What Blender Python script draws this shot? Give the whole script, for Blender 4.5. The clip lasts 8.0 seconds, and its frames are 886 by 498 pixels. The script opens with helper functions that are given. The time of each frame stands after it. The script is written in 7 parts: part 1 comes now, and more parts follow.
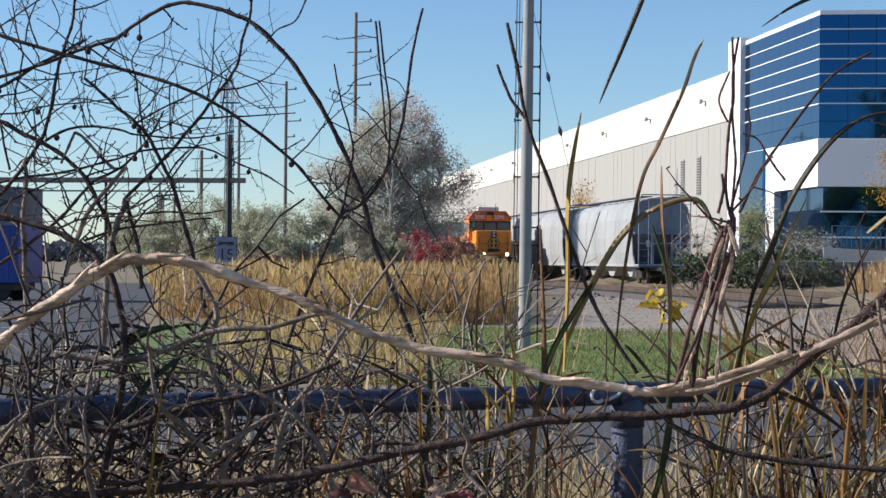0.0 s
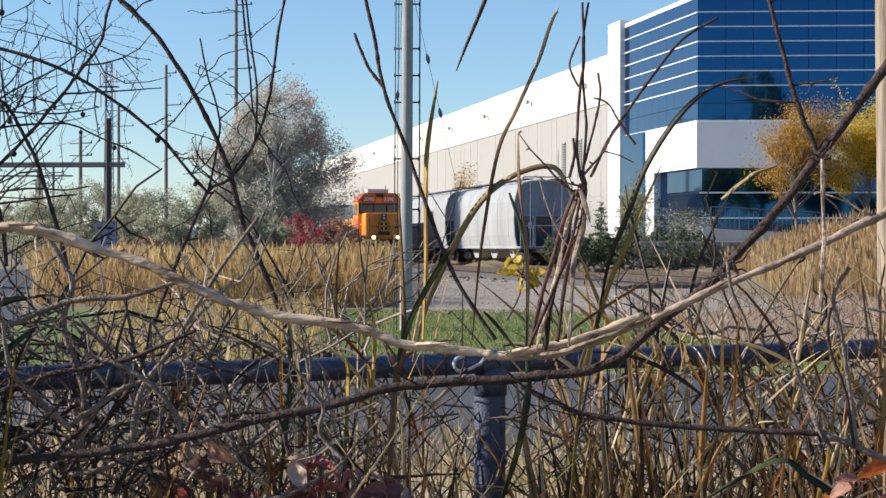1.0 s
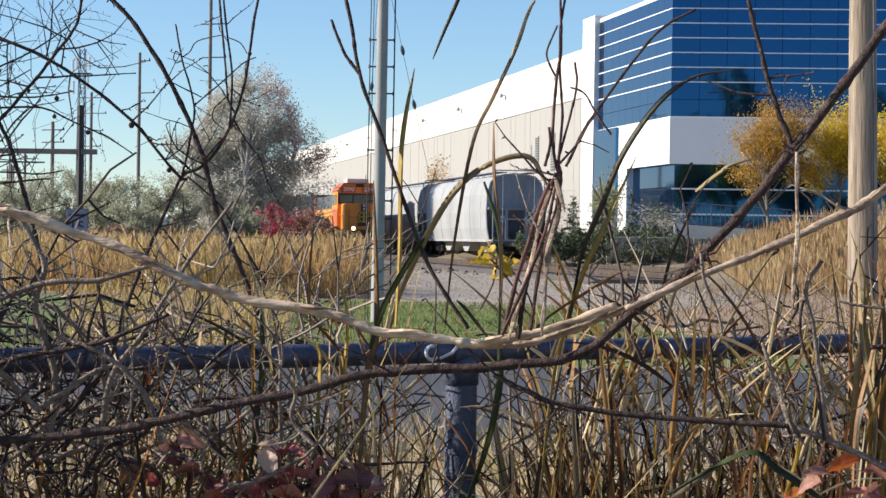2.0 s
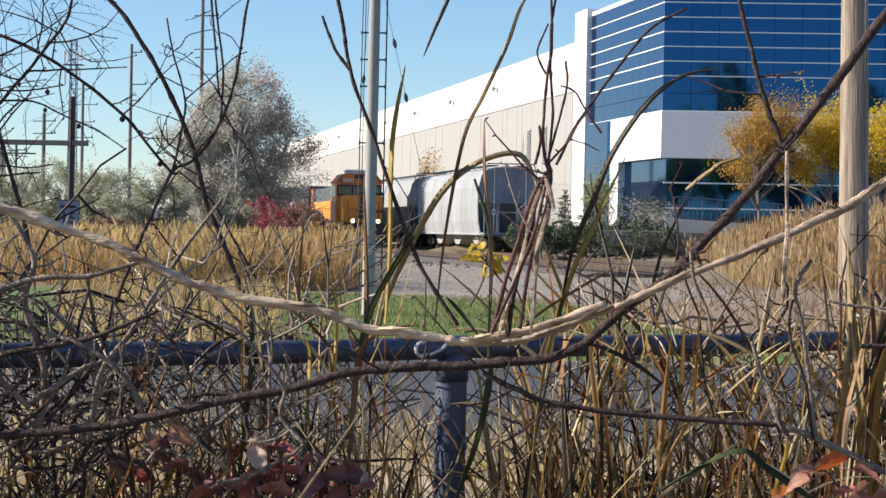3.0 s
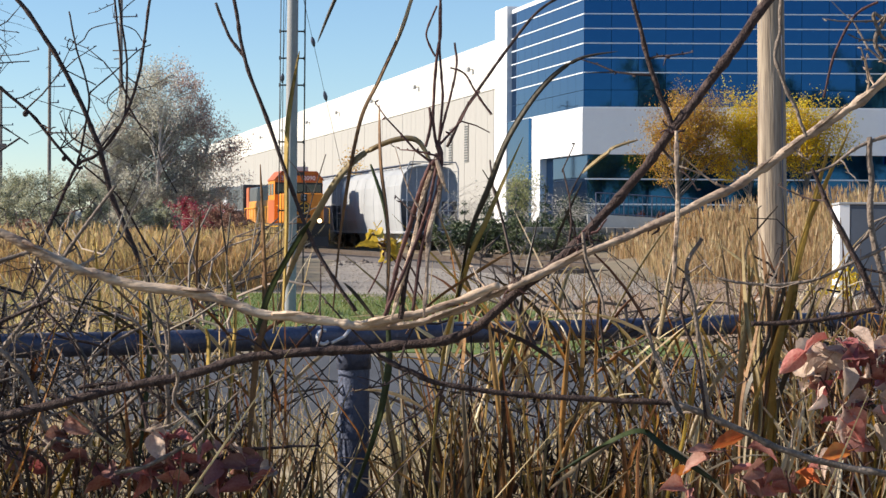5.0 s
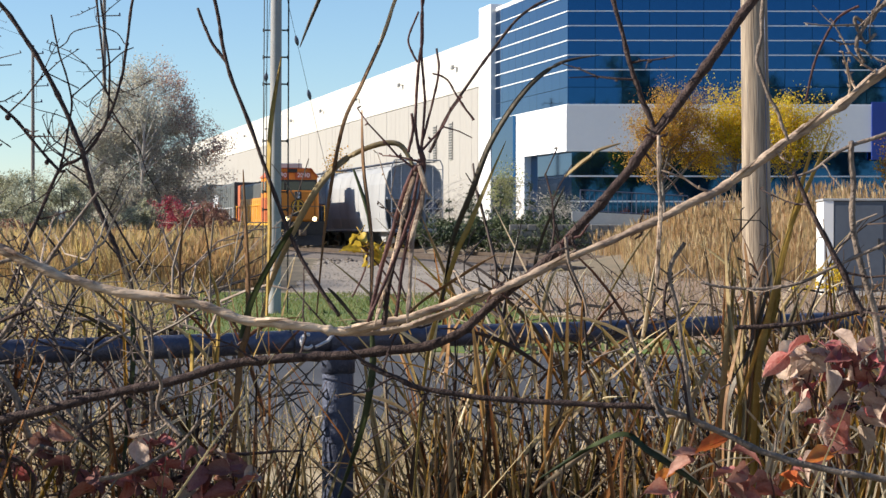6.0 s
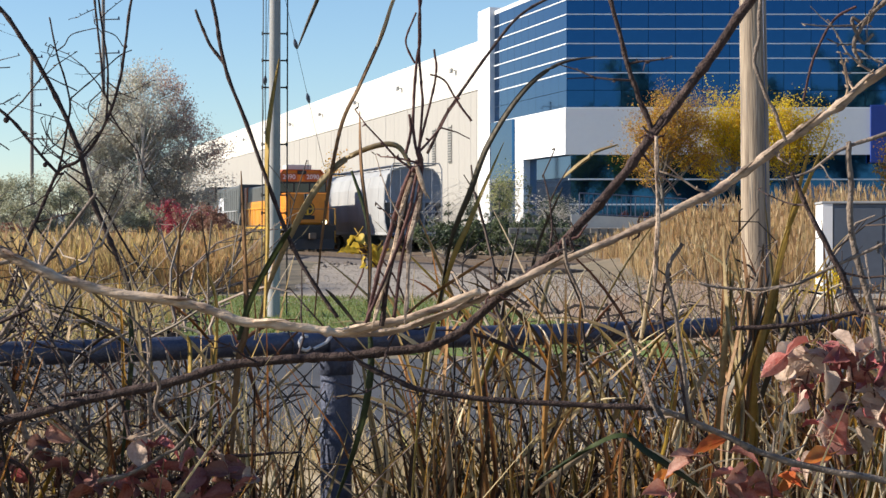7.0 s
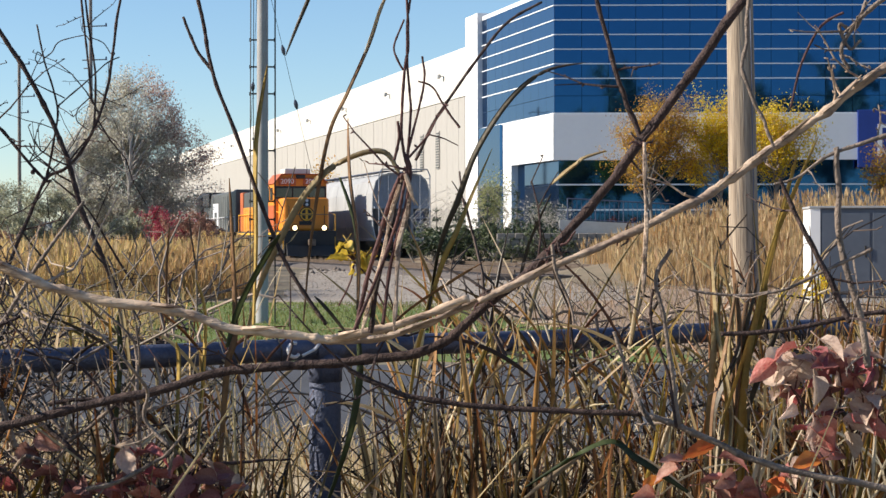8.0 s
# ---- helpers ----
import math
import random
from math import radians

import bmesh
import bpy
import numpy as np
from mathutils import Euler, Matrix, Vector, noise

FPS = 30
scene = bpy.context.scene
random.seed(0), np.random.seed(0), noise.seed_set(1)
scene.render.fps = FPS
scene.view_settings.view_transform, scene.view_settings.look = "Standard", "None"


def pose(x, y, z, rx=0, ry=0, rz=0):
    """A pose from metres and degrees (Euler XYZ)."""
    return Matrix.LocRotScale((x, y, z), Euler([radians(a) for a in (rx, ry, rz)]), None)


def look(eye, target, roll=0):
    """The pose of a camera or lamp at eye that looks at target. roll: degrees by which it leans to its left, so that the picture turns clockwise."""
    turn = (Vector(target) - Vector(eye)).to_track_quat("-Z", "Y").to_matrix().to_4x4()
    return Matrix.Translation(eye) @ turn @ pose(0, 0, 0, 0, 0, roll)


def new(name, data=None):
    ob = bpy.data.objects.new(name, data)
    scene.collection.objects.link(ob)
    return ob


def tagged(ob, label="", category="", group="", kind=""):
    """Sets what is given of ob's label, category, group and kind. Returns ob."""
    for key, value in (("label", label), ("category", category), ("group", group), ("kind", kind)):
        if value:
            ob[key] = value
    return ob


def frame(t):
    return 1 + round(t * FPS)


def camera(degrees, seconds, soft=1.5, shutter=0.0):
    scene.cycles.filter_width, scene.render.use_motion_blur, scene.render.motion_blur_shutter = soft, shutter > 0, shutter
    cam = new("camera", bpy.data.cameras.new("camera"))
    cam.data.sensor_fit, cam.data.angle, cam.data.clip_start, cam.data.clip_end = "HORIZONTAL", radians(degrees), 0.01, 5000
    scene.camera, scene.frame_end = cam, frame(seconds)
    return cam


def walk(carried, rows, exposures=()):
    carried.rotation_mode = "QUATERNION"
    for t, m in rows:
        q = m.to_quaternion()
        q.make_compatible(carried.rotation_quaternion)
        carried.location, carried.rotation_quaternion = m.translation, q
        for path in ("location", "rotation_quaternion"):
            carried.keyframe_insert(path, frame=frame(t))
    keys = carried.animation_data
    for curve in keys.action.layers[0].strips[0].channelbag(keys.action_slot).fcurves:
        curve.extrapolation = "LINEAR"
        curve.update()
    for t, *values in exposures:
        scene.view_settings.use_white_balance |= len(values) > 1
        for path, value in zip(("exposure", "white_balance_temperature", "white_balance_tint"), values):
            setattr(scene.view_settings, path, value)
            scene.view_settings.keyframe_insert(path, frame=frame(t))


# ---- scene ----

# camera and its way
LENS = 26.74


def aim(x, z, heading, pitch, roll):
    h, p = radians(heading), radians(pitch)
    eye = Vector((x, 0, z))
    return look(eye, eye + Vector((math.sin(h) * math.cos(p), math.cos(h) * math.cos(p), math.sin(p))), roll)


cam = camera(LENS, 8.0, soft=1.48, shutter=0.0)
PATH = [
    (0.0, -0.0885, 1.4574, -7.704, 0.4, 0.525),
    (0.5, -0.063, 1.4479, -5.596, 0.78, 0.412),
    (1.0, -0.0476, 1.4325, -4.12, -0.086, 0.063),
    (1.2, -0.0483, 1.4309, -3.565, -0.112, 0.3),
    (2.3, -0.0522, 1.4224, -3.251, -0.353, 1.048),
    (2.5, -0.0529, 1.4208, -3.188, -0.342, 1.173),
    (3.0, -0.0491, 1.4325, -2.981, -0.526, 1.127),
    (3.5, -0.0451, 1.4287, -2.812, -0.564, 1.243),
    (4.0, -0.0301, 1.4289, -2.489, -0.507, 1.034),
    (4.5, -0.0267, 1.4183, -1.943, -0.599, 0.788),
    (4.7, -0.0072, 1.4096, -1.321, -0.533, 0.604),
    (5.8, -0.0032, 1.4198, -0.163, -0.56, 0.15),
    (6.0, -0.0025, 1.4216, -0.181, -0.598, 0.09),
    (6.5, -0.005, 1.4206, -0.216, -0.559, 0.023),
    (7.0, -0.0005, 1.4183, -0.157, -0.495, 0.026),
    (7.5, -0.0, 1.42, -0.0, -0.4, -0.1),
    (8.0, -0.0011, 1.4196, 0.205, -0.317, -0.136),
]
walk(cam, [(t, aim(*row)) for t, *row in PATH],
     [(0.0, -0.06, 6050, 10), (0.5, -0.04, 6100, 10), (1.0, 0.1, 6250, 10), (2.5, 0.18, 6350, 10), (4.5, 0.2, 6500, 10), (8.0, 0.18, 6550, 10)])

# sky, sun, exposure
SUN_TURN, SUN_UP = 92.5, 26.0     # degrees: to the left of straight ahead, above the horizon
world = bpy.data.worlds.new("sky")
scene.world = world
world.use_nodes = True
sky = world.node_tree.nodes.new("ShaderNodeTexSky")
sky.sky_type, sky.sun_disc = "NISHITA", False
sky.sun_elevation, sky.sun_rotation = radians(SUN_UP), radians(-SUN_TURN)
sky.altitude, sky.air_density, sky.dust_density, sky.ozone_density = 300, 1.0, 0.0, 4.8
world.node_tree.links.new(sky.outputs[0], world.node_tree.nodes["Background"].inputs[0])
world.node_tree.nodes["Background"].inputs[1].default_value = 0.138
sun = new("sun", bpy.data.lights.new("sun", "SUN"))
sun.data.energy, sun.data.angle, sun.data.color = 7.3, radians(0.53), (1.0, 0.90, 0.76)
SUN_WAY = Vector((-math.sin(radians(SUN_TURN)) * math.cos(radians(SUN_UP)), math.cos(radians(SUN_TURN)) * math.cos(radians(SUN_UP)), math.sin(radians(SUN_UP))))
sun.matrix_world = look(SUN_WAY * 50, (0, 0, 0))


# materials
def mat(name, a, b=None, scale=4.0, rough=0.7, bump=0.0, metal=0.0, fine=None, stretch=(1, 1, 1), varied="", spread=0.0, through_light=0.0, spec=0.5):
    """Two colours mixed by noise at two scales; varied: 'piece' or 'thing' shifts the value by island or by object."""
    m = bpy.data.materials.new(name)
    m.use_nodes = True
    n, l = m.node_tree.nodes, m.node_tree.links
    p = n["Principled BSDF"]
    p.inputs["Roughness"].default_value, p.inputs["Metallic"].default_value = rough, metal
    p.inputs["Specular IOR Level"].default_value = spec
    b = b or tuple(c * 0.75 for c in a)
    co, mp = n.new("ShaderNodeTexCoord"), n.new("ShaderNodeMapping")
    mp.inputs["Scale"].default_value = stretch
    l.new(co.outputs["Object"], mp.inputs[0])
    big, small = n.new("ShaderNodeTexNoise"), n.new("ShaderNodeTexNoise")
    big.inputs["Scale"].default_value, small.inputs["Scale"].default_value = scale, fine or scale * 9
    big.inputs["Detail"].default_value, small.inputs["Detail"].default_value = 4, 3
    l.new(mp.outputs[0], big.inputs[0]), l.new(mp.outputs[0], small.inputs[0])
    add = n.new("ShaderNodeMath")
    add.operation = "MULTIPLY_ADD"
    l.new(small.outputs[0], add.inputs[0])
    add.inputs[1].default_value = 0.5
    l.new(big.outputs[0], add.inputs[2])
    ramp = n.new("ShaderNodeMapRange")
    l.new(add.outputs[0], ramp.inputs[0])
    ramp.inputs[1].default_value, ramp.inputs[2].default_value = 0.5, 1.0
    mix = n.new("ShaderNodeMix")
    mix.data_type = "RGBA"
    l.new(ramp.outputs[0], mix.inputs[0])
    mix.inputs[6].default_value, mix.inputs[7].default_value = (*a, 1), (*b, 1)
    out = mix.outputs[2]
    if varied:
        src = n.new("ShaderNodeNewGeometry").outputs["Random Per Island"] if varied == "piece" else n.new("ShaderNodeObjectInfo").outputs["Random"]
        hsv, rng = n.new("ShaderNodeHueSaturation"), n.new("ShaderNodeMapRange")
        rng.inputs[3].default_value, rng.inputs[4].default_value = 1 - spread, 1 + spread
        l.new(src, rng.inputs[0]), l.new(rng.outputs[0], hsv.inputs["Value"]), l.new(out, hsv.inputs["Color"])
        hue, spin = n.new("ShaderNodeMapRange"), n.new("ShaderNodeMath")
        spin.operation = "FRACT"
        times = n.new("ShaderNodeMath")
        times.operation = "MULTIPLY"
        times.inputs[1].default_value = 7.31
        l.new(src, times.inputs[0]), l.new(times.outputs[0], spin.inputs[0]), l.new(spin.outputs[0], hue.inputs[0])
        hue.inputs[3].default_value, hue.inputs[4].default_value = 0.5 - spread * 0.05, 0.5 + spread * 0.05
        l.new(hue.outputs[0], hsv.inputs["Hue"])
        out = hsv.outputs[0]
    l.new(out, p.inputs["Base Color"])
    if bump:
        bp = n.new("ShaderNodeBump")
        bp.inputs["Strength"].default_value, bp.inputs["Distance"].default_value = bump, 0.02
        l.new(add.outputs[0], bp.inputs["Height"]), l.new(bp.outputs[0], p.inputs["Normal"])
    if through_light:
        tr, ms = n.new("ShaderNodeBsdfTranslucent"), n.new("ShaderNodeMixShader")
        l.new(out, tr.inputs[0])
        ms.inputs[0].default_value = through_light
        l.new(p.outputs[0], ms.inputs[1]), l.new(tr.outputs[0], ms.inputs[2])
        l.new(ms.outputs[0], n["Material Output"].inputs[0])
    return m


def glow(name, colour, strength):
    m = bpy.data.materials.new(name)
    m.use_nodes = True
    p = m.node_tree.nodes["Principled BSDF"]
    p.inputs["Base Color"].default_value = (*colour, 1)
    p.inputs["Emission Color"].default_value, p.inputs["Emission Strength"].default_value = (*colour, 1), strength
    return m


def blades(name, stops, rough=0.6, through_light=0.25, spread=0.3, scale=30.0, patch_tint=None, patch_scale=0.25):
    """Stems and leaves: a colour picked per piece from the stops, with streaks along it and, in patches, a tint."""
    m = mat(name, (0.5, 0.5, 0.5), (0.3, 0.3, 0.3), scale, rough, 0.0, varied="piece", spread=spread, through_light=through_light)
    n, l = m.node_tree.nodes, m.node_tree.links
    geo, ramp = n.new("ShaderNodeNewGeometry"), n.new("ShaderNodeValToRGB")
    l.new(geo.outputs["Random Per Island"], ramp.inputs[0])
    ramp.color_ramp.interpolation = "LINEAR"
    for i, c in enumerate(stops):
        e = ramp.color_ramp.elements[i] if i < 2 else ramp.color_ramp.elements.new(i / (len(stops) - 1))
        e.position, e.color = i / (len(stops) - 1), (*c, 1)
    mixer = [k for k in n if k.bl_idname == "ShaderNodeMix"][0]
    dark = n.new("ShaderNodeMix")
    dark.data_type, dark.blend_type = "RGBA", "MULTIPLY"
    dark.inputs[0].default_value = 0.8
    dark.inputs[7].default_value = (0.55, 0.5, 0.45, 1)
    colour = ramp.outputs[0]
    if patch_tint:
        where, spot, cut, tint = n.new("ShaderNodeTexCoord"), n.new("ShaderNodeTexNoise"), n.new("ShaderNodeMapRange"), n.new("ShaderNodeMix")
        spot.inputs["Scale"].default_value, spot.inputs["Detail"].default_value = patch_scale, 3
        cut.inputs[1].default_value, cut.inputs[2].default_value = 0.42, 0.62
        tint.data_type, tint.blend_type = "RGBA", "MULTIPLY"
        tint.inputs[7].default_value = (*patch_tint, 1)
        l.new(where.outputs["Object"], spot.inputs[0]), l.new(spot.outputs[0], cut.inputs[0]), l.new(cut.outputs[0], tint.inputs[0])
        l.new(colour, tint.inputs[6])
        colour = tint.outputs[2]
    l.new(colour, mixer.inputs[6]), l.new(colour, dark.inputs[6]), l.new(dark.outputs[2], mixer.inputs[7])
    return m


M_ground = mat("dry_soil", (0.26, 0.20, 0.135), (0.15, 0.13, 0.075), 0.35, 0.95, 0.4, fine=6)
M_verge = mat("trodden_straw", (0.52, 0.42, 0.27), (0.30, 0.23, 0.13), 2.2, 0.95, 0.6, fine=28)
M_asphalt = mat("asphalt", (0.075, 0.077, 0.085), (0.05, 0.05, 0.055), 0.5, 0.85, 0.3, fine=60)
M_grass = mat("mown_grass", (0.09, 0.16, 0.025), (0.15, 0.18, 0.04), 1.2, 0.9, 0.5, fine=30)
M_gravel = mat("gravel", (0.37, 0.32, 0.265), (0.24, 0.205, 0.17), 0.8, 0.95, 0.6, fine=18)
M_dirt = mat("bare_earth", (0.36, 0.25, 0.17), (0.24, 0.165, 0.11), 0.6, 0.95, 0.5, fine=9)
M_ballast = mat("ballast", (0.17, 0.14, 0.12), (0.09, 0.075, 0.065), 1.5, 0.95, 0.8, fine=22)
M_steel = mat("worn_rail", (0.20, 0.16, 0.13), (0.10, 0.07, 0.05), 3, 0.5, 0.1, 0.6)
M_galv = mat("galvanised_steel", (0.11, 0.13, 0.20), (0.055, 0.065, 0.11), 18, 0.55, 0.25, 0.35, fine=190)
M_brightwire = mat("bright_wire", (0.78, 0.78, 0.80), (0.55, 0.55, 0.58), 40, 0.4, 0.0, 0.3)
M_wire = mat("fence_wire", (0.06, 0.052, 0.05), (0.03, 0.026, 0.026), 30, 0.7, 0.1, 0.2)
M_pole = mat("concrete_pole", (0.36, 0.36, 0.36), (0.25, 0.25, 0.255), 2, 0.8, 0.2, fine=40)
M_polewood = mat("weathered_wood", (0.43, 0.35, 0.26), (0.13, 0.095, 0.07), 2.2, 0.85, 0.9, fine=9, stretch=(6, 6, 0.22))
M_farpole = mat("dark_wood", (0.22, 0.20, 0.185), (0.14, 0.125, 0.115), 2, 0.9, 0.2)
M_cream = mat("painted_panel", (0.60, 0.585, 0.535), (0.54, 0.525, 0.48), 0.25, 0.75, 0.02, fine=3)
M_precast = mat("precast_concrete", (0.37, 0.355, 0.33), (0.30, 0.29, 0.27), 0.3, 0.85, 0.1, fine=5, stretch=(1, 1, 0.25))
M_white = mat("white_cladding", (0.80, 0.80, 0.80), (0.74, 0.74, 0.75), 0.3, 0.6, 0.0, fine=4)
M_glass = mat("blue_glazing", (0.020, 0.090, 0.215), (0.015, 0.072, 0.18), 0.3, 0.03, 0.0, 0.92, fine=2)
M_mullion = mat("white_mullion", (0.75, 0.77, 0.8), (0.65, 0.67, 0.7), 2, 0.5)
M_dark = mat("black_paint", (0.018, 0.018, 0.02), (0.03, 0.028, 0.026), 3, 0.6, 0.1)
M_window = mat("dark_window", (0.01, 0.012, 0.015), (0.006, 0.008, 0.01), 2, 0.08, spec=0.8)
M_orange = mat("orange_paint", (0.80, 0.27, 0.02), (0.62, 0.20, 0.02), 1.0, 0.45, 0.03, fine=12)
M_yellow = mat("yellow_paint", (0.82, 0.46, 0.03), (0.70, 0.36, 0.03), 1.5, 0.5)
M_redpaint = mat("red_brown_paint", (0.50, 0.12, 0.03), (0.38, 0.09, 0.03), 1.5, 0.5)
M_locogrey = mat("grey_paint", (0.095, 0.10, 0.10), (0.05, 0.055, 0.055), 1.0, 0.5, 0.02)
M_hoodorange = mat("weathered_orange_paint", (0.70, 0.30, 0.035), (0.50, 0.20, 0.03), 1.2, 0.5, 0.02, fine=9)
# darker, bluer copy of the wagon grey: end-face shade put into the colour
M_hopperend = mat("shaded_hopper_grey", (0.25, 0.28, 0.335), (0.15, 0.165, 0.19), 0.9, 0.6, 0.03, fine=8, stretch=(1, 1, 0.3))
M_hopper = mat("pale_grey_paint", (0.38, 0.388, 0.395), (0.28, 0.287, 0.295), 0.6, 0.6, 0.03, fine=7, stretch=(1, 1, 0.3))
M_lamp = glow("headlight", (1.0, 0.80, 0.42), 4.0)
M_bark = mat("grey_bark", (0.22, 0.20, 0.18), (0.14, 0.125, 0.11), 6, 0.9, 0.5)
# shade of the cabinet's front as a colour; also the trailer's upper paint
M_slate = mat("slate_paint_and_shade", (0.10, 0.12, 0.155), (0.075, 0.09, 0.12), 1.0, 0.5)
M_concrete = mat("concrete", (0.60, 0.585, 0.55), (0.48, 0.465, 0.44), 1.0, 0.9, 0.2)
M_signplate = mat("sign_plate", (0.24, 0.28, 0.40), (0.20, 0.23, 0.33), 3, 0.5)
M_signface = mat("sign_face", (0.62, 0.64, 0.68), (0.5, 0.52, 0.56), 3, 0.5)
M_text = mat("black_lettering", (0.015, 0.015, 0.015), (0.02, 0.02, 0.02), 3, 0.6)
M_signblue = mat("blue_sign", (0.015, 0.05, 0.30), (0.012, 0.04, 0.24), 1, 0.4)
M_stone = mat("landscape_stone", (0.30, 0.28, 0.25), (0.19, 0.175, 0.16), 1.5, 0.9, 0.4)


# geometry helpers
class Shape:
    """Collects vertices and faces for one mesh."""

    def __init__(self):
        self.v, self.f = [], []

    def add(self, verts, faces):
        k = len(self.v)
        self.v.extend(tuple(p) for p in verts)
        self.f.extend(tuple(i + k for i in q) for q in faces)

    def box(self, x0, y0, z0, x1, y1, z1, c=0.0):
        """A box, its twelve edges cut by c."""
        if c <= 0:
            self.add([(x, y, z) for z in (z0, z1) for y in (y0, y1) for x in (x0, x1)],
                     [(0, 2, 3, 1), (4, 5, 7, 6), (0, 1, 5, 4), (2, 6, 7, 3), (0, 4, 6, 2), (1, 3, 7, 5)])
            return self
        b = bmesh.new()
        bmesh.ops.create_cube(b, size=1)
        for q in b.verts:
            q.co = Vector(((x0 + x1) / 2 + q.co.x * (x1 - x0), (y0 + y1) / 2 + q.co.y * (y1 - y0), (z0 + z1) / 2 + q.co.z * (z1 - z0)))
        bmesh.ops.bevel(b, geom=b.edges[:], offset=c, segments=2, affect="EDGES", profile=0.5)
        b.verts.index_update()
        self.add([q.co.copy() for q in b.verts], [[q.index for q in g.verts] for g in b.faces])
        b.free()
        return self

    def tube(self, pts, radii, sides=6, cap=True):
        """A tapering tube along points."""
        pts = [Vector(p) for p in pts]
        if not hasattr(radii, "__len__"):
            radii = [radii] * len(pts)
        rings, up = [], None
        for i, p in enumerate(pts):
            d = (pts[min(i + 1, len(pts) - 1)] - pts[max(i - 1, 0)])
            d = d.normalized() if d.length > 1e-9 else Vector((0, 0, 1))
            if up is None:
                up = d.orthogonal().normalized()
            up = (up - d * up.dot(d))
            up = up.normalized() if up.length > 1e-6 else d.orthogonal().normalized()
            side = d.cross(up)
            rings.append([p + (up * math.cos(2 * math.pi * k / sides) + side * math.sin(2 * math.pi * k / sides)) * radii[i] for k in range(sides)])
        faces = [(r * sides + k, r * sides + (k + 1) % sides, (r + 1) * sides + (k + 1) % sides, (r + 1) * sides + k) for r in range(len(rings) - 1) for k in range(sides)]
        if cap:
            faces += [tuple(range(sides - 1, -1, -1)), tuple((len(rings) - 1) * sides + k for k in range(sides))]
        self.add([q for r in rings for q in r], faces)
        return self

    def prism(self, outline, y0, y1):
        """An outline of (x, z) pushed from y0 to y1."""
        n = len(outline)
        self.add([(x, y0, z) for x, z in outline] + [(x, y1, z) for x, z in outline],
                 [tuple(range(n)), tuple(range(2 * n - 1, n - 1, -1))] + [(i, i + n, (i + 1) % n + n, (i + 1) % n) for i in range(n)])
        return self

    def strip(self, pts, widths, way, fold=0.0):
        """A leaf blade along points, as wide as widths across way, folded a little along its middle."""
        rows = []
        pts = [Vector(p) for p in pts]
        way = Vector(way).normalized()
        for i, p in enumerate(pts):
            d = (pts[min(i + 1, len(pts) - 1)] - pts[max(i - 1, 0)]).normalized()
            lift = d.cross(way) * (widths[i] * fold)
            rows += [p - way * widths[i] / 2, p + lift, p + way * widths[i] / 2]
        faces = []
        for r in range(len(pts) - 1):
            for k in (0, 1):
                faces.append((3 * r + k, 3 * r + k + 1, 3 * r + k + 4, 3 * r + k + 3))
        self.add(rows, faces)
        return self

    def mesh(self, name, material, smooth=False):
        me = bpy.data.meshes.new(name)
        me.from_pydata([tuple(p) for p in self.v], [], self.f)
        me.materials.append(material)
        if smooth:
            me.polygons.foreach_set("use_smooth", [True] * len(me.polygons))
        me.update()
        return me


def part(name, shape, material, parent=None, label="", m=None, smooth=False):
    """One mesh object, under a thing or a part."""
    ob = new(name, shape.mesh(name, material, smooth) if isinstance(shape, Shape) else shape)
    if parent is not None:
        ob.parent = parent
    if m is not None:
        ob.matrix_basis = m
    return tagged(ob, label)


def thing(name, m, label, category, group="", kind=""):
    """An Empty at the base of a thing of several parts."""
    ob = new(name)
    ob.empty_display_size = 0.2
    ob.matrix_basis = m
    return tagged(ob, label, category, group, kind)


def single(name, shape, material, label, category, group="", kind="", m=None, smooth=False):
    return tagged(part(name, shape, material, None, "", m, smooth), label, category, group, kind)


def bend(pts, n=6):
    """A smooth line through a few points."""
    pts = [Vector(p) for p in pts]
    out = []
    for i in range(len(pts) - 1):
        a, b, c, d = pts[max(i - 1, 0)], pts[i], pts[i + 1], pts[min(i + 2, len(pts) - 1)]
        for k in range(n):
            t = k / n
            out.append(0.5 * ((2 * b) + (c - a) * t + (2 * a - 5 * b + 4 * c - d) * t * t + (3 * b - a - 3 * c + d) * t ** 3))
    return out + [pts[-1]]


# the line of tracks and of the long wall, turned from straight ahead
TURN = 14.6
LINE = pose(0, 0, 0, 0, 0, TURN)


def on_line(across, along, z=0.0):
    """A place from its distance to the side of the line through the eye and along it."""
    return LINE @ Vector((across, along, z))


def on_line_pose(across, along, z=0.0):
    return Matrix.Translation(on_line(across, along, z)) @ pose(0, 0, 0, 0, 0, TURN)


def slab(shape, outline, z0, z1):
    """An outline of (x, y), anticlockwise, raised from z0 to z1."""
    n = len(outline)
    shape.add([(x, y, z0) for x, y in outline] + [(x, y, z1) for x, y in outline],
              [tuple(range(n - 1, -1, -1)), tuple(range(n, 2 * n))] + [(i, (i + 1) % n, (i + 1) % n + n, i + n) for i in range(n)])
    return shape


def text_mesh(words, size, depth=0.004):
    c = bpy.data.curves.new("lettering", "FONT")
    c.body, c.size, c.extrude, c.align_x, c.align_y = words, size, depth, "CENTER", "CENTER"
    ob = bpy.data.objects.new("lettering", c)
    scene.collection.objects.link(ob)
    me = bpy.data.meshes.new_from_object(ob.evaluated_get(bpy.context.evaluated_depsgraph_get()))
    bpy.data.objects.remove(ob)
    me.materials.clear()
    return me


def lettering(words, size, material, parent, m, label=""):
    me = text_mesh(words, size)
    me.materials.append(material)
    return part("lettering", me, material, parent, label, m)


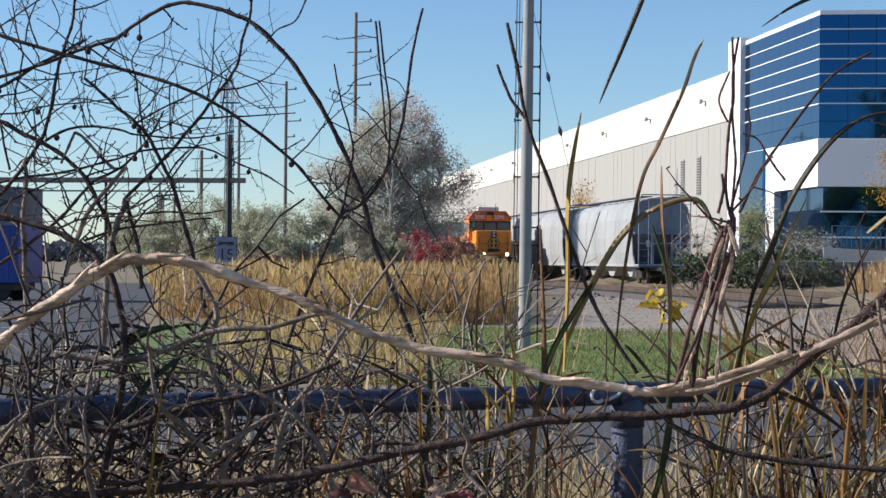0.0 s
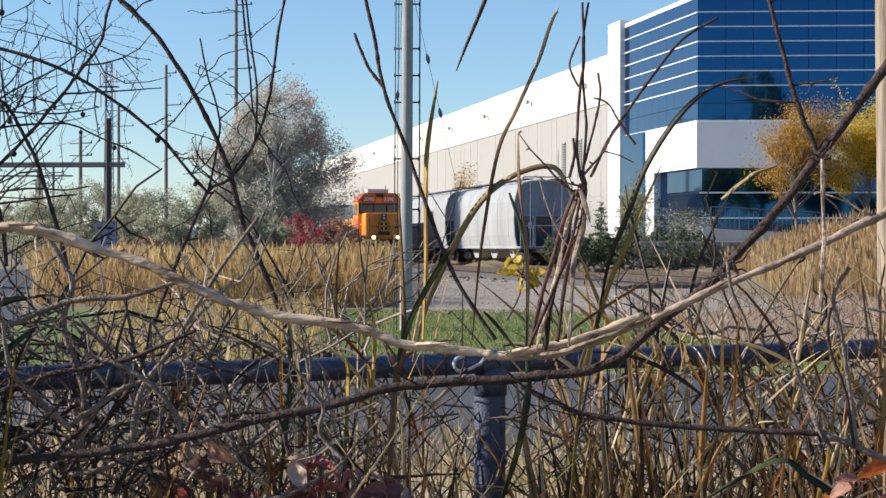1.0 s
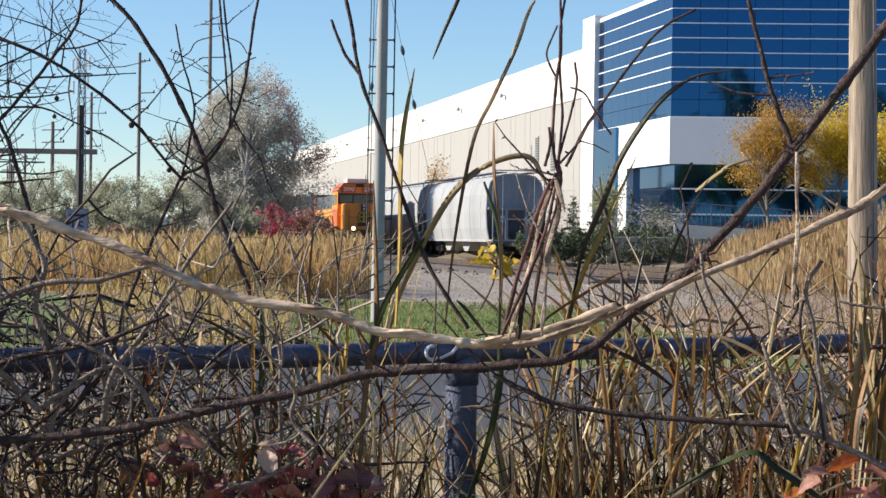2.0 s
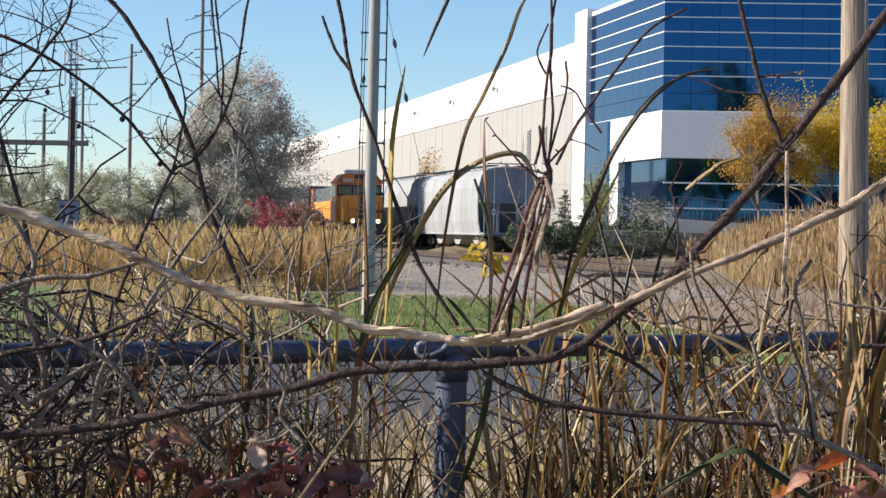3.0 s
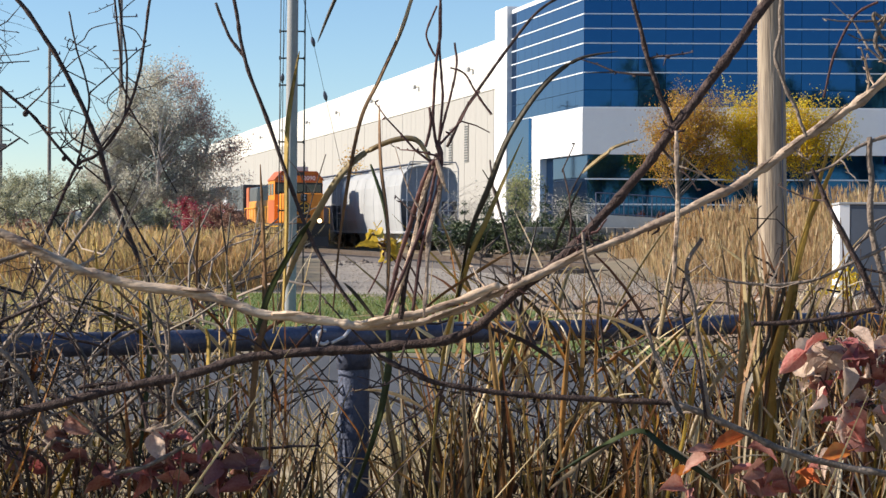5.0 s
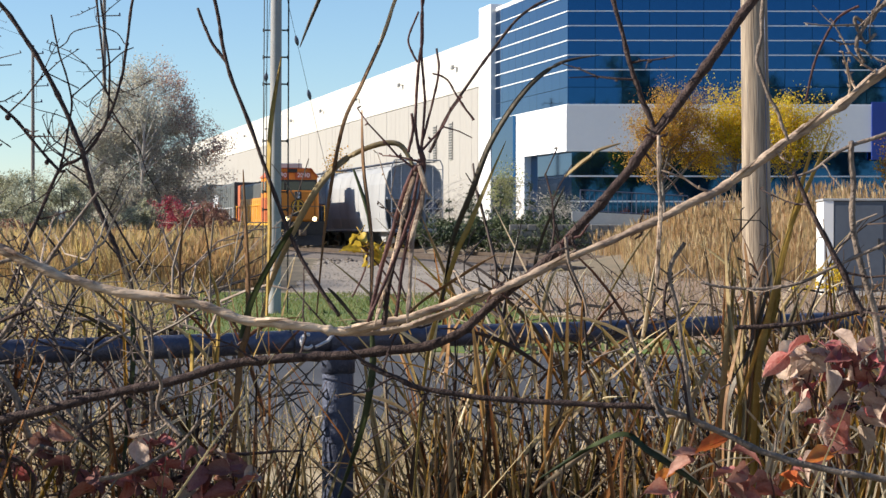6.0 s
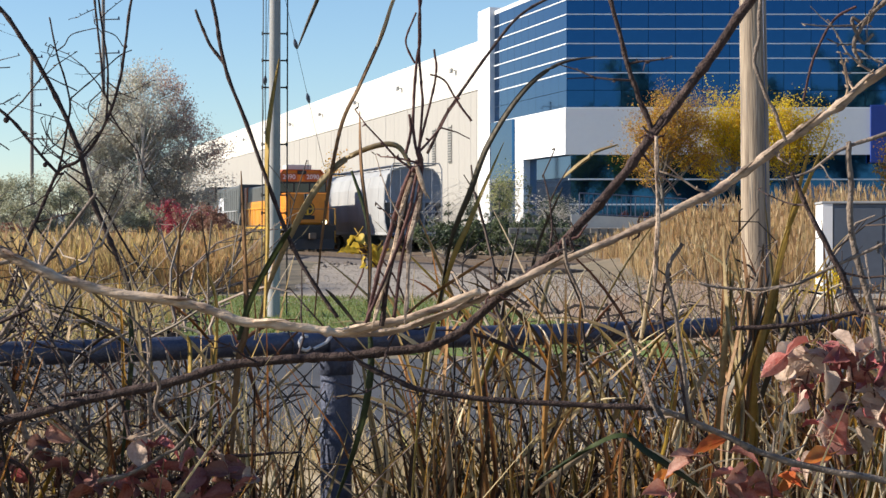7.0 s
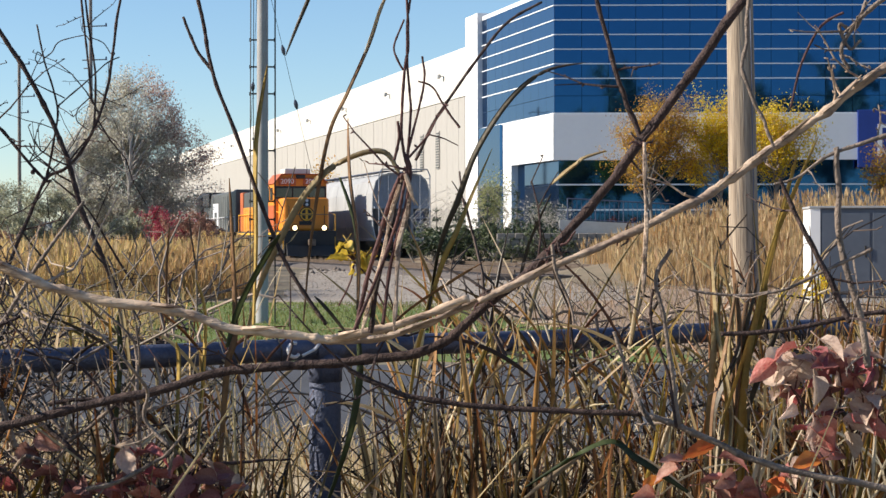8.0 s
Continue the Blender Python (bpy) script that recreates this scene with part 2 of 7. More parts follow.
# ---- ground
def height(x, y):
    """The lie of the land: flat near the eye, a low bank of reeds before the offices, a rise to them."""
    def soft(v):
        return 0.5 + 0.5 * math.tanh(v / 2)
    bank = 1.1 * math.exp(-((y - 70) / 8.5) ** 2) * soft((x - 6.5 - (y - 60) * 0.03) * 1.2)
    rise = 0.9 * soft((y - 84) * 0.4) * soft((x - 2.6 - (90 - y) * 0.3) * 2.0)
    fade = soft((330 - y) * 0.05)
    return max(bank, rise) * fade


def ground():
    xs = sorted(set([-3000, -1500, -700, -350, -200, -120] + list(range(-80, 81, 3)) + [120, 200, 350, 700, 1500, 3000]))
    ys = sorted(set([-3000, -1500, -600, -250, -120, -60, -30] + list(range(-12, 141, 3)) + [170, 220, 300, 450, 700, 1200, 2000, 4000]))
    s = Shape()
    s.add([(x, y, height(x, y)) for y in ys for x in xs],
          [(j * len(xs) + i, j * len(xs) + i + 1, (j + 1) * len(xs) + i + 1, (j + 1) * len(xs) + i) for j in range(len(ys) - 1) for i in range(len(xs) - 1)])
    single("ground", s, M_ground, "dry brown earth with faded turf", "ground", kind="structure", smooth=True)


def patch(name, outline, lift, material, label, kind="structure", ragged=0.0):
    """A thin sheet on the ground; ragged: how far its edge wanders."""
    edge = []
    for (ax, ay), (bx, by) in zip(outline, outline[1:] + outline[:1]):
        n = max(1, int(math.hypot(bx - ax, by - ay) / 0.8)) if ragged else 1
        for k in range(n):
            x, y = ax + (bx - ax) * k / n, ay + (by - ay) * k / n
            edge.append((x + ragged * noise.noise(Vector((x * 0.9, y * 0.5, lift))), y + 2.5 * ragged * noise.noise(Vector((x * 0.9, y * 0.5, 5 + lift)))))
    single(name, slab(Shape(), edge, -0.02, lift), material, label, name.replace("_", " "), kind=kind)


ground()
patch("verge", [(-14, 5.0), (14, 5.0), (14, 11.9), (-14, 12.3)], 0.004, M_verge, "trodden straw-coloured verge", ragged=0.3)
patch("road", [(-40, 12.7), (-14, 12.3), (14, 11.9), (40, 11.6), (40, 20.2), (-40, 21.6)], 0.006, M_asphalt, "grey asphalt lane behind the fence")
patch("car_park", [(-70, 24), (-7.6, 24), (-15.8, 52), (-32, 110), (-90, 110)], 0.010, M_asphalt, "grey asphalt yard beside the grass")
for k in range(9):
    patch("parking_line", [(-12.6 - k * 1.3, 34 + k * 3.2), (-12.45 - k * 1.3, 34 + k * 3.2), (-17.4 - k * 1.3, 34.3 + k * 3.2), (-17.55 - k * 1.3, 34.3 + k * 3.2)][::-1], 0.015, M_white, "worn white parking line")
patch("lawn", [(-7.4, 21.8), (3.2, 21.5), (1.5, 30), (0.6, 37), (-3.0, 41.2), (-12.2, 42)], 0.014, M_grass, "short green mown lawn beside the lane", ragged=0.5)
patch("gravel_lot", [(-3.4, 41.5), (1.9, 38.3), (4.6, 44), (6.0, 58), (4.6, 80), (-1.5, 88), (-6.0, 87)], 0.018, M_gravel, "pale grey gravel lot beside the tracks", ragged=0.5)
patch("bare_earth", [(0.9, 37.6), (1.7, 30.3), (3.6, 21.5), (14, 21.5), (14, 50), (7.5, 58), (6.2, 57.5), (4.8, 43.8), (2.0, 38.6)], 0.022, M_dirt, "bare brown earth at the edge of the lot", ragged=0.5)


# ---- tracks
TRACKS = (19.1, 24.35)
RAIL_TOP = 0.37


def track(across):
    bed = thing("railway_track", on_line_pose(across, 0), "railway track on dark ballast", "railway track", "railway tracks", "structure")
    s = Shape()
    s.prism([(-2.6, -0.05), (2.6, -0.05), (1.6, 0.16), (-1.6, 0.16)], 60, 420)
    part("ballast", s, M_ballast, bed)
    for x in (-0.75, 0.75):
        s = Shape()
        s.prism([(x - 0.07, 0.2), (x + 0.07, 0.2), (x + 0.012, 0.225), (x + 0.035, 0.33), (x + 0.035, 0.37), (x - 0.035, 0.37), (x - 0.035, 0.33), (x - 0.012, 0.225)], 60, 420)
        part("rail", s, M_steel, bed, "worn steel rail")
    tie = Shape().box(-1.3, -0.11, 0.0, 1.3, 0.11, 0.175).mesh("sleeper", M_farpole)
    for k in range(130):
        part("sleeper", tie, M_farpole, bed, "", pose(0, 61 + k * 0.6, 0))


for a in TRACKS:
    track(a)


# ---- warehouse
WALL_AT = 32.4


def warehouse():
    b = thing("warehouse", on_line_pose(WALL_AT, 0), "long cream and grey warehouse of ribbed concrete panels", "warehouse")
    s = Shape().box(0.25, 114, 0, 70, 330, 13.6)
    part("wall", s, M_precast, b, "grey concrete wall")
    part("roof", Shape().box(0.05, 114, 13.55, 70, 330.3, 13.9, 0.03), M_cream, b, "cream metal parapet")
    upper = Shape().box(0.0, 0.02, 0, 0.3, 11.98, 2.95, 0.02).mesh("upper_panel", M_cream)
    for k in range(18):
        part("upper_panel", upper, M_cream, b, "", pose(-0.02, 114 + 12 * k, 10.7))
    low = Shape().box(0.0, 0.015, 0, 0.3, 1.485, 10.66, 0.012).mesh("wall_panel", M_precast)
    for k in range(144):
        part("wall_panel", low, M_precast, b, "", pose(random.uniform(-0.012, 0.012), 114 + 1.5 * k, 0.0))
    for y in (123.75, 128.2):
        v = Shape().box(-0.06, y - 0.42, 6.2, -0.013, y + 0.42, 8.8)
        v = part("louvre_frame", v, M_precast, b, "tall grey ventilation louvre")
        for j in range(14):
            part("slat", Shape().box(-0.10, y - 0.36, 6.25 + j * 0.18, -0.06, y + 0.36, 6.34 + j * 0.18), M_locogrey, v)
    part("pillar", Shape().box(-0.35, 112.75, 0, 3.0, 115.5, 15.6, 0.03), M_white, b, "white corner pier above the roof")
    return b


def wall_lamp(along, z):
    t = thing("wall_lamp", on_line_pose(WALL_AT - 0.03, along, z), "small pale wall lamp on the warehouse wall", "lamp", "wall lamps")
    part("bracket", Shape().box(-0.22, -0.03, 0.0, 0.0, 0.03, 0.05), M_hopper, t)
    part("housing", Shape().box(-0.42, -0.2, -0.14, -0.2, 0.2, 0.16, 0.06), M_hopper, t)


warehouse()
for k in range(8):
    wall_lamp(122.3 + 16.1 * k, 12.4)


# ---- offices
CORNER = on_line(WALL_AT, 98.3)
STRIPES = [10.28, 11.09, 11.90, 12.71, 13.52, 14.33]


def offices():
    b = thing("office_building", pose(CORNER.x, CORNER.y, 0), "office building of blue glass with white bands", "office building")
    u = (pose(0, 0, 0, 0, 0, TURN) @ Vector((0, 1, 0)))
    n = (pose(0, 0, 0, 0, 0, TURN) @ Vector((-1, 0, 0)))

    def foot(out, start=0.0, end=14.4, right=42.0):
        a = Vector((u.x * start + n.x * out, u.y * start + n.y * out - (out if start == 0 else 0)))
        if start == 0:
            a = Vector((n.x * out - u.x * 0, -out))
            a.x = -out / math.cos(radians(TURN)) + out * math.tan(radians(TURN)) * 1.0
        e = Vector((u.x * end + n.x * out, u.y * end + n.y * out))
        return [(a.x, a.y), (right, -out), (right, 22), (e.x, e.y)]
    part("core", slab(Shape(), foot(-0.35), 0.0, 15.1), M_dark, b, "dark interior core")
    part("parapet", slab(Shape(), foot(0.03), 15.12, 15.36), M_white, b, "thin white roof edge")
    levels = [8.35] + STRIPES + [15.12]
    front = Matrix.Identity(4)
    side = Matrix.Rotation(radians(TURN + 90), 4, "Z")
    for m, length, wide in ((front, 33.0, 1.5), (side, 14.4, 1.44)):
        panes = {}
        for r in range(len(levels) - 1):
            z0, z1 = levels[r], levels[r + 1]
            cuts = [(z0, (z0 + z1) / 2), ((z0 + z1) / 2, z1)] if z1 - z0 > 1.5 else [(z0, z1)]
            for a, c in cuts:
                h = round(c - a, 3)
                if h not in panes:
                    panes[h] = Shape().box(-wide / 2 + 0.012, -0.02, 0.012, wide / 2 - 0.012, 0.02, h - 0.012).mesh("pane", M_glass)
                for k in range(int(length / wide)):
                    tilt = pose((k + 0.5) * wide, 0, a, random.gauss(0, 0.12), 0, random.gauss(0, 0.12))
                    part("pane", panes[h], M_glass, b, "", m @ tilt)
        for z in STRIPES + [8.35]:
            part("mullion", Shape().box(0, -0.06, z - 0.03, length, 0.06, z + 0.03), M_mullion, b, "white mullion", m)
    # white band and lower glass
    part("band", slab(Shape(), foot(0.12, 0.0, 9.6), 5.76, 8.34), M_white, b, "white clad band")
    part("lower_glazing", slab(Shape(), foot(-0.30, 0.0, 9.0), 0.6, 5.76), M_glass, b, "dark blue lower glazing")
    for z in (4.4, 3.0):
        part("mullion", Shape().box(0.1, 0.12, z - 0.04, 33.0, 0.34, z + 0.04), M_mullion, b, "white mullion")
    s = Shape()
    a0, a1 = u * 7.9, u * 9.6
    part("pier", slab(s, [(a0.x + n.x * 0.115, a0.y + n.y * 0.115), (a0.x - n.x * 1.5, a0.y - n.y * 1.5), (a1.x - n.x * 1.5, a1.y - n.y * 1.5), (a1.x + n.x * 0.115, a1.y + n.y * 0.115)], 0, 5.755), M_white, b, "white pier at the end of the band")
    for z in (3.0, 4.4, 5.8, 7.1):
        part("mullion", Shape().box(9.7, -0.05, z - 0.035, 14.4, 0.12, z + 0.035), M_mullion, b, "white mullion", side)
    part("side_glazing", Shape().box(9.65, 0.02, 0.6, 14.4, 0.3, 8.3), M_glass, b, "blue glazing beside the pier", side)


offices()


def wall_sign():
    t = thing("wall_sign", pose(CORNER.x + 16.75, CORNER.y - 0.14, 5.3), "large blue wall sign with a white shape", "sign")
    part("panel", Shape().box(0, -0.12, 0, 9.0, 0.0, 3.2, 0.03), M_signblue, t)
    part("emblem", Shape().prism([(1.1, 0.6), (1.35, 0.6), (1.35, 2.4), (1.1, 2.4)], -0.15, -0.115).prism([(1.36, 2.2), (2.2, 2.2), (2.2, 2.4), (1.36, 2.4)], -0.15, -0.115), M_white, t, "plain white bars")


wall_sign()


# ---- rolling stock: each faces the eye, its front at y = 0, the top of rail at z = 0
def truck(parent, y, wheelbase=1.8):
    """A two-axle bogie: the bolster carries side frames, wheels and springs."""
    bogie = part("bogie", Shape().box(-1.05, y - 0.2, 0.5, 1.05, y + 0.2, 0.8, 0.03), M_dark, parent, "dark wheeled bogie")
    for sx in (-1.0, 1.0):
        s = Shape().prism([(-wheelbase / 2 - 0.35, 0.35), (-wheelbase / 2 - 0.2, 0.62), (-0.4, 0.78), (0.4, 0.78), (wheelbase / 2 + 0.2, 0.62), (wheelbase / 2 + 0.35, 0.35), (0.4, 0.25), (-0.4, 0.25)], -0.09, 0.09)
        part("side_frame", s, M_dark, bogie, "", pose(sx, y, 0, 0, 0, 90))
        part("spring", Shape().tube([(sx * 1.08, y, 0.35), (sx * 1.08, y, 0.62)], 0.11, 10), M_steel, bogie)
    for dy in (-wheelbase / 2, wheelbase / 2):
        for sx in (-0.75, 0.75):
            part("wheel", Shape().tube([(sx - 0.07, y + dy, 0.46), (sx + 0.07, y + dy, 0.46)], [0.46, 0.46], 20), M_steel, bogie, "worn steel wheel")


def coupler(parent, y):
    part("coupler", Shape().box(-0.13, y - 0.65, 0.72, 0.13, y + 0.3, 1.0, 0.04).box(-0.2, y - 0.75, 0.68, 0.2, y - 0.5, 1.04, 0.05), M_steel, parent, "rusty coupler")


def hopper(m):
    t = thing("covered_hopper", m, "pale grey covered hopper wagon with ladders", "rail wagon", "hopper wagons")
    length = 19.6
    ring = [(-1.42, 1.05), (-1.55, 1.7), (-1.60, 2.6), (-1.56, 3.6), (-1.40, 4.25), (-1.1, 4.58), (-0.5, 4.70), (0.5, 4.70), (1.1, 4.58), (1.40, 4.25), (1.56, 3.6), (1.60, 2.6), (1.55, 1.7), (1.42, 1.05)]
    ring = [(x * 1.04, z) for x, z in ring]
    # the hold narrows downward at both ends, between full-height side sheets
    hold, n = Shape(), len(ring)
    cuts = ((1.1, 2.82), (3.1, 1.06), (length - 3.1, 1.06), (length - 1.1, 2.82))
    hold.add([(x * 0.985, y, max(z, low)) for y, low in cuts for x, z in ring],
             [(j * n + i, j * n + (i + 1) % n, (j + 1) * n + (i + 1) % n, (j + 1) * n + i) for j in range(3) for i in range(n)] + [tuple(range(n - 1, -1, -1)), tuple(range(3 * n, 4 * n))])
    part("body", hold, M_hopperend, t, "hold with sloped ends, shade put into its blue-grey")
    for sx in (-1, 1):
        skin = [(sx * abs(x), z) for x, z in ring[:7]]
        part("side_sheet", Shape().prism(skin + [(x * 0.986, z - 0.004) for x, z in reversed(skin)], 1.1, length - 1.1), M_hopper, t, "pale grey curved side sheet")
    part("sill", Shape().box(-1.5, 0.2, 0.92, 1.5, length - 0.2, 1.06, 0.02).box(-0.4, 0.0, 0.7, 0.4, length, 0.95), M_hopper, t)
    for y in (1.02, length - 1.12):
        rim = Shape()
        for i in range(len(ring) - 1):
            (x0, z0), (x1, z1) = ring[i], ring[i + 1]
            rim.tube([(x0, y + 0.05, z0), (x1, y + 0.05, z1)], 0.05, 5)
        part("end_rim", rim, M_hopper, t)
    for y in (1.085, length - 1.10):
        part("end_sheet", Shape().prism([(x * 0.985, max(z, 2.8)) for x, z in ring], y, y + 0.012), M_hopperend, t, "end sheet, shade put into its blue-grey colour")
    for k in range(6):
        y = 2.6 + k * 2.85
        for sx in (-1, 1):
            part("seam", Shape().tube([(sx * abs(x) * 1.002, y, z) for x, z in ring[:5]], 0.012, 4), M_hopper, t)
    for k in range(3):
        y = 4.5 + k * 5.3
        part("discharge_hopper", Shape().prism([(-1.7, 1.05), (-0.5, 0.35), (0.5, 0.35), (1.7, 1.05)], -0.9, 0.9), M_hopper, t, "", pose(0, y, 0, 0, 0, 90))
    for sx in (-1, 1):
        part("roof_walk", Shape().box(sx * 0.85 - 0.3, 0.8, 4.80, sx * 0.85 + 0.3, length - 0.8, 4.84), M_galv, t, "galvanised walkway")
    for k in range(10):
        y = 1.8 + k * 1.78
        part("hatch", Shape().tube([(0, y, 4.68), (0, y, 4.80)], [0.38, 0.36], 14).tube([(0, y, 4.8), (0, y, 4.84)], [0.36, 0.2], 14), M_hopper, t)
    for y in (0.25, length - 0.25):
        rail = Shape()
        for sx in (-1.45, 1.45):
            rail.tube([(sx, y, 0.95), (sx, y, 4.55), (sx * 0.9, y, 4.9)], 0.035, 6)
            rail.tube([(sx * 0.62, y, 0.95), (sx * 0.62, y, 4.6)], 0.025, 6)
            for k in range(10):
                rail.tube([(sx, y, 1.15 + 0.36 * k), (sx * 0.62, y, 1.15 + 0.36 * k)], 0.016, 5)
        rail.tube([(-1.3, y, 4.9), (1.3, y, 4.9)], 0.035, 6)
        rail.tube([(-1.45, y, 2.2), (1.45, y, 2.2)], 0.03, 6)
        part("end_ladder", rail, M_hopperend, t, "end ladder and grab rails, shade put into their blue-grey")
    # sloped end sheet, posts and brake gear under the overhang of the near end
    for e, y in ((1, 0.0), (-1, length)):
        s = Shape()
        for sx in (-0.55, 0.55):
            s.box(sx - 0.07, min(y + e * 0.75, y + e * 1.08), 1.0, sx + 0.07, max(y + e * 0.75, y + e * 1.08), 2.75)
        part("end_post", s, M_hopperend, t)
        part("crossbeam", Shape().box(-1.58, min(y + e * 0.85, y + e * 1.09), 2.72, 1.58, max(y + e * 0.85, y + e * 1.09), 2.86, 0.02), M_hopperend, t)
        part("end_platform", Shape().box(-1.5, min(y, y + e * 1.1), 0.88, 1.5, max(y, y + e * 1.1), 1.0, 0.02), M_galv, t)
    box = part("brake_box", Shape().box(0.75, 0.6, 1.0, 1.15, 0.95, 2.6, 0.04), M_hopperend, t)
    part("brake_wheel", Shape().tube([(0.95, 0.55, 2.3), (0.95, 0.62, 2.3)], [0.27, 0.27], 16), M_galv, box)
    part("placard", Shape().box(-0.85, 1.02, 2.05, -0.55, 1.06, 2.4), M_signface, t, "plain pale placard")
    for y in (2.2, length - 2.2):
        truck(t, y)
    coupler(t, 0.0)
    return t


def locomotive(m):
    t = thing("locomotive", m, "orange and black diesel locomotive with lit headlights", "locomotive")
    part("deck", Shape().box(-1.5, 0.5, 1.18, 1.5, 17.4, 1.5, 0.03), M_dark, t, "black running deck")
    part("sill_stripe", Shape().box(-1.53, 1.2, 1.30, -1.505, 16.8, 1.42).box(1.505, 1.2, 1.30, 1.53, 16.8, 1.42), M_yellow, t, "yellow sill stripe")
    part("fuel_tank", Shape().box(-1.35, 6.6, 0.3, 1.35, 10.6, 1.18, 0.15), M_dark, t)
    part("pilot", Shape().prism([(-1.4, 0.3), (1.4, 0.3), (1.4, 1.22), (-1.4, 1.22)], 0.45, 0.6), M_dark, t, "black pilot plate")
    part("plow", Shape().prism([(0.0, 0.12), (0.3, 0.7), (0.42, 0.7), (0.42, 0.12)], -1.3, 1.3), M_dark, t, "black snow plough", pose(0, 0, 0, 0, 0, 90) @ pose(-0.05, 0, 0))
    # short hood with cut edges
    part("nose", Shape().box(-1.28, 1.35, 1.5, 1.28, 3.2, 3.34, 0.14), M_orange, t, "orange short hood")
    disc = part("emblem", Shape().tube([(0, 1.30, 2.42), (0, 1.345, 2.42)], [0.42, 0.42], 24), M_dark, t, "dark round emblem with plain bars")
    part("emblem_ring", Shape().tube([(0.33 * math.cos(a), 1.29, 2.42 + 0.33 * math.sin(a)) for a in [j * math.pi / 12 for j in range(25)]], 0.035, 6), M_yellow, disc)
    part("emblem_bar", Shape().box(-0.3, 1.27, 2.37, 0.3, 1.30, 2.47).box(-0.06, 1.27, 2.14, 0.06, 1.30, 2.7), M_yellow, disc)
    case = part("nose_lamp", Shape().box(-0.2, 1.22, 2.84, 0.2, 1.36, 3.3, 0.04), M_dark, t, "black twin lamp housing")
    for z in (2.96, 3.18):
        part("lens", Shape().tube([(0, 1.20, z), (0, 1.225, z)], [0.085, 0.085], 12), M_signface, case)
    part("nose_door", Shape().box(-0.42, 1.325, 1.82, 0.42, 1.349, 2.04), M_dark, t)
    for x in (-1.0, 1.0):
        part("grab_iron", Shape().tube([(x, 1.28, 1.9), (x, 1.28, 2.9)], 0.02, 6), M_dark, t)
    # cab
    s = Shape().prism([(-1.5, 1.5), (1.5, 1.5), (1.5, 4.2), (1.05, 4.68), (-1.05, 4.68), (-1.5, 4.2)], 3.2, 5.8)
    part("cab", s, M_orange, t, "orange cab")
    part("cab_roof", Shape().prism([(-1.58, 4.16), (-1.1, 4.73), (1.1, 4.73), (1.58, 4.16), (1.51, 4.16), (1.06, 4.685), (-1.06, 4.685), (-1.51, 4.16)], 3.0, 5.95), M_redpaint, t, "brown-orange cab roof")
    part("window_band", Shape().box(-1.47, 3.185, 3.3, 1.47, 3.196, 4.03), M_dark, t, "black window surround")
    part("windscreen", Shape().box(-1.38, 3.15, 3.4, -0.5, 3.21, 3.94, 0.02), M_window, t)
    part("windscreen", Shape().box(0.5, 3.15, 3.4, 1.38, 3.21, 3.94, 0.02), M_window, t)
    part("front_door", Shape().box(-0.42, 3.16, 3.36, 0.42, 3.21, 3.94, 0.02), M_window, t)
    for x in (-1.505, 1.505):
        for y in (3.6, 4.75):
            part("side_window", Shape().box(x - 0.02, y, 3.25, x + 0.02, y + 0.85, 3.95), M_window, t)
    part("side_panel", Shape().box(-1.52, 3.25, 1.55, -1.503, 5.75, 2.95), M_redpaint, t, "red-orange cab side panel")
    for x in (-0.78, 0.62):
        board = part("number_board", Shape().box(x - 0.46, 3.10, 4.08, x + 0.5, 3.2, 4.5, 0.02), M_redpaint, t)
        lettering("2090", 0.38, M_white, board, pose(x + 0.02, 3.095, 4.29, 90), "white number 2090")
    part("headlight_case", Shape().box(-0.26, 3.05, 4.45, 0.26, 3.2, 4.67, 0.03), M_dark, t)
    # long hood
    part("long_hood", Shape().box(-1.26, 5.8, 1.5, 1.26, 16.9, 3.95, 0.12), M_locogrey, t, "grey upper long hood")
    part("hood_panel", Shape().box(-1.30, 5.85, 1.52, -1.261, 16.8, 3.0).box(1.261, 5.85, 1.52, 1.30, 16.8, 3.0), M_hoodorange, t, "orange hood side")
    for k in range(12):
        part("hood_door", Shape().box(-1.325, 6.0 + k * 0.82, 1.7, -1.302, 6.72 + k * 0.82, 2.88, 0.01), M_hoodorange, t)
    part("hood_end", Shape().box(-1.335, 15.9, 1.52, 1.335, 16.95, 3.97, 0.05), M_redpaint, t, "red end of the long hood")
    for y in (8.0, 12.5, 14.5):
        part("radiator_fan", Shape().tube([(0, y, 3.93), (0, y, 4.15)], [0.6, 0.6], 18), M_dark, t)
    part("exhaust_stack", Shape().box(-0.3, 10.0, 3.9, 0.3, 10.6, 4.25, 0.03), M_dark, t)
    part("horn", Shape().tube([(0.2, 6.3, 4.2), (0.2, 5.7, 4.25)], [0.05, 0.11], 10).tube([(-0.2, 6.3, 4.2), (-0.2, 5.7, 4.25)], [0.05, 0.11], 10).box(-0.3, 6.1, 3.9, 0.3, 6.3, 4.2), M_dark, t)
    part("roof_unit", Shape().box(-0.75, 4.1, 4.72, 0.75, 5.5, 5.05, 0.06), M_cream, t, "pale roof unit")
    part("antenna", Shape().tube([(0.5, 3.9, 4.7), (0.5, 3.9, 5.3)], 0.02, 6), M_dark, t)
    # lights and handrails
    for x in (-0.82, 0.82):
        case = part("ditch_light", Shape().tube([(x, 0.42, 1.66), (x, 0.62, 1.66)], [0.19, 0.15], 16), M_dark, t)
        part("lens", Shape().tube([(x, 0.40, 1.66), (x, 0.43, 1.66)], [0.13, 0.13], 16), M_lamp, case, "lit warm white headlight")
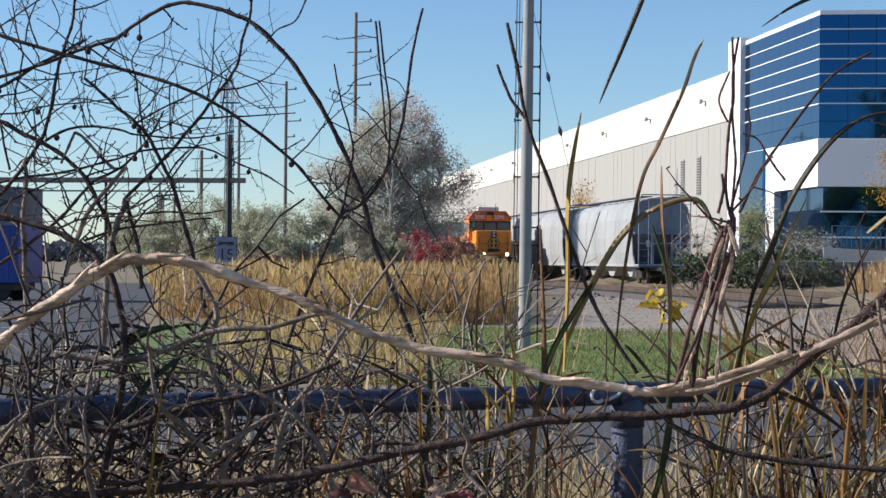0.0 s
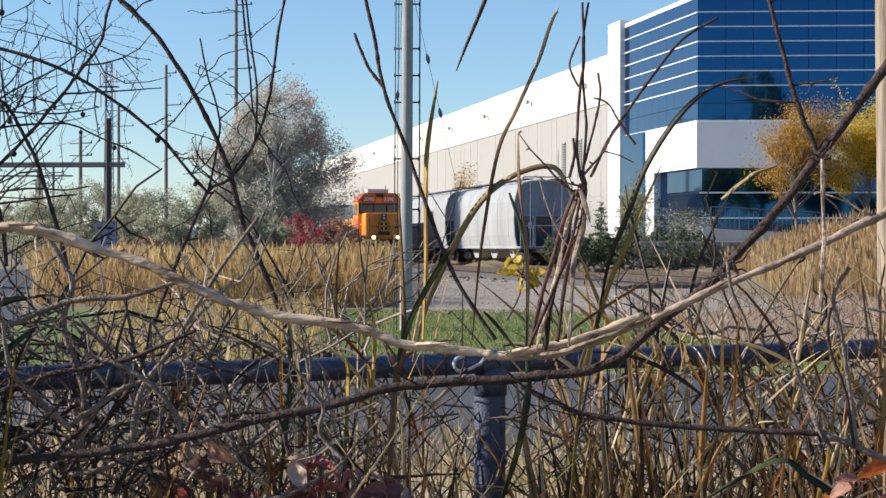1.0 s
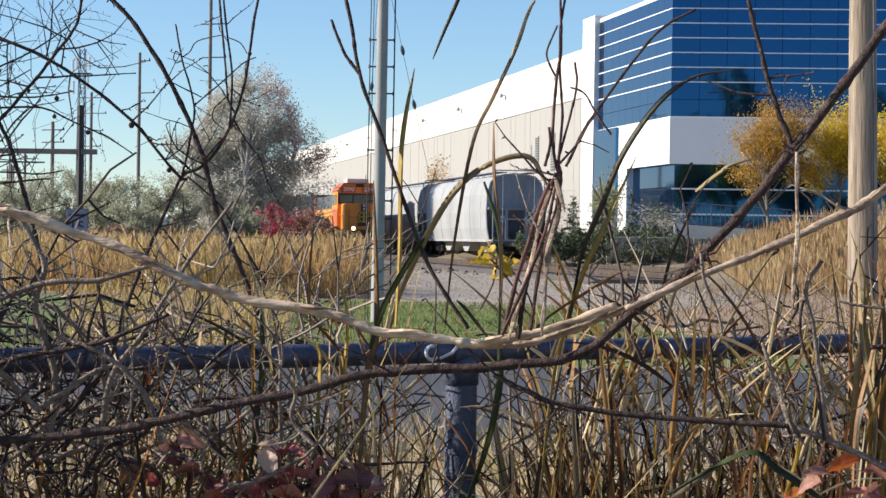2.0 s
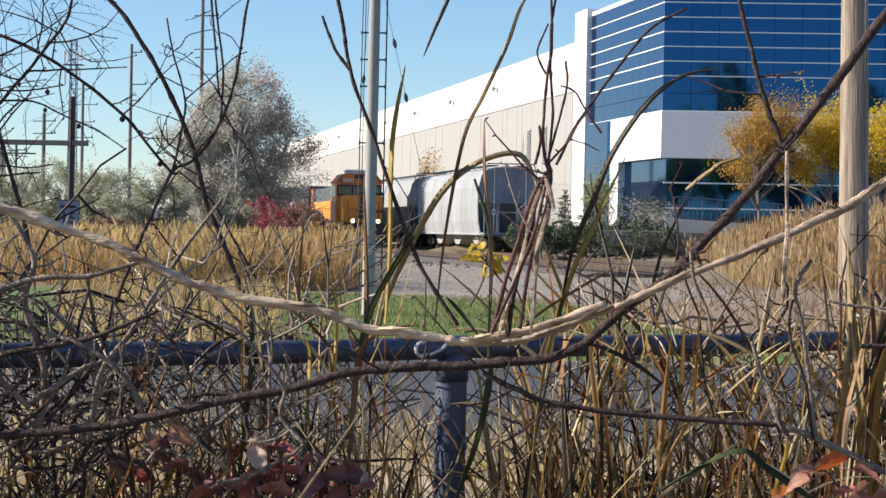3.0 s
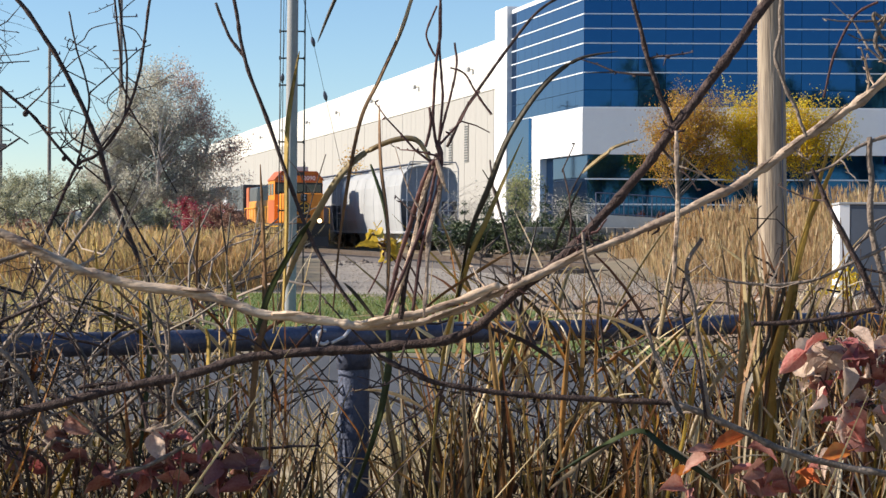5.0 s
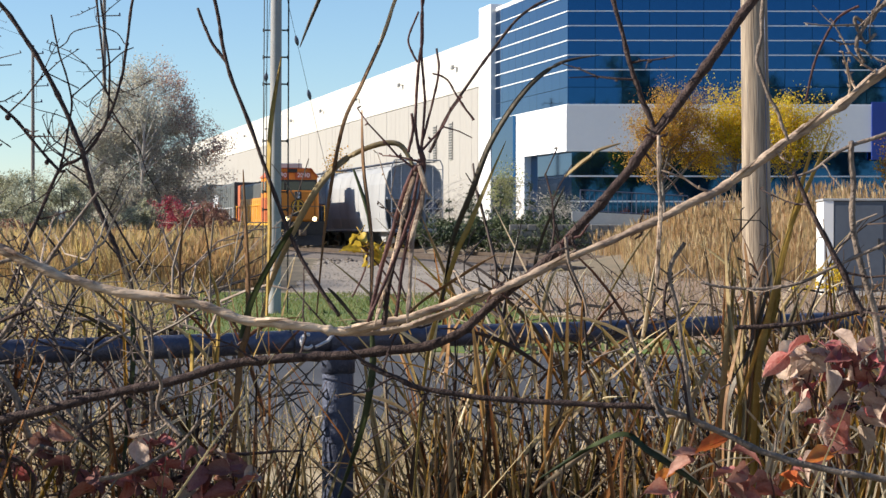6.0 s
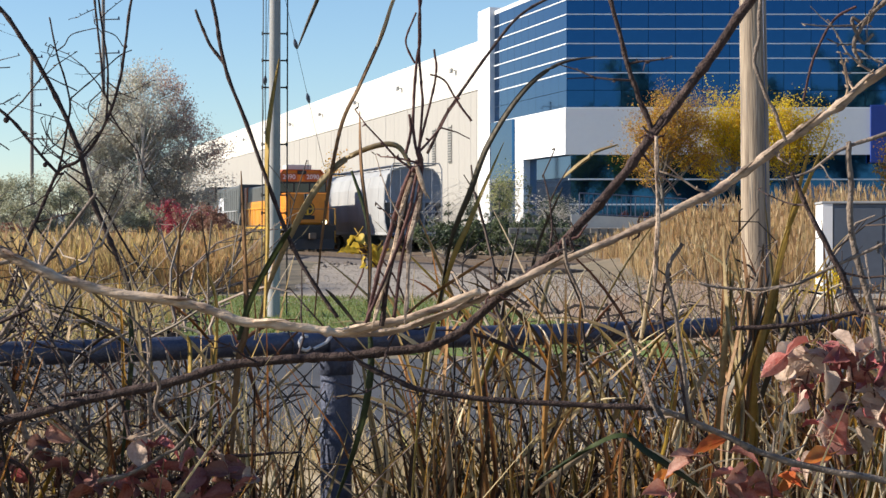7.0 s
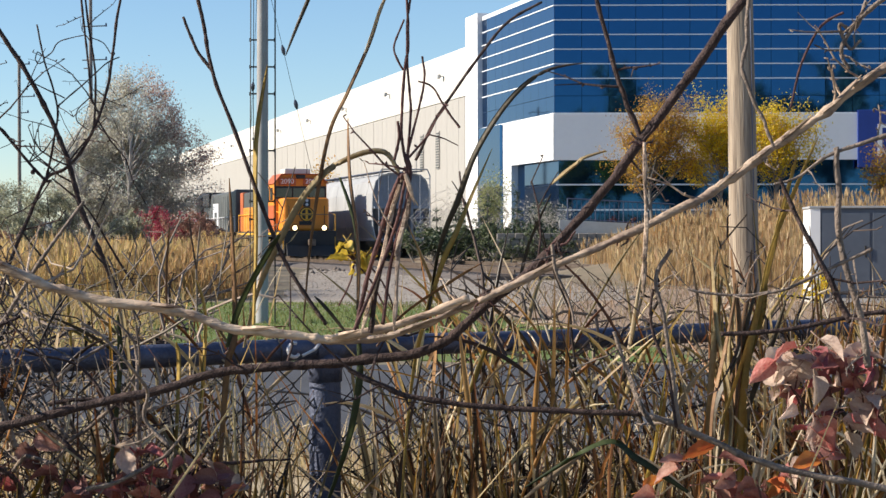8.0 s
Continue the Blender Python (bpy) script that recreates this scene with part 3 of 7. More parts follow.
    for sx in (-1.45, 1.45):
        rail = Shape().tube([(sx, 6.0, 2.55), (sx, 17.0, 2.55)], 0.022, 6)
        for k in range(9):
            rail.tube([(sx, 6.0 + k * 1.35, 1.5), (sx, 6.0 + k * 1.35, 2.55)], 0.02, 5)
        rail.tube([(sx, 0.55, 0.5), (sx, 0.55, 2.4), (sx * 0.95, 3.15, 2.6)], 0.022, 6)
        part("handrail", rail, M_yellow, t, "yellow handrail")
        for z in (0.35, 0.75):
            part("step", Shape().box(min(sx, sx * 0.75), 0.62, z, max(sx, sx * 0.75), 1.0, z + 0.04), M_dark, t)
    rail = Shape().tube([(-1.1, 0.52, 1.5), (-1.1, 0.52, 2.4), (1.1, 0.52, 2.4), (1.1, 0.52, 1.5)], 0.022, 6)
    part("handrail", rail, M_locogrey, t)
    for y in (3.6, 14.2):
        truck(t, y, 2.7)
    coupler(t, 0.35)
    return t


def second_unit(m):
    t = thing("freight_locomotive", m, "dark grey trailing locomotive with white bars", "locomotive")
    part("deck", Shape().box(-1.5, 0.3, 1.1, 1.5, 20.0, 1.5, 0.03), M_dark, t)
    part("end_plate", Shape().box(-1.35, 0.6, 1.5, 1.35, 1.5, 4.25, 0.08), M_locogrey, t, "dark grey hood end")
    part("cab", Shape().prism([(-1.5, 1.5), (1.5, 1.5), (1.5, 3.95), (1.1, 4.45), (-1.1, 4.45), (-1.5, 3.95)], 16.9, 19.6), M_dark, t, "dark cab")
    part("hood", Shape().box(-1.25, 1.5, 1.5, 1.25, 16.9, 4.2, 0.12), M_locogrey, t, "grey ribbed long hood")
    for k in range(14):
        part("hood_door", Shape().box(-1.29, 1.9 + k * 1.0, 1.65, -1.249, 2.75 + k * 1.0, 3.9, 0.01), M_locogrey, t)
    part("marking", Shape().box(-1.31, 9.0, 1.9, -1.292, 9.7, 3.5).box(-1.31, 11.0, 1.9, -1.292, 11.7, 3.5).box(-1.31, 9.75, 2.9, -1.292, 10.95, 3.5), M_signface, t, "plain white bars")
    part("radiator", Shape().box(-1.45, 13.0, 3.3, 1.45, 16.2, 4.3, 0.1), M_dark, t)
    rail = Shape().tube([(-1.47, 0.4, 2.5), (-1.47, 19.8, 2.5)], 0.022, 6)
    for k in range(15):
        rail.tube([(-1.47, 0.4 + k * 1.38, 1.5), (-1.47, 0.4 + k * 1.38, 2.5)], 0.02, 5)
    part("handrail", rail, M_signface, t)
    part("fuel_tank", Shape().box(-1.35, 8, 0.3, 1.35, 12.4, 1.1, 0.15), M_dark, t)
    for y in (3.4, 16.6):
        truck(t, y, 2.7)
    coupler(t, 0.2)
    return t


for k in range(3):
    hopper(on_line_pose(TRACKS[1], 100.2 + 20.9 * k, RAIL_TOP))
ENGINES = [(locomotive(on_line_pose(TRACKS[0], 127.8, RAIL_TOP)), 0.0), (second_unit(on_line_pose(TRACKS[0], 145.9, RAIL_TOP)), 18.1)]


# ---- poles
def steel_pole():
    t = thing("utility_pole", pose(-2.92, 31.2, 0, 0, 0.25), "slim grey concrete utility pole with cables", "pole")
    part("shaft", Shape().tube([(0, 0, -0.05), (0, 0, 4), (0, 0, 12.0)], [0.108, 0.098, 0.078], 14, False), M_pole, t, "", smooth=True)
    for z in (1.75, 2.05, 2.9, 3.85, 4.3, 4.75, 5.5):
        part("step_bolt", Shape().tube([(-0.2, 0, z), (0.2, 0, z)], 0.014, 6).box(-0.22, -0.02, z - 0.03, -0.19, 0.02, z + 0.03).box(0.19, -0.02, z - 0.03, 0.22, 0.02, z + 0.03), M_dark, t)
    for x, r in ((-0.20, 0.010), (-0.15, 0.007), (0.22, 0.013)):
        part("riser_cable", Shape().tube([(x, -0.03, 0), (x * 0.98, -0.03, 4), (x * 0.9, -0.03, 11.5)], r, 5), M_dark, t, "dark riser cable")


def guy_wire(foot, top, rings):
    t = thing("guy_wire", pose(*foot), "thin stay wire with small insulators", "cable", "guy wires")
    a, b = Vector((0, 0, 0)), Vector(top) - Vector(foot)
    part("wire", Shape().tube([a, b], 0.005, 4), M_dark, t)
    for f in rings:
        p, d = a.lerp(b, f), (b - a).normalized()
        part("insulator", Shape().tube([p - d * 0.09, p - d * 0.03, p + d * 0.03, p + d * 0.09], [0.015, 0.035, 0.035, 0.015], 8), M_galv, t)


def far_pole(x, y, top, arms, r=0.15, label="tall dark wooden pole with short arms"):
    t = thing("power_pole", pose(x, y, 0), label, "pole", "power poles")
    part("shaft", Shape().tube([(0, 0, 0), (0, 0, top)], [r, r * 0.7], 10, False), M_farpole, t, "", smooth=True)
    for z, a, b in arms:
        arm = part("arm", Shape().tube([(a, 0, z), (b, 0, z + 0.05)], 0.045, 5), M_farpole, t)
        part("insulator", Shape().tube([(b, 0, z), (b, 0, z + 0.25)], [0.09, 0.05], 6), M_galv, arm)


steel_pole()
guy_wire((-3.35, 33.5, 2.9), (-2.98, 31.2, 5.7), (0.42,))
guy_wire((-2.2, 33.0, 2.6), (-2.86, 31.2, 5.9), (0.35, 0.62))
far_pole(-24.6, 133, 19.5, [(18.8, 0, 1.1), (16.6, -0.6, 1.1), (14.2, -0.6, 1.1), (13.6, -0.5, 0.0)], 0.17)
far_pole(-33.5, 150, 16.2, [(15.5, 0, 0.8), (12.9, 0, 1.2), (11.6, 0, 0.7)], 0.17)
far_pole(-47.4, 190, 16.0, [(15.4, -1.2, 1.2), (13.8, -1.5, 1.5), (12.0, -1.2, 1.2), (10.4, -1.0, 1.0)], 0.2)
far_pole(-40.6, 150, 10.5, [(9.8, -0.9, 0.9), (8.8, -0.9, 0.9)], 0.2)
for k, (x, y, h) in enumerate(((-50, 170, 9), (-54, 185, 8), (-57, 195, 8.5), (-62, 210, 9), (-40, 140, 7.5), (-44, 150, 7))):
    far_pole(x, y, h, [(h - 0.5, -0.7, 0.7)], 0.13, "far thin pole in the yard")


def lattice_tower():
    t = thing("lattice_mast", pose(-58.6, 230, 0), "slim steel lattice mast with antennas", "mast")
    h, w = 24.5, 0.55
    for sx, sy in ((-1, -1), (1, -1), (1, 1), (-1, 1)):
        part("leg", Shape().tube([(sx * w, sy * w, 0), (sx * w * 0.6, sy * w * 0.6, h)], 0.06, 5), M_galv, t)
    s = Shape()
    for k in range(20):
        z0, z1 = k * h / 20, (k + 1) * h / 20
        f0, f1 = w * (1 - 0.4 * z0 / h), w * (1 - 0.4 * z1 / h)
        for (ax, ay), (bx, by) in (((-1, -1), (1, -1)), ((1, -1), (1, 1)), ((1, 1), (-1, 1)), ((-1, 1), (-1, -1))):
            s.tube([(ax * f0, ay * f0, z0), (bx * f1, by * f1, z1)], 0.035, 4)
            s.tube([(ax * f0, ay * f0, z0), (bx * f0, by * f0, z0)], 0.03, 4)
    part("bracing", s, M_galv, t)
    for k, (x, z) in enumerate(((-1.0, 22.3), (-0.5, 22.6), (0.6, 22.2), (1.1, 22.6), (0.9, 20.2), (-0.9, 19.6))):
        part("antenna", Shape().box(x - 0.13, -0.7, z - 0.8, x + 0.13, -0.55, z + 0.8, 0.04), M_white, t)
    part("platform", Shape().box(-1.2, -0.65, 21.3, 1.2, 0.65, 21.42), M_galv, t)


lattice_tower()


def wooden_pole():
    t = thing("wooden_pole", pose(7.45, 45, 0, 0, -0.9), "thick weathered wooden utility pole, cracked grain", "pole")
    n, rings = 20, []
    s = Shape()
    zs = [i * 0.4 for i in range(31)]
    for z in zs:
        r = 0.36 - 0.006 * z
        rings += [(math.cos(2 * math.pi * k / n) * (r + 0.012 * noise.noise(Vector((k * 1.7, z * 0.25, 3.0)))), math.sin(2 * math.pi * k / n) * (r + 0.012 * noise.noise(Vector((k * 1.7, z * 0.25, 9.0)))), z - 0.05) for k in range(n)]
    s.add(rings, [(r * n + k, r * n + (k + 1) % n, (r + 1) * n + (k + 1) % n, (r + 1) * n + k) for r in range(len(zs) - 1) for k in range(n)] + [tuple((len(zs) - 1) * n + k for k in range(n))])
    part("shaft", s, M_polewood, t, "", smooth=True)
    for k in range(16):
        a, z, h = radians(180 + 11.25 * k + random.uniform(-4, 4)), random.uniform(0.2, 5.5), random.uniform(0.8, 2.6)
        crack = [(math.cos(a + 0.02 * math.sin(j)) * (0.352 - 0.006 * (z + h * j / 4)), math.sin(a + 0.02 * math.sin(j)) * (0.352 - 0.006 * (z + h * j / 4)), z + h * j / 4) for j in range(5)]
        part("crack", Shape().tube(crack, [0.002, 0.009, 0.012, 0.008, 0.002], 5), M_farpole, t, "dark drying crack")
    part("ground_wire", Shape().tube([(0.2, -0.31, 0), (0.2, -0.31, 6), (0.18, -0.28, 11.5)], 0.012, 5), M_galv, t)


wooden_pole()


# ---- yard: clearance bar with its sign, blue container
def clearance_bar():
    t = thing("clearance_bar", pose(-15.35, 60, 0), "dark steel portal across the yard", "portal")
    part("post", Shape().tube([(0, 0, 0), (0, 0, 5.6)], [0.11, 0.10], 10), M_dark, t, "dark post")
    part("beam", Shape().box(-14.0, -0.09, 4.0, 0.55, 0.09, 4.17, 0.02), M_farpole, t, "long dark beam")
    for x in (-4.2, -8.4, -12.6):
        part("post", Shape().tube([(x, 0, 0), (x, 0, 4.02)], 0.05, 8), M_dark, t)
    part("upper_bar", Shape().box(-12.0, 0.05, 3.70, -1.2, 0.11, 3.75), M_farpole, t)


def speed_sign():
    t = thing("speed_sign", pose(-15.36, 59.75, 0, 0, 0, 10), "blue-grey speed sign reading 15 on a post", "sign")
    part("plate", Shape().box(-0.34, -0.02, 1.2, 0.34, 0.0, 2.2, 0.008), M_signplate, t)
    part("border", Shape().box(-0.36, 0.001, 1.18, 0.36, 0.012, 2.22), M_text, t)
    part("bar", Shape().box(-0.25, -0.028, 1.97, 0.25, -0.021, 2.05), M_text, t)
    lettering("15", 0.5, M_text, t, pose(0, -0.028, 1.63, 90))


def container():
    t = thing("box_trailer", pose(-28.85, 60.5, 0), "parked box trailer, deep blue below and grey above", "trailer")
    part("lower_body", Shape().box(0, 0, 0.6, 6.1, 2.4, 2.6, 0.04), M_signblue, t, "deep blue lower body")
    part("upper_body", Shape().box(0.01, 0.01, 2.6, 6.09, 2.39, 3.88, 0.05), M_slate, t, "blue-grey upper body")
    part("side_rail", Shape().box(-0.02, -0.03, 2.55, 6.12, 0.0, 2.65, 0.008), M_galv, t)
    for k in range(12):
        part("rib", Shape().box(0.2 + k * 0.5, -0.025, 0.7, 0.25 + k * 0.5, 0.0, 2.5), M_signblue, t)
    part("skirt", Shape().box(0.2, 0.2, 0.35, 5.9, 2.2, 0.6, 0.02), M_dark, t)
    for x in (1.0, 4.2, 5.3):
        for y in (0.25, 2.0):
            part("wheel", Shape().tube([(x, y, 0.45), (x, y + 0.2, 0.45)], [0.45, 0.45], 18), M_dark, t)


clearance_bar()
speed_sign()
container()


def utility_cabinet():
    # slate front and white side carry the cabinet's shade and sunlight as colour
    t = thing("utility_cabinet", pose(8.05, 40.0, 0, 0, 0, -6), "large metal cabinet, shaded front coloured slate-grey, sunlit side coloured white", "cabinet")
    part("body", Shape().box(0, 0, 0.12, 2.4, 1.6, 2.05, 0.02), M_slate, t, "cabinet body, front shade put into its slate-grey")
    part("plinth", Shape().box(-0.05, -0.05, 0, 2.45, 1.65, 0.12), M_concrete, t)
    part("sunlit_strip", Shape().box(-0.02, -0.03, 0.12, 0.19, -0.002, 2.06), M_white, t, "white strip added for the sunlit edge")
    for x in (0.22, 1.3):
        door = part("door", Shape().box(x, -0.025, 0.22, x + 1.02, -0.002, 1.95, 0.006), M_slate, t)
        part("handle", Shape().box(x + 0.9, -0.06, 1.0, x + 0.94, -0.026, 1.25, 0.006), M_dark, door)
    part("side_panel", Shape().box(-0.022, 0.0, 0.14, -0.001, 1.6, 2.03), M_white, t, "side panel, sunlight put into its white")
    part("lid", Shape().box(-0.04, -0.05, 2.05, 2.46, 1.66, 2.1, 0.01), M_hopper, t)


utility_cabinet()


# ---- entrance of the offices: rail, planter wall
def ramp_rail():
    t = thing("ramp_railing", pose(6.2, 88, 1.35), "grey metal railing of the entrance ramp", "railing")
    top = lambda x: 1.95 - 0.055 * x
    for k in range(24):
        x = k * 0.22
        part("baluster", Shape().tube([(x, 0, top(x) - 1.0), (x, 0, top(x))], 0.016 if k % 6 else 0.03, 6), M_galv, t)
    part("top_rail", Shape().tube([(0, 0, top(0)), (5.06, 0, top(5.06))], 0.03, 8), M_galv, t)
    part("bottom_rail", Shape().tube([(0, 0, top(0) - 0.95), (5.06, 0, top(5.06) - 0.95)], 0.022, 8), M_galv, t)
    part("kerb_wall", Shape().prism([(-0.4, -0.6), (5.4, -0.6), (5.4, top(5.4) - 1.0), (-0.4, top(0) - 1.0)], -0.1, 0.12), M_concrete, t)


ramp_rail()
wall = thing("planter_wall", pose(2.6, 86.5, 0), "low wall of pale landscape stones", "wall")
for r in range(4):
    for k in range(14):
        w = 0.42
        part("stone", Shape().box(k * w + (r % 2) * 0.2 + 0.01, random.uniform(-0.03, 0.03), 0.55 + r * 0.28, k * w + (r % 2) * 0.2 + w - 0.01, 0.4, 0.82 + r * 0.28, 0.03), M_stone, wall)


# ---- the chain-link fence
FENCE_AT, FENCE_TURN = (-0.21, 3.53), 34.0


def fence():
    t = thing("chain_link_fence", pose(FENCE_AT[0], FENCE_AT[1], 0, 0, 0, FENCE_TURN), "galvanised chain-link fence with round top rail", "fence")
    part("top_rail", Shape().tube([(-4.0 + 0.2 * k, 0, 1.212 + 0.0015 * math.sin(k * 1.3)) for k in range(51)], 0.0212, 16, False), M_galv, t, "scratched grey top rail", smooth=True)
    for x in (-3.0, 0.0, 3.0):
        part("post", Shape().tube([(x, 0.005, -0.05), (x, 0.005, 1.175)], 0.030, 18, False), M_galv, t, "worn grey post", smooth=True)
        part("loop_cap", Shape().tube([(x, 0.005, 1.15), (x, 0.005, 1.19), (x, 0.005, 1.215)], [0.033, 0.033, 0.024], 16), M_galv, t, "", smooth=True)
        part("rail_collar", Shape().tube([(x - 0.03, 0, 1.212), (x + 0.03, 0, 1.212)], 0.0245, 16, False), M_galv, t, "", smooth=True)
        part("tie_band", Shape().tube([(x, 0.005, 1.02), (x, 0.005, 1.03)], 0.0325, 16), M_galv, t)
    for k in range(22):
        x = -3.8 + k * 0.41
        loop = [(x, 0.026 * math.sin(a), 1.207 + 0.030 * math.cos(a)) for a in [j * math.pi / 5 for j in range(11)]]
        part("wire_tie", Shape().tube(loop, 0.0018, 5), M_wire, t, "thin wire tie")
    hook = [(-0.09 + 0.013 * math.cos(a), -0.036, 1.214 + 0.013 * math.sin(a)) for a in [radians(70 + j * 28) for j in range(10)]]
    part("wire_hook", Shape().tube(hook, 0.0036, 6), M_brightwire, t, "bright twisted wire end")
    part("wire_hook", Shape().tube([(-0.073, -0.036, 1.203), (-0.048, -0.04, 1.214), (-0.028, -0.036, 1.232)], 0.0032, 6), M_brightwire, t, "bright twisted wire end")
    # zigzag wires
    s, p = Shape(), 0.036
    for k in range(int(7.6 / p)):
        x = -3.8 + k * p
        for j in range(32):
            z0 = 1.182 - j * p
            flip = 1 if (j + k) % 2 else -1
            a = (x - flip * p / 2, 0.003 * flip - 0.004, z0)
            b = (x + flip * p / 2, -0.003 * flip - 0.004, z0 - p)
            s.tube([a, b], 0.0016, 4, False)
    part("wire_mesh", s, M_wire, t, "dull diamond wire mesh")


fence()


# ---- plants
M_leafgrey = blades("silver_leaves", [(0.58, 0.60, 0.47), (0.70, 0.71, 0.60), (0.82, 0.80, 0.74), (0.52, 0.49, 0.42), (0.66, 0.68, 0.56)], 0.6, 0.45, 0.42)
M_leafolive = blades("olive_leaves", [(0.36, 0.41, 0.26), (0.50, 0.53, 0.38), (0.60, 0.60, 0.47), (0.42, 0.44, 0.30)], 0.7, 0.45, 0.35)
M_leafblush = blades("blushed_leaves", [(0.56, 0.36, 0.31), (0.46, 0.27, 0.23), (0.64, 0.50, 0.44), (0.40, 0.25, 0.22)], 0.6, 0.5, 0.3)
M_leafred = blades("crimson_leaves", [(0.48, 0.04, 0.09), (0.58, 0.08, 0.15), (0.34, 0.05, 0.08), (0.42, 0.13, 0.14)], 0.6, 0.35, 0.3)
M_leafpink = blades("faded_red_leaves", [(0.34, 0.15, 0.13), (0.42, 0.25, 0.18), (0.28, 0.18, 0.12)], 0.6, 0.3, 0.3)
M_leafyellow = blades("yellow_leaves", [(0.90, 0.66, 0.03), (0.95, 0.74, 0.04), (0.82, 0.55, 0.03), (0.66, 0.58, 0.06)], 0.6, 0.5, 0.25)
M_leaforange = blades("orange_leaves", [(0.62, 0.34, 0.05), (0.70, 0.44, 0.07), (0.50, 0.27, 0.06)], 0.6, 0.45, 0.3)
M_needle = blades("spruce_needles", [(0.03, 0.06, 0.03), (0.06, 0.10, 0.05), (0.10, 0.13, 0.07)], 0.6, 0.15, 0.3)
M_hedge = blades("dark_red_hedge", [(0.10, 0.02, 0.02), (0.15, 0.04, 0.03), (0.08, 0.03, 0.02)], 0.6, 0.2, 0.3)
# scrub darkened in its colour for the shadow at the tree's foot
M_shade = blades("shade_dark_scrub", [(0.06, 0.055, 0.04), (0.09, 0.07, 0.06), (0.11, 0.10, 0.06)], 0.8, 0.15, 0.3)
M_shrubgreen = blades("shrub_leaves", [(0.05, 0.08, 0.035), (0.10, 0.14, 0.06), (0.16, 0.20, 0.10), (0.07, 0.09, 0.05)], 0.6, 0.3, 0.3)
M_deadweed = blades("dead_weeds", [(0.30, 0.20, 0.12), (0.20, 0.13, 0.075), (0.42, 0.30, 0.18), (0.14, 0.12, 0.05)], 0.8, 0.2, 0.3, 5.0)
M_golden = blades("golden_grass", [(0.64, 0.48, 0.24), (0.76, 0.61, 0.33), (0.52, 0.35, 0.18), (0.42, 0.36, 0.16), (0.68, 0.49, 0.18)], 0.7, 0.55, 0.25, 2.0, (0.78, 0.66, 0.60), 0.3)
M_reedbank = blades("pale_reeds", [(0.56, 0.42, 0.22), (0.46, 0.33, 0.17), (0.66, 0.52, 0.31), (0.40, 0.26, 0.13)], 0.75, 0.5, 0.25, 2.0, (0.80, 0.66, 0.5), 0.4)
M_lawnblade = blades("lawn_blades", [(0.12, 0.19, 0.025), (0.17, 0.235, 0.04), (0.24, 0.25, 0.08), (0.30, 0.26, 0.12)], 0.7, 0.35, 0.25, 3.0)
M_drygrass = blades("dry_grass", [(0.66, 0.53, 0.33), (0.74, 0.62, 0.42), (0.52, 0.38, 0.21), (0.38, 0.34, 0.15)], 0.75, 0.5, 0.25, 5.0)
# distance haze mixed into the leaf colours as blue-grey
M_farwood = blades("hazed_far_wood", [(0.13, 0.16, 0.20), (0.17, 0.19, 0.22), (0.15, 0.18, 0.20)], 0.9, 0.1, 0.3)


def scatter_quads(centres, size, rng, squash=1.0):
    """Small pointed leaves at the centres, turned at random: a mesh's vertices and faces."""
    n = len(centres)
    a = rng.normal(size=(n, 3))
    a /= np.linalg.norm(a, axis=1)[:, None]
    b = np.cross(a, rng.normal(size=(n, 3)))
    b /= np.linalg.norm(b, axis=1)[:, None]
    s = (size * rng.uniform(0.6, 1.4, n))[:, None]
    v = np.stack([centres - a * s, centres - b * s * 0.55 * squash, centres + a * s, centres + b * s * 0.55 * squash], axis=1).reshape(-1, 3)
    return v, np.arange(4 * n).reshape(-1, 4)


def raw_mesh(name, v, f, material):
    me = bpy.data.meshes.new(name)
    me.vertices.add(len(v))
    me.vertices.foreach_set("co", np.asarray(v, dtype=np.float32).ravel())
    k = f.shape[1]
    me.loops.add(f.size)
    me.loops.foreach_set("vertex_index", f.ravel().astype(np.int32))
    me.polygons.add(len(f))
    me.polygons.foreach_set("loop_start", np.arange(0, f.size, k, dtype=np.int32))
    me.materials.append(material)
    me.update(calc_edges=True)
    me.validate()
    return me


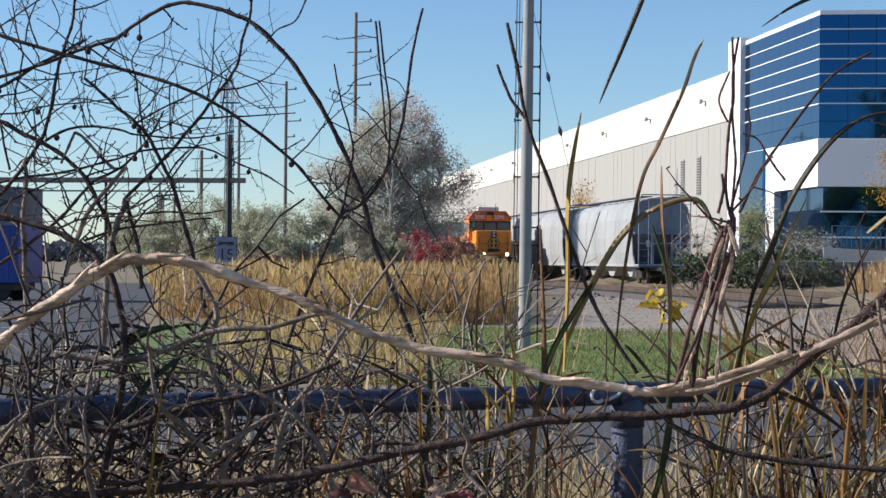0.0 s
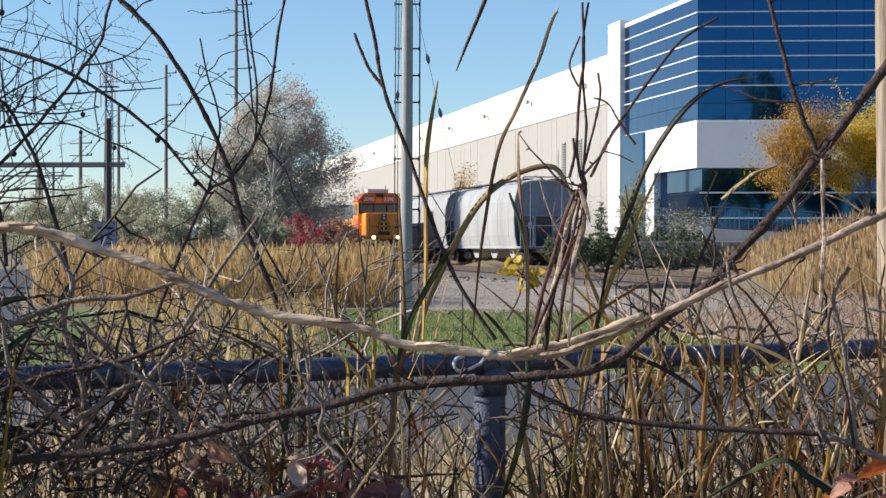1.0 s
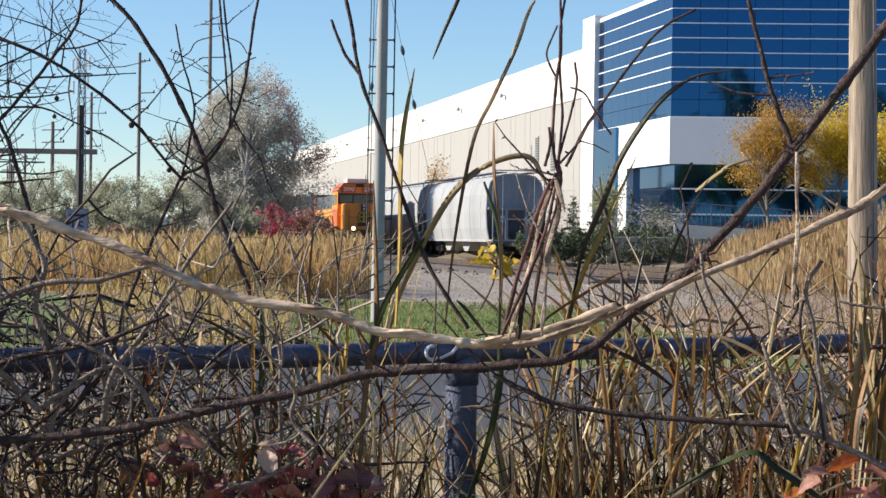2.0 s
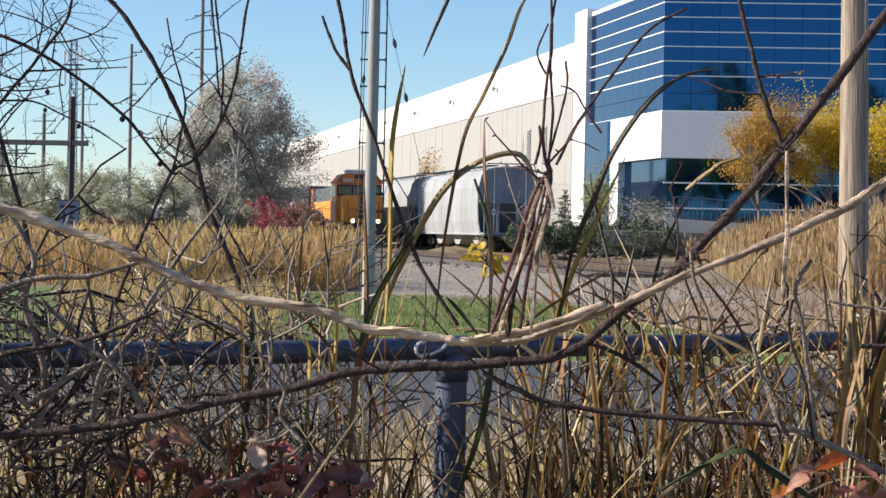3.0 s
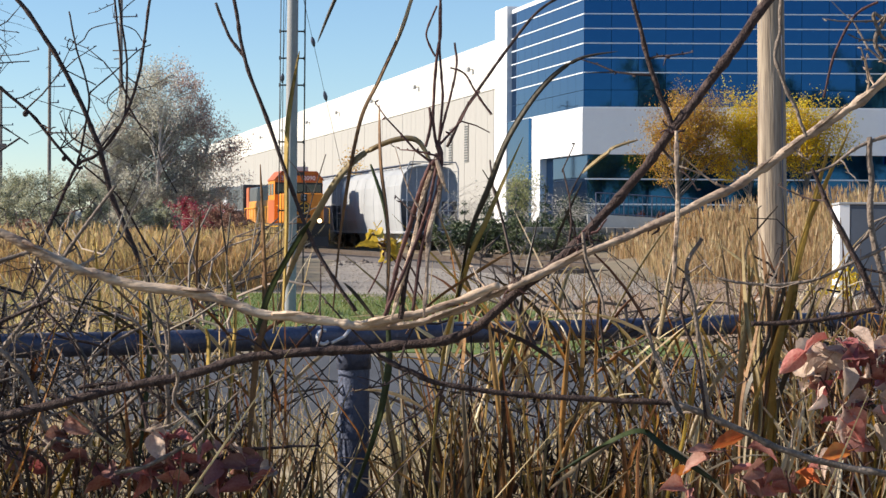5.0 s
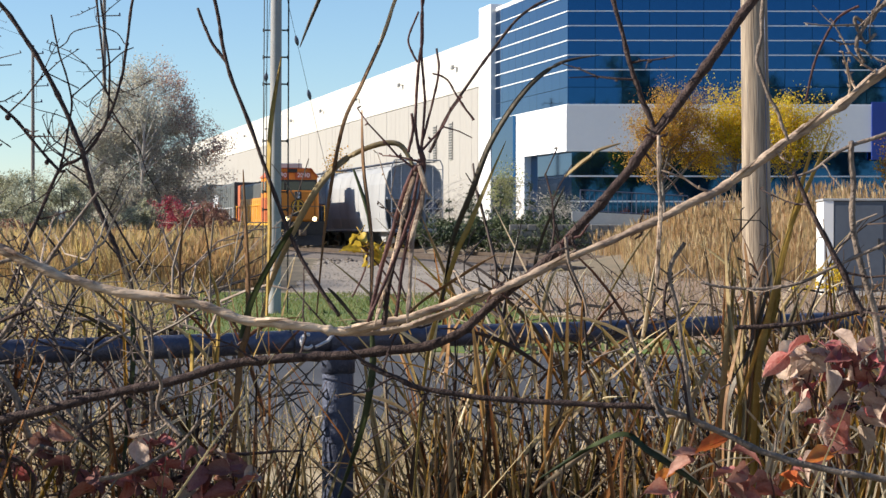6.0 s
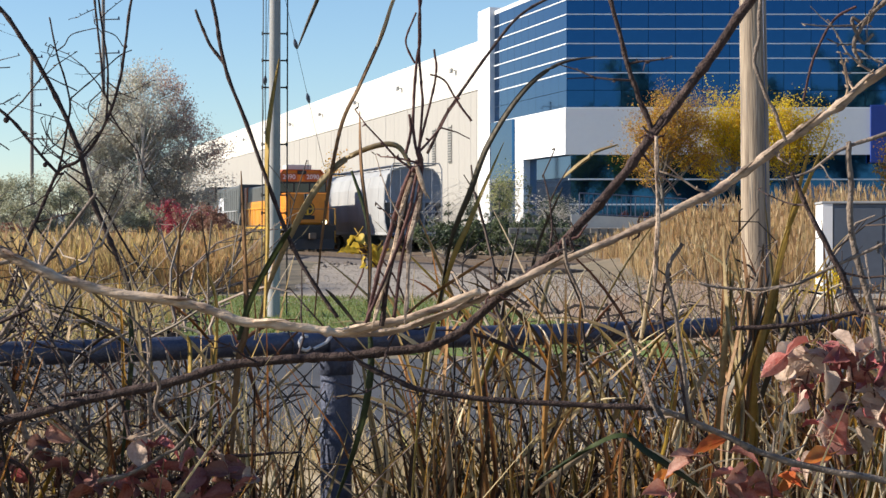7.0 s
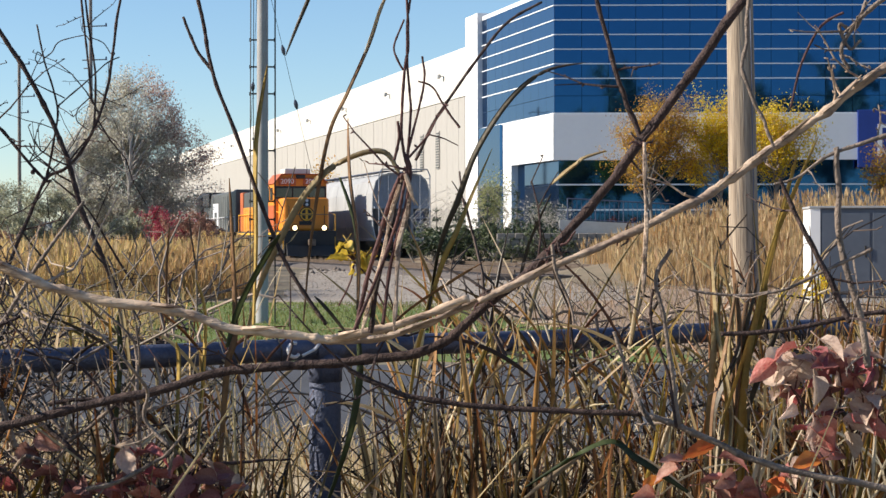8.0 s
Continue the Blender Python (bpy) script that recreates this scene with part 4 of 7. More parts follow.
def tree(name, base, lobes, leaf, leaves, size, label, category, seed, limbs=40, trunk=0.14, stems=1, bark=None, bare=0.0, group="", clear=0.05, blush=None):
    """A tree or bush: stems, limbs that reach into the lobes (centre and radii), twigs, and leaves in clumps round the twigs."""
    rng = np.random.default_rng(seed)
    t = thing(name, pose(*base), label, category, group)
    wood, twig, centres = Shape(), Shape(), []
    top = max(l[2] + l[5] for l in lobes)
    weights = np.array([l[3] * l[4] * l[5] for l in lobes])
    weights = weights / weights.sum()
    roots = [Vector((rng.uniform(-0.25, 0.25) * stems, rng.uniform(-0.2, 0.2) * stems, 0)) for _ in range(stems)]
    for r in roots:
        lean = Vector((r.x * 1.6, r.y * 1.2, top * 0.55))
        wood.tube(bend([r - Vector((0, 0, 0.1)), r + lean * 0.35 + Vector((rng.uniform(-.1, .1), 0, 0)), r + lean], 4), np.linspace(trunk, trunk * 0.45, 9), 8)
    for i in range(limbs):
        l = lobes[rng.choice(len(lobes), p=weights)]
        d = rng.normal(size=3)
        d /= np.linalg.norm(d)
        reach = rng.uniform(0.35, 1.0) ** 0.7
        tip = Vector((l[0] + d[0] * l[3] * reach, l[1] + d[1] * l[4] * reach, max(0.25, l[2] + d[2] * l[5] * reach)))
        r = roots[rng.integers(len(roots))]
        f = min(1.0, max(0.08, (tip.z - 0.35 * (tip.xy - r.xy).length) / (top * 0.55)) * rng.uniform(0.55, 0.95))
        start = r + Vector((r.x * 1.6, r.y * 1.2, top * 0.55)) * f
        mid = start.lerp(tip, 0.5) + Vector((rng.normal() * 0.25, rng.normal() * 0.25, 0.12 * (tip - start).length))
        path = bend([start, mid, tip], 4)
        wood.tube(path, np.linspace(trunk * 0.32, trunk * 0.07, 9), 5)
        for k in range(7):
            p = path[rng.integers(3, 9)]
            out = Vector(rng.normal(size=3)) * 0.5 + (tip - start).normalized() * 0.4 + Vector((0, 0, 0.25))
            e = p + out * rng.uniform(0.5, 1.0) * min(0.14 * top, 0.85)
            twig.tube([p, p.lerp(e, 0.5) + Vector(rng.normal(size=3)) * 0.05, e], [trunk * 0.06, trunk * 0.045, trunk * 0.02], 3, False)
            if rng.uniform() > bare:
                m = max(1, int(leaves / limbs / 7 * rng.uniform(0.4, 1.7)))
                w = rng.uniform(0.15, 1.0, m)[:, None]
                line = np.array(p)[None] * (1 - w) + np.array(e)[None] * w
                centres.append(line + rng.normal(size=(m, 3)) * (0.02 if top > 9 else 0.028) * top)
    part("trunk", wood, bark or M_bark, t, "grey branching trunk")
    tagged(part("twig_spray", twig, bark or M_bark, t, "fine bare twigs"), kind="stuff")
    if centres:
        c = np.concatenate(centres)
        c = c[c[:, 2] > clear + 0.35 * np.sin(c[:, 0] * 2.1)]
        if blush:
            tips = c[:, 0] * 0.9 + c[:, 2] * 0.5 + rng.normal(size=len(c)) * 0.9 > top * 0.55
            v, f = scatter_quads(c[tips], size, rng)
            part("blushed_crown", raw_mesh("blushed_crown", v, f, blush), blush, t, "pinkish-brown leaves at the top")
            c = c[~tips]
        v, f = scatter_quads(c, size, rng)
        part("crown", raw_mesh("crown", v, f, leaf), leaf, t)
    return t


M_barksilver = mat("silver_bark", (0.45, 0.42, 0.38), (0.31, 0.285, 0.255), 6, 0.9, 0.5)
tree("tree", (-20.2, 121, 0), [(1.2, 0, 9.2, 2.7, 2.6, 3.7), (-3.4, 0, 6.0, 2.8, 2.4, 3.2), (3.7, 0, 5.8, 2.6, 2.4, 3.2), (0, 0, 3.8, 5.4, 3.0, 3.2), (2.4, 0, 10.0, 1.6, 1.8, 3.2), (-1.4, 0, 7.8, 2.4, 2.0, 3.0), (0, 0, 2.0, 4.6, 3.0, 1.8)],
     M_leafgrey, 110000, 0.064, "large silvery-leaved tree, half bare in autumn", "tree", 11, 300, 0.15, 6, bark=M_barksilver, blush=M_leafblush)
for k, (x, y, w, h) in enumerate(((-26.6, 112, 2.6, 5.2), (-30.5, 116, 3.0, 5.8), (-35.5, 122, 3.2, 5.2), (-23.2, 109, 3.0, 4.8), (-40.5, 135, 3.6, 5.0), (-17.2, 110, 2.2, 3.0))):
    tree("shrub", (x, y, 0), [(0, 0, h * 0.55, w, 2, h * 0.42), (w * 0.4, 0, h * 0.7, w * 0.5, 1.5, h * 0.3), (-w * 0.5, 0, h * 0.4, w * 0.6, 1.5, h * 0.4)], M_leafolive, 18000, 0.056,
         "olive-green wild shrub behind the tall grass", "shrub", 30 + k, 36, 0.09, 4, group="wild shrubs")
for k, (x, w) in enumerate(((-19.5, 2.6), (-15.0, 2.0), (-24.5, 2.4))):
    tree("scrub", (x, 104 + k, 0), [(0, 0, 0.9, w, 1.2, 0.8)], M_shade, 2600, 0.10, "leafless scrub, shade put into its dark colour", "shrub", 50 + k, 24, 0.05, 4, group="dark scrub")
tree("crimson_bush", (-14.0, 99, 0), [(-0.7, 0, 2.2, 1.3, 1.0, 1.0), (0.8, 0, 1.9, 1.3, 1.0, 0.7)], M_leafred, 6500, 0.05, "crimson-leaved bush beside the track", "shrub", 61, 40, 0.05, 4)
tree("faded_bush", (-12.3, 97, 0), [(0, 0, 1.8, 1.5, 1.0, 1.0), (-1.4, 0, 2.0, 0.9, 0.8, 0.8)], M_leafpink, 7500, 0.05, "faded pinkish-red bush in the grass", "shrub", 62, 30, 0.04, 4)
tree("faded_bush", (-22.5, 97, 0), [(0, 0, 1.2, 1.3, 1.0, 0.8)], M_leafpink, 1500, 0.075, "faded pinkish-red bush in the grass", "shrub", 63, 24, 0.04, 4)
tree("dry_bush", (-9.4, 84, 0), [(0, 0, 0.9, 1.5, 1.0, 0.8)], M_golden, 2600, 0.06, "dry brown bush beside the gravel", "shrub", 64, 30, 0.04, 4)
tree("bare_sapling", (-8.9, 150, 0), [(0, 0, 6.2, 1.1, 0.8, 2.2)], M_leaforange, 700, 0.10, "young tree with few orange leaves", "tree", 65, 26, 0.07, 1)
# before the offices
M_leafochre = blades("ochre_leaves", [(0.55, 0.27, 0.05), (0.72, 0.46, 0.05), (0.42, 0.20, 0.06), (0.80, 0.56, 0.05)], 0.6, 0.45, 0.3)
tree("locust_tree", (9.4, 80, 0.6), [(0, 0, 5.4, 2.0, 1.8, 0.9), (-1.5, 0, 4.0, 0.9, 1.2, 0.45), (1.2, 0, 4.3, 0.8, 1.0, 0.5), (0.4, 0, 6.3, 1.2, 1.0, 0.7)], M_leafochre, 25000, 0.04, "locust tree, thin orange-brown leaves on bare twigs", "tree", 71, 84, 0.10, 1, group="locust trees", bare=0.15, clear=3.1)
tree("locust_tree", (12.0, 81, 0.6), [(0, 0, 5.5, 1.5, 1.6, 0.8), (-1.3, 0, 4.1, 0.9, 1.2, 0.4), (0.2, 0, 4.4, 0.9, 1.0, 0.4), (0.3, 0, 6.4, 1.1, 1.0, 0.6), (1.3, 0, 4.8, 0.8, 1.0, 0.5)], M_leafyellow, 20000, 0.048, "locust tree, bright yellow leaves in open tiers", "tree", 72, 60, 0.07, 1, group="locust trees", bare=0.12, clear=3.3)
tree("locust_tree", (14.6, 80, 0.6), [(0, 0, 5.6, 1.6, 1.6, 0.8), (0.9, 0, 4.7, 1.0, 1.2, 0.5), (-0.9, 0, 4.2, 0.9, 1.2, 0.4)], M_leafyellow, 16000, 0.048, "locust tree, yellow leaves in open tiers", "tree", 73, 52, 0.07, 1, group="locust trees", bare=0.2, clear=3.2)
tree("locust_tree", (19.4, 80, 0.6), [(0, 0, 3.6, 1.1, 1.2, 1.2)], M_leafochre, 3000, 0.06, "small tree, orange leaves", "tree", 74, 36, 0.08, 1, group="locust trees", clear=1.8)


M_leaflime = blades("lime_leaves", [(0.30, 0.36, 0.12), (0.42, 0.46, 0.20), (0.52, 0.52, 0.28), (0.24, 0.28, 0.10)], 0.6, 0.45, 0.3)
tree("young_tree", (3.1, 93.5, 0.4), [(0, 0, 3.5, 0.7, 0.7, 1.2), (-0.3, 0, 2.5, 0.8, 0.7, 0.8)], M_leaflime, 2600, 0.05, "young tree with pale yellow-green leaves at the pier", "tree", 171, 34, 0.05, 1, clear=1.2)
for k, (x, y, h) in enumerate(((0.9, 95.5, 4.2), (2.0, 95.5, 4.6), (-0.2, 95.5, 3.4), (4.3, 91, 3.2), (5.3, 90.6, 3.5), (6.1, 90.2, 2.8))):
    tree("bare_shrub", (x, y, 0.2), [(0, 0, h * 0.6, 0.9, 0.6, h * 0.38)], M_leafgrey, 420, 0.04, "pale leafless shrub before the wall", "shrub", 175 + k, 40, 0.035, 4, bark=M_barksilver, bare=0.3, group="bare shrubs")


def spruce(x, y, z, h, seed):
    rng = np.random.default_rng(seed)
    t = thing("spruce", pose(x, y, z), "young dark-green spruce with open tiers", "tree", "spruces")
    wood, pts = Shape().tube([(0, 0, -0.1), (0, 0, h)], [0.07, 0.015], 6), []
    for k in range(int(h * 14)):
        f = rng.uniform(0.06, 1) ** 0.8
        a, r = rng.uniform(0, 2 * math.pi), (1 - f) * h * 0.27 * rng.uniform(0.6, 1.1) + 0.1
        p, e = Vector((0, 0, f * h)), Vector((math.cos(a) * r, math.sin(a) * r, f * h - 0.15 * r))
        wood.tube([p, e], [0.015, 0.006], 3, False)
        m = int(26 * r + 6)
        w = rng.uniform(0.2, 1, m)[:, None]
        pts.append(np.array(p)[None] * (1 - w) + np.array(e)[None] * w + rng.normal(size=(m, 3)) * (0.07, 0.07, 0.04))
    part("trunk", wood, M_bark, t)
    v, f = scatter_quads(np.concatenate(pts), 0.09, rng, 0.5)
    part("needles", raw_mesh("needles", v, f, M_needle), M_needle, t)


spruce(2.5, 91, 0.3, 3.3, 5)
spruce(1.1, 91, 0.0, 3.6, 6)
spruce(3.9, 90, 0.5, 3.2, 7)
spruce(0.0, 91.5, 0.0, 2.8, 8)
spruce(1.9, 89, 0.0, 2.4, 9)
for k, (x, y, w, h) in enumerate(((1.6, 88.5, 1.5, 2.0), (4.6, 88, 1.3, 2.3), (3.2, 87.8, 1.3, 2.0), (5.4, 92, 1.0, 3.2), (-0.6, 89.5, 1.2, 2.0), (0.5, 88.8, 1.2, 1.8), (2.4, 88.0, 1.2, 1.7))):
    tree("garden_shrub", (x, y, 0.25), [(0, 0, h * 0.5, w, 0.9, h * 0.48)], M_needle if k % 2 else M_shrubgreen, 3600, 0.06, "dark green shrub before the offices", "shrub", 80 + k, 30, 0.05, 3, group="garden shrubs")
for k in range(7):
    tree("hedge_plant", (9.0 + k * 0.75, 93, 1.0), [(0, 0, 0.75, 0.5, 0.5, 0.7)], M_hedge, 420, 0.07, "dark red hedge plant at the glazing", "shrub", 90 + k, 10, 0.03, 2, group="hedge plants")


def blade_field(name, places, heights, width, lean, material, label, category, seed, plume=0.0):
    """Upright blades, each of two quads that taper and bend; plume adds a seed head at the tip."""
    rng = np.random.default_rng(seed)
    n = len(places)
    a = rng.uniform(0, 2 * math.pi, n)
    side = np.stack([np.cos(a), np.sin(a), np.zeros(n)], 1) * (width * rng.uniform(0.6, 1.5, n))[:, None]
    tilt = rng.normal(size=(n, 3)) * lean
    tilt[:, 2] = 0
    up = np.stack([np.zeros(n), np.zeros(n), heights], 1)
    p0, p1, p2 = places, places + up * 0.55 + tilt * heights[:, None] * 0.4, places + up + tilt * heights[:, None] * 1.1
    v = np.stack([p0 - side, p0 + side, p1 - side * 0.8, p1 + side * 0.8, p2 - side * 0.12, p2 + side * 0.12], 1).reshape(-1, 3)
    b = np.arange(n)[:, None] * 6
    f = np.concatenate([b + np.array([[0, 1, 3, 2]]), b + np.array([[2, 3, 5, 4]])], 1).reshape(-1, 4)
    if plume:
        pk = rng.uniform(size=n) < plume
        q = p2[pk]
        k = len(q)
        hd = np.stack([np.zeros(k), np.zeros(k), rng.uniform(0.14, 0.3, k)], 1) + tilt[pk] * 0.25
        sd = side[pk] * 2.4
        v2 = np.stack([q - hd * 0.4, q - sd + hd * 0.1, q + hd, q + sd + hd * 0.1], 1).reshape(-1, 3)
        f = np.concatenate([f, np.arange(4 * k).reshape(-1, 4) + len(v)])
        v = np.concatenate([v, v2])
    ob = new(name, raw_mesh(name, v, f, material))
    return tagged(ob, label, category, "", "stuff")


def spots(n, seed, y0, y1, left, right, clump=0.5):
    """Places on the ground between two slanting edges, gathered in tufts."""
    rng = np.random.default_rng(seed)
    y = rng.uniform(y0 ** 0.5, y1 ** 0.5, n) ** 2
    f = rng.uniform(size=n)
    x = np.array([left(q) for q in y]) * (1 - f) + np.array([right(q) for q in y]) * f
    x, y = x + rng.normal(size=n) * 0.05, y
    if clump:
        keep = np.array([noise.noise(Vector((a * 0.55, b * 0.35, seed))) for a, b in zip(x, y)]) > rng.uniform(-0.5, clump, n)
        x, y = x[keep], y[keep]
    return np.stack([x, y, np.array([height(a, b) for a, b in zip(x, y)])], 1), rng


p, rng = spots(52000, 3, 43, 101, lambda y: -0.285 * y - 0.5, lambda y: -0.088 * y - 0.6 - max(0, y - 85) * 0.05, 0.35)
tuft = np.array([1 + 0.35 * noise.noise(Vector((a * 0.5, b * 0.22, 8))) for a, b, _ in p])
blade_field("tall_grass", p, rng.uniform(0.45, 1.25, len(p)) * tuft, 0.011, 0.24, M_golden, "tall golden autumn grass", "grass", 4, 0.5)
p, rng = spots(14000, 13, 101, 118, lambda y: -0.30 * y, lambda y: -0.13 * y, 0.35)
blade_field("far_grass", p, rng.uniform(0.6, 1.3, len(p)), 0.014, 0.16, M_golden, "tall golden autumn grass", "grass", 14, 0.3)
p, rng = spots(38000, 5, 51, 84, lambda y: 5.8 + 0.02 * (y - 55), lambda y: 30, 0.45)
ramp = np.clip(0.45 + (p[:, 0] - 6.5) * 0.08, 0.35, 1.0)
blade_field("reed_bank", p, rng.uniform(1.2, 2.1, len(p)) * ramp, 0.012, 0.12, M_reedbank, "bank of pale dry reeds with plumes", "reeds", 6, 0.7)
p, rng = spots(26000, 7, 22, 41, lambda y: -0.10 * y - 5.0, lambda y: 3.2 - (y - 21.5) * 0.17, 0)
blade_field("lawn_grass", p, rng.uniform(0.03, 0.10, len(p)), 0.006, 0.4, M_lawnblade, "short green lawn grass", "grass", 8)
p, rng = spots(12000, 9, 21.6, 44, lambda y: -0.26 * y, lambda y: -0.10 * y - 1.2, 0.3)
blade_field("rough_grass", p, rng.uniform(0.06, 0.28, len(p)), 0.006, 0.3, M_golden, "rough yellowing grass at the lane's edge", "grass", 10, 0.2)
p, rng = spots(36000, 15, 7.8, 12.1, lambda y: -0.38 * y - 0.3, lambda y: 0.34 * y + 0.3, 0.7)
blade_field("verge_grass", p, rng.uniform(0.05, 0.24, len(p)), 0.004, 0.45, M_drygrass, "dry straw-coloured grass on the verge", "grass", 16, 0.2)
p, rng = spots(5500, 17, 21.6, 58, lambda y: max(1.2, 3.4 - (y - 21.5) * 0.17), lambda y: 13, 0.0)
blade_field("sparse_weeds", p, rng.uniform(0.06, 0.34, len(p)), 0.007, 0.45, M_deadweed, "sparse dry weeds on the bare earth", "grass", 18)


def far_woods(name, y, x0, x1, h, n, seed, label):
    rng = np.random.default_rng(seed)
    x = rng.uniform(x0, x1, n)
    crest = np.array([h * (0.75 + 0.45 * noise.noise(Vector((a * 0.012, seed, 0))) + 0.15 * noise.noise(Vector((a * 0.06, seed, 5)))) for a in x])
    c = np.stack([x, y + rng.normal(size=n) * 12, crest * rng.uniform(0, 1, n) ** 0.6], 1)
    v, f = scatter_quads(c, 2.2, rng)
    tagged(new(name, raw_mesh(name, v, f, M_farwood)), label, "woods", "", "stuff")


far_woods("far_woods", 800, -420, -90, 11, 6000, 1, "low far woods along the skyline, haze put into their colour")
for k, (x, y, h) in enumerate(((-48, 165, 5), (-56, 190, 5.5), (-37, 128, 3.6), (-66, 210, 6))):
    tree("far_tree", (x, y, 0), [(0, 0, h * 0.6, h * 0.5, h * 0.4, h * 0.38)], M_leafolive, 2600, 0.16, "distant bushy tree by the yard", "tree", 120 + k, 26, 0.12, 2, group="far trees")
tree("yellow_weed", (7.35, 36.5, 0), [(0, 0, 0.45, 0.45, 0.4, 0.4)], M_leafyellow, 900, 0.03, "low yellow-green weed beside the cabinet", "plant", 131, 14, 0.015, 3)
for k, (x, y, h) in enumerate(((4.4, 86.0, 1.7), (5.9, 86.0, 1.5), (3.3, 86.0, 1.2))):
    tree("low_shrub", (x, y, 0.3), [(0, 0, h * 0.55, 0.8, 0.6, h * 0.45)], M_shrubgreen, 1300, 0.05, "low twiggy shrub at the planter wall", "shrub", 133 + k, 22, 0.03, 3, group="low shrubs")
# the trees behind the eye, which the glazing mirrors
for k, (x, y, h, w) in enumerate(((24, -40, 26, 6), (33, -43, 19, 5), (45, -40, 24, 6), (54, -41, 29, 7), (8, -42, 17, 5), (-30, -45, 20, 6), (-46, -48, 22, 7))):
    tree("roadside_tree", (x, y, 0), [(0, 0, h * 0.6, w, w, h * 0.36)], M_leafolive, 5200, 0.42, "dark roadside tree mirrored in the glazing", "tree", 140 + k, 30, 0.3, 1, group="roadside trees")


def stones(name, n, seed, inside, size, material, label):
    """Loose stones, each a small uneven lump."""
    rng = np.random.default_rng(seed)
    x, y = rng.uniform(-7, 12, n * 4), rng.uniform(36, 92, n * 4)
    keep = np.array([inside(a, b) for a, b in zip(x, y)])
    x, y = x[keep][:n], y[keep][:n]
    k = len(x)
    base = np.array([(1, 0, 0), (0, 1, 0), (-1, 0, 0), (0, -1, 0), (0, 0, 0.8), (0, 0, -0.5)], float)
    s = size * rng.uniform(0.3, 1.0, k) ** 2
    v = base[None] * s[:, None, None] * rng.uniform(0.6, 1.3, (k, 6, 3)) + np.stack([x, y, np.array([height(a, b) for a, b in zip(x, y)]) + 0.02], 1)[:, None]
    f = np.array([(0, 1, 4), (1, 2, 4), (2, 3, 4), (3, 0, 4), (1, 0, 5), (2, 1, 5), (3, 2, 5), (0, 3, 5)])
    f = (np.arange(k)[:, None, None] * 6 + f[None]).reshape(-1, 3)
    tagged(new(name, raw_mesh(name, v.reshape(-1, 3), f, material)), label, "stones", "", "stuff")


M_loose = blades("loose_stone", [(0.40, 0.36, 0.31), (0.33, 0.29, 0.25), (0.44, 0.40, 0.35), (0.28, 0.24, 0.20)], 0.9, 0.0, 0.3, 5.0)
stones("loose_gravel", 12000, 41, lambda x, y: -3.6 - (y - 41) * 0.05 < x < 12 - (y - 36) * 0.12, 0.038, M_loose, "loose grey and brown gravel stones")
stones("dark_clods", 350, 42, lambda x, y: 74 < y < 92 and -6 < x < 5, 0.18, M_ballast, "dark lumps of earth beside the track")


# ---- before the eye: branches, reeds and leaves round the fence
M_barkdark = mat("dark_bark", (0.115, 0.077, 0.068), (0.026, 0.017, 0.017), 90, 0.75, 0.6, fine=420, spec=0.2)
M_barkpale = mat("peeled_wood", (0.86, 0.65, 0.46), (0.17, 0.105, 0.075), 48, 0.65, 0.4, fine=190, stretch=(0.25, 1, 0.9))
M_barktan = mat("weathered_branch_wood", (0.54, 0.41, 0.30), (0.15, 0.10, 0.08), 48, 0.7, 0.4, fine=190, stretch=(0.35, 1, 0.9))
M_barkgrey = mat("grey_twig_bark", (0.31, 0.24, 0.19), (0.08, 0.06, 0.05), 25, 0.8, 0.5, fine=240)
M_vine = mat("brown_vine", (0.15, 0.075, 0.066), (0.06, 0.033, 0.033), 25, 0.8, 0.4, fine=240, spec=0.2)
M_bladetan = mat("tan_blade", (0.50, 0.40, 0.22), (0.28, 0.20, 0.10), 9, 0.55, 0.2, fine=120, through_light=0.3)
M_bladedark = mat("dark_blade", (0.10, 0.08, 0.045), (0.04, 0.03, 0.024), 9, 0.5, 0.2, fine=120, through_light=0.2)
M_bladebrown = mat("brown_blade", (0.36, 0.20, 0.085), (0.14, 0.075, 0.04), 9, 0.55, 0.2, fine=120, through_light=0.25)
M_bladegreen = mat("green_blade", (0.075, 0.10, 0.04), (0.04, 0.055, 0.022), 9, 0.45, 0.2, fine=120, through_light=0.3)
M_bladegold = mat("golden_blade", (0.60, 0.42, 0.11), (0.32, 0.22, 0.055), 9, 0.5, 0.2, fine=120, through_light=0.35)
M_reeds = blades("reed_stems", [(0.018, 0.010, 0.006), (0.88, 0.66, 0.34), (0.22, 0.085, 0.03), (0.035, 0.020, 0.012), (0.62, 0.43, 0.15), (0.94, 0.78, 0.50), (0.06, 0.027, 0.014), (0.42, 0.30, 0.05), (0.44, 0.18, 0.045), (0.90, 0.70, 0.38), (0.02, 0.012, 0.008), (0.38, 0.16, 0.045), (0.10, 0.045, 0.02)], 0.38, 0.42, 0.25, 25.0)
# dark brown stems and twigs, deepened to near black for the thicket's shade
M_darkreeds = blades("shade_dark_reed_stems", [(0.018, 0.010, 0.007), (0.10, 0.04, 0.018), (0.03, 0.016, 0.010), (0.05, 0.045, 0.012), (0.14, 0.055, 0.02), (0.02, 0.012, 0.008)], 0.5, 0.2, 0.25, 25.0)
M_darktwigs = blades("shade_dark_twig_bark", [(0.018, 0.012, 0.012), (0.05, 0.034, 0.03), (0.022, 0.015, 0.015), (0.08, 0.055, 0.045), (0.02, 0.014, 0.014)], 0.85, 0.0, 0.25, 40.0)
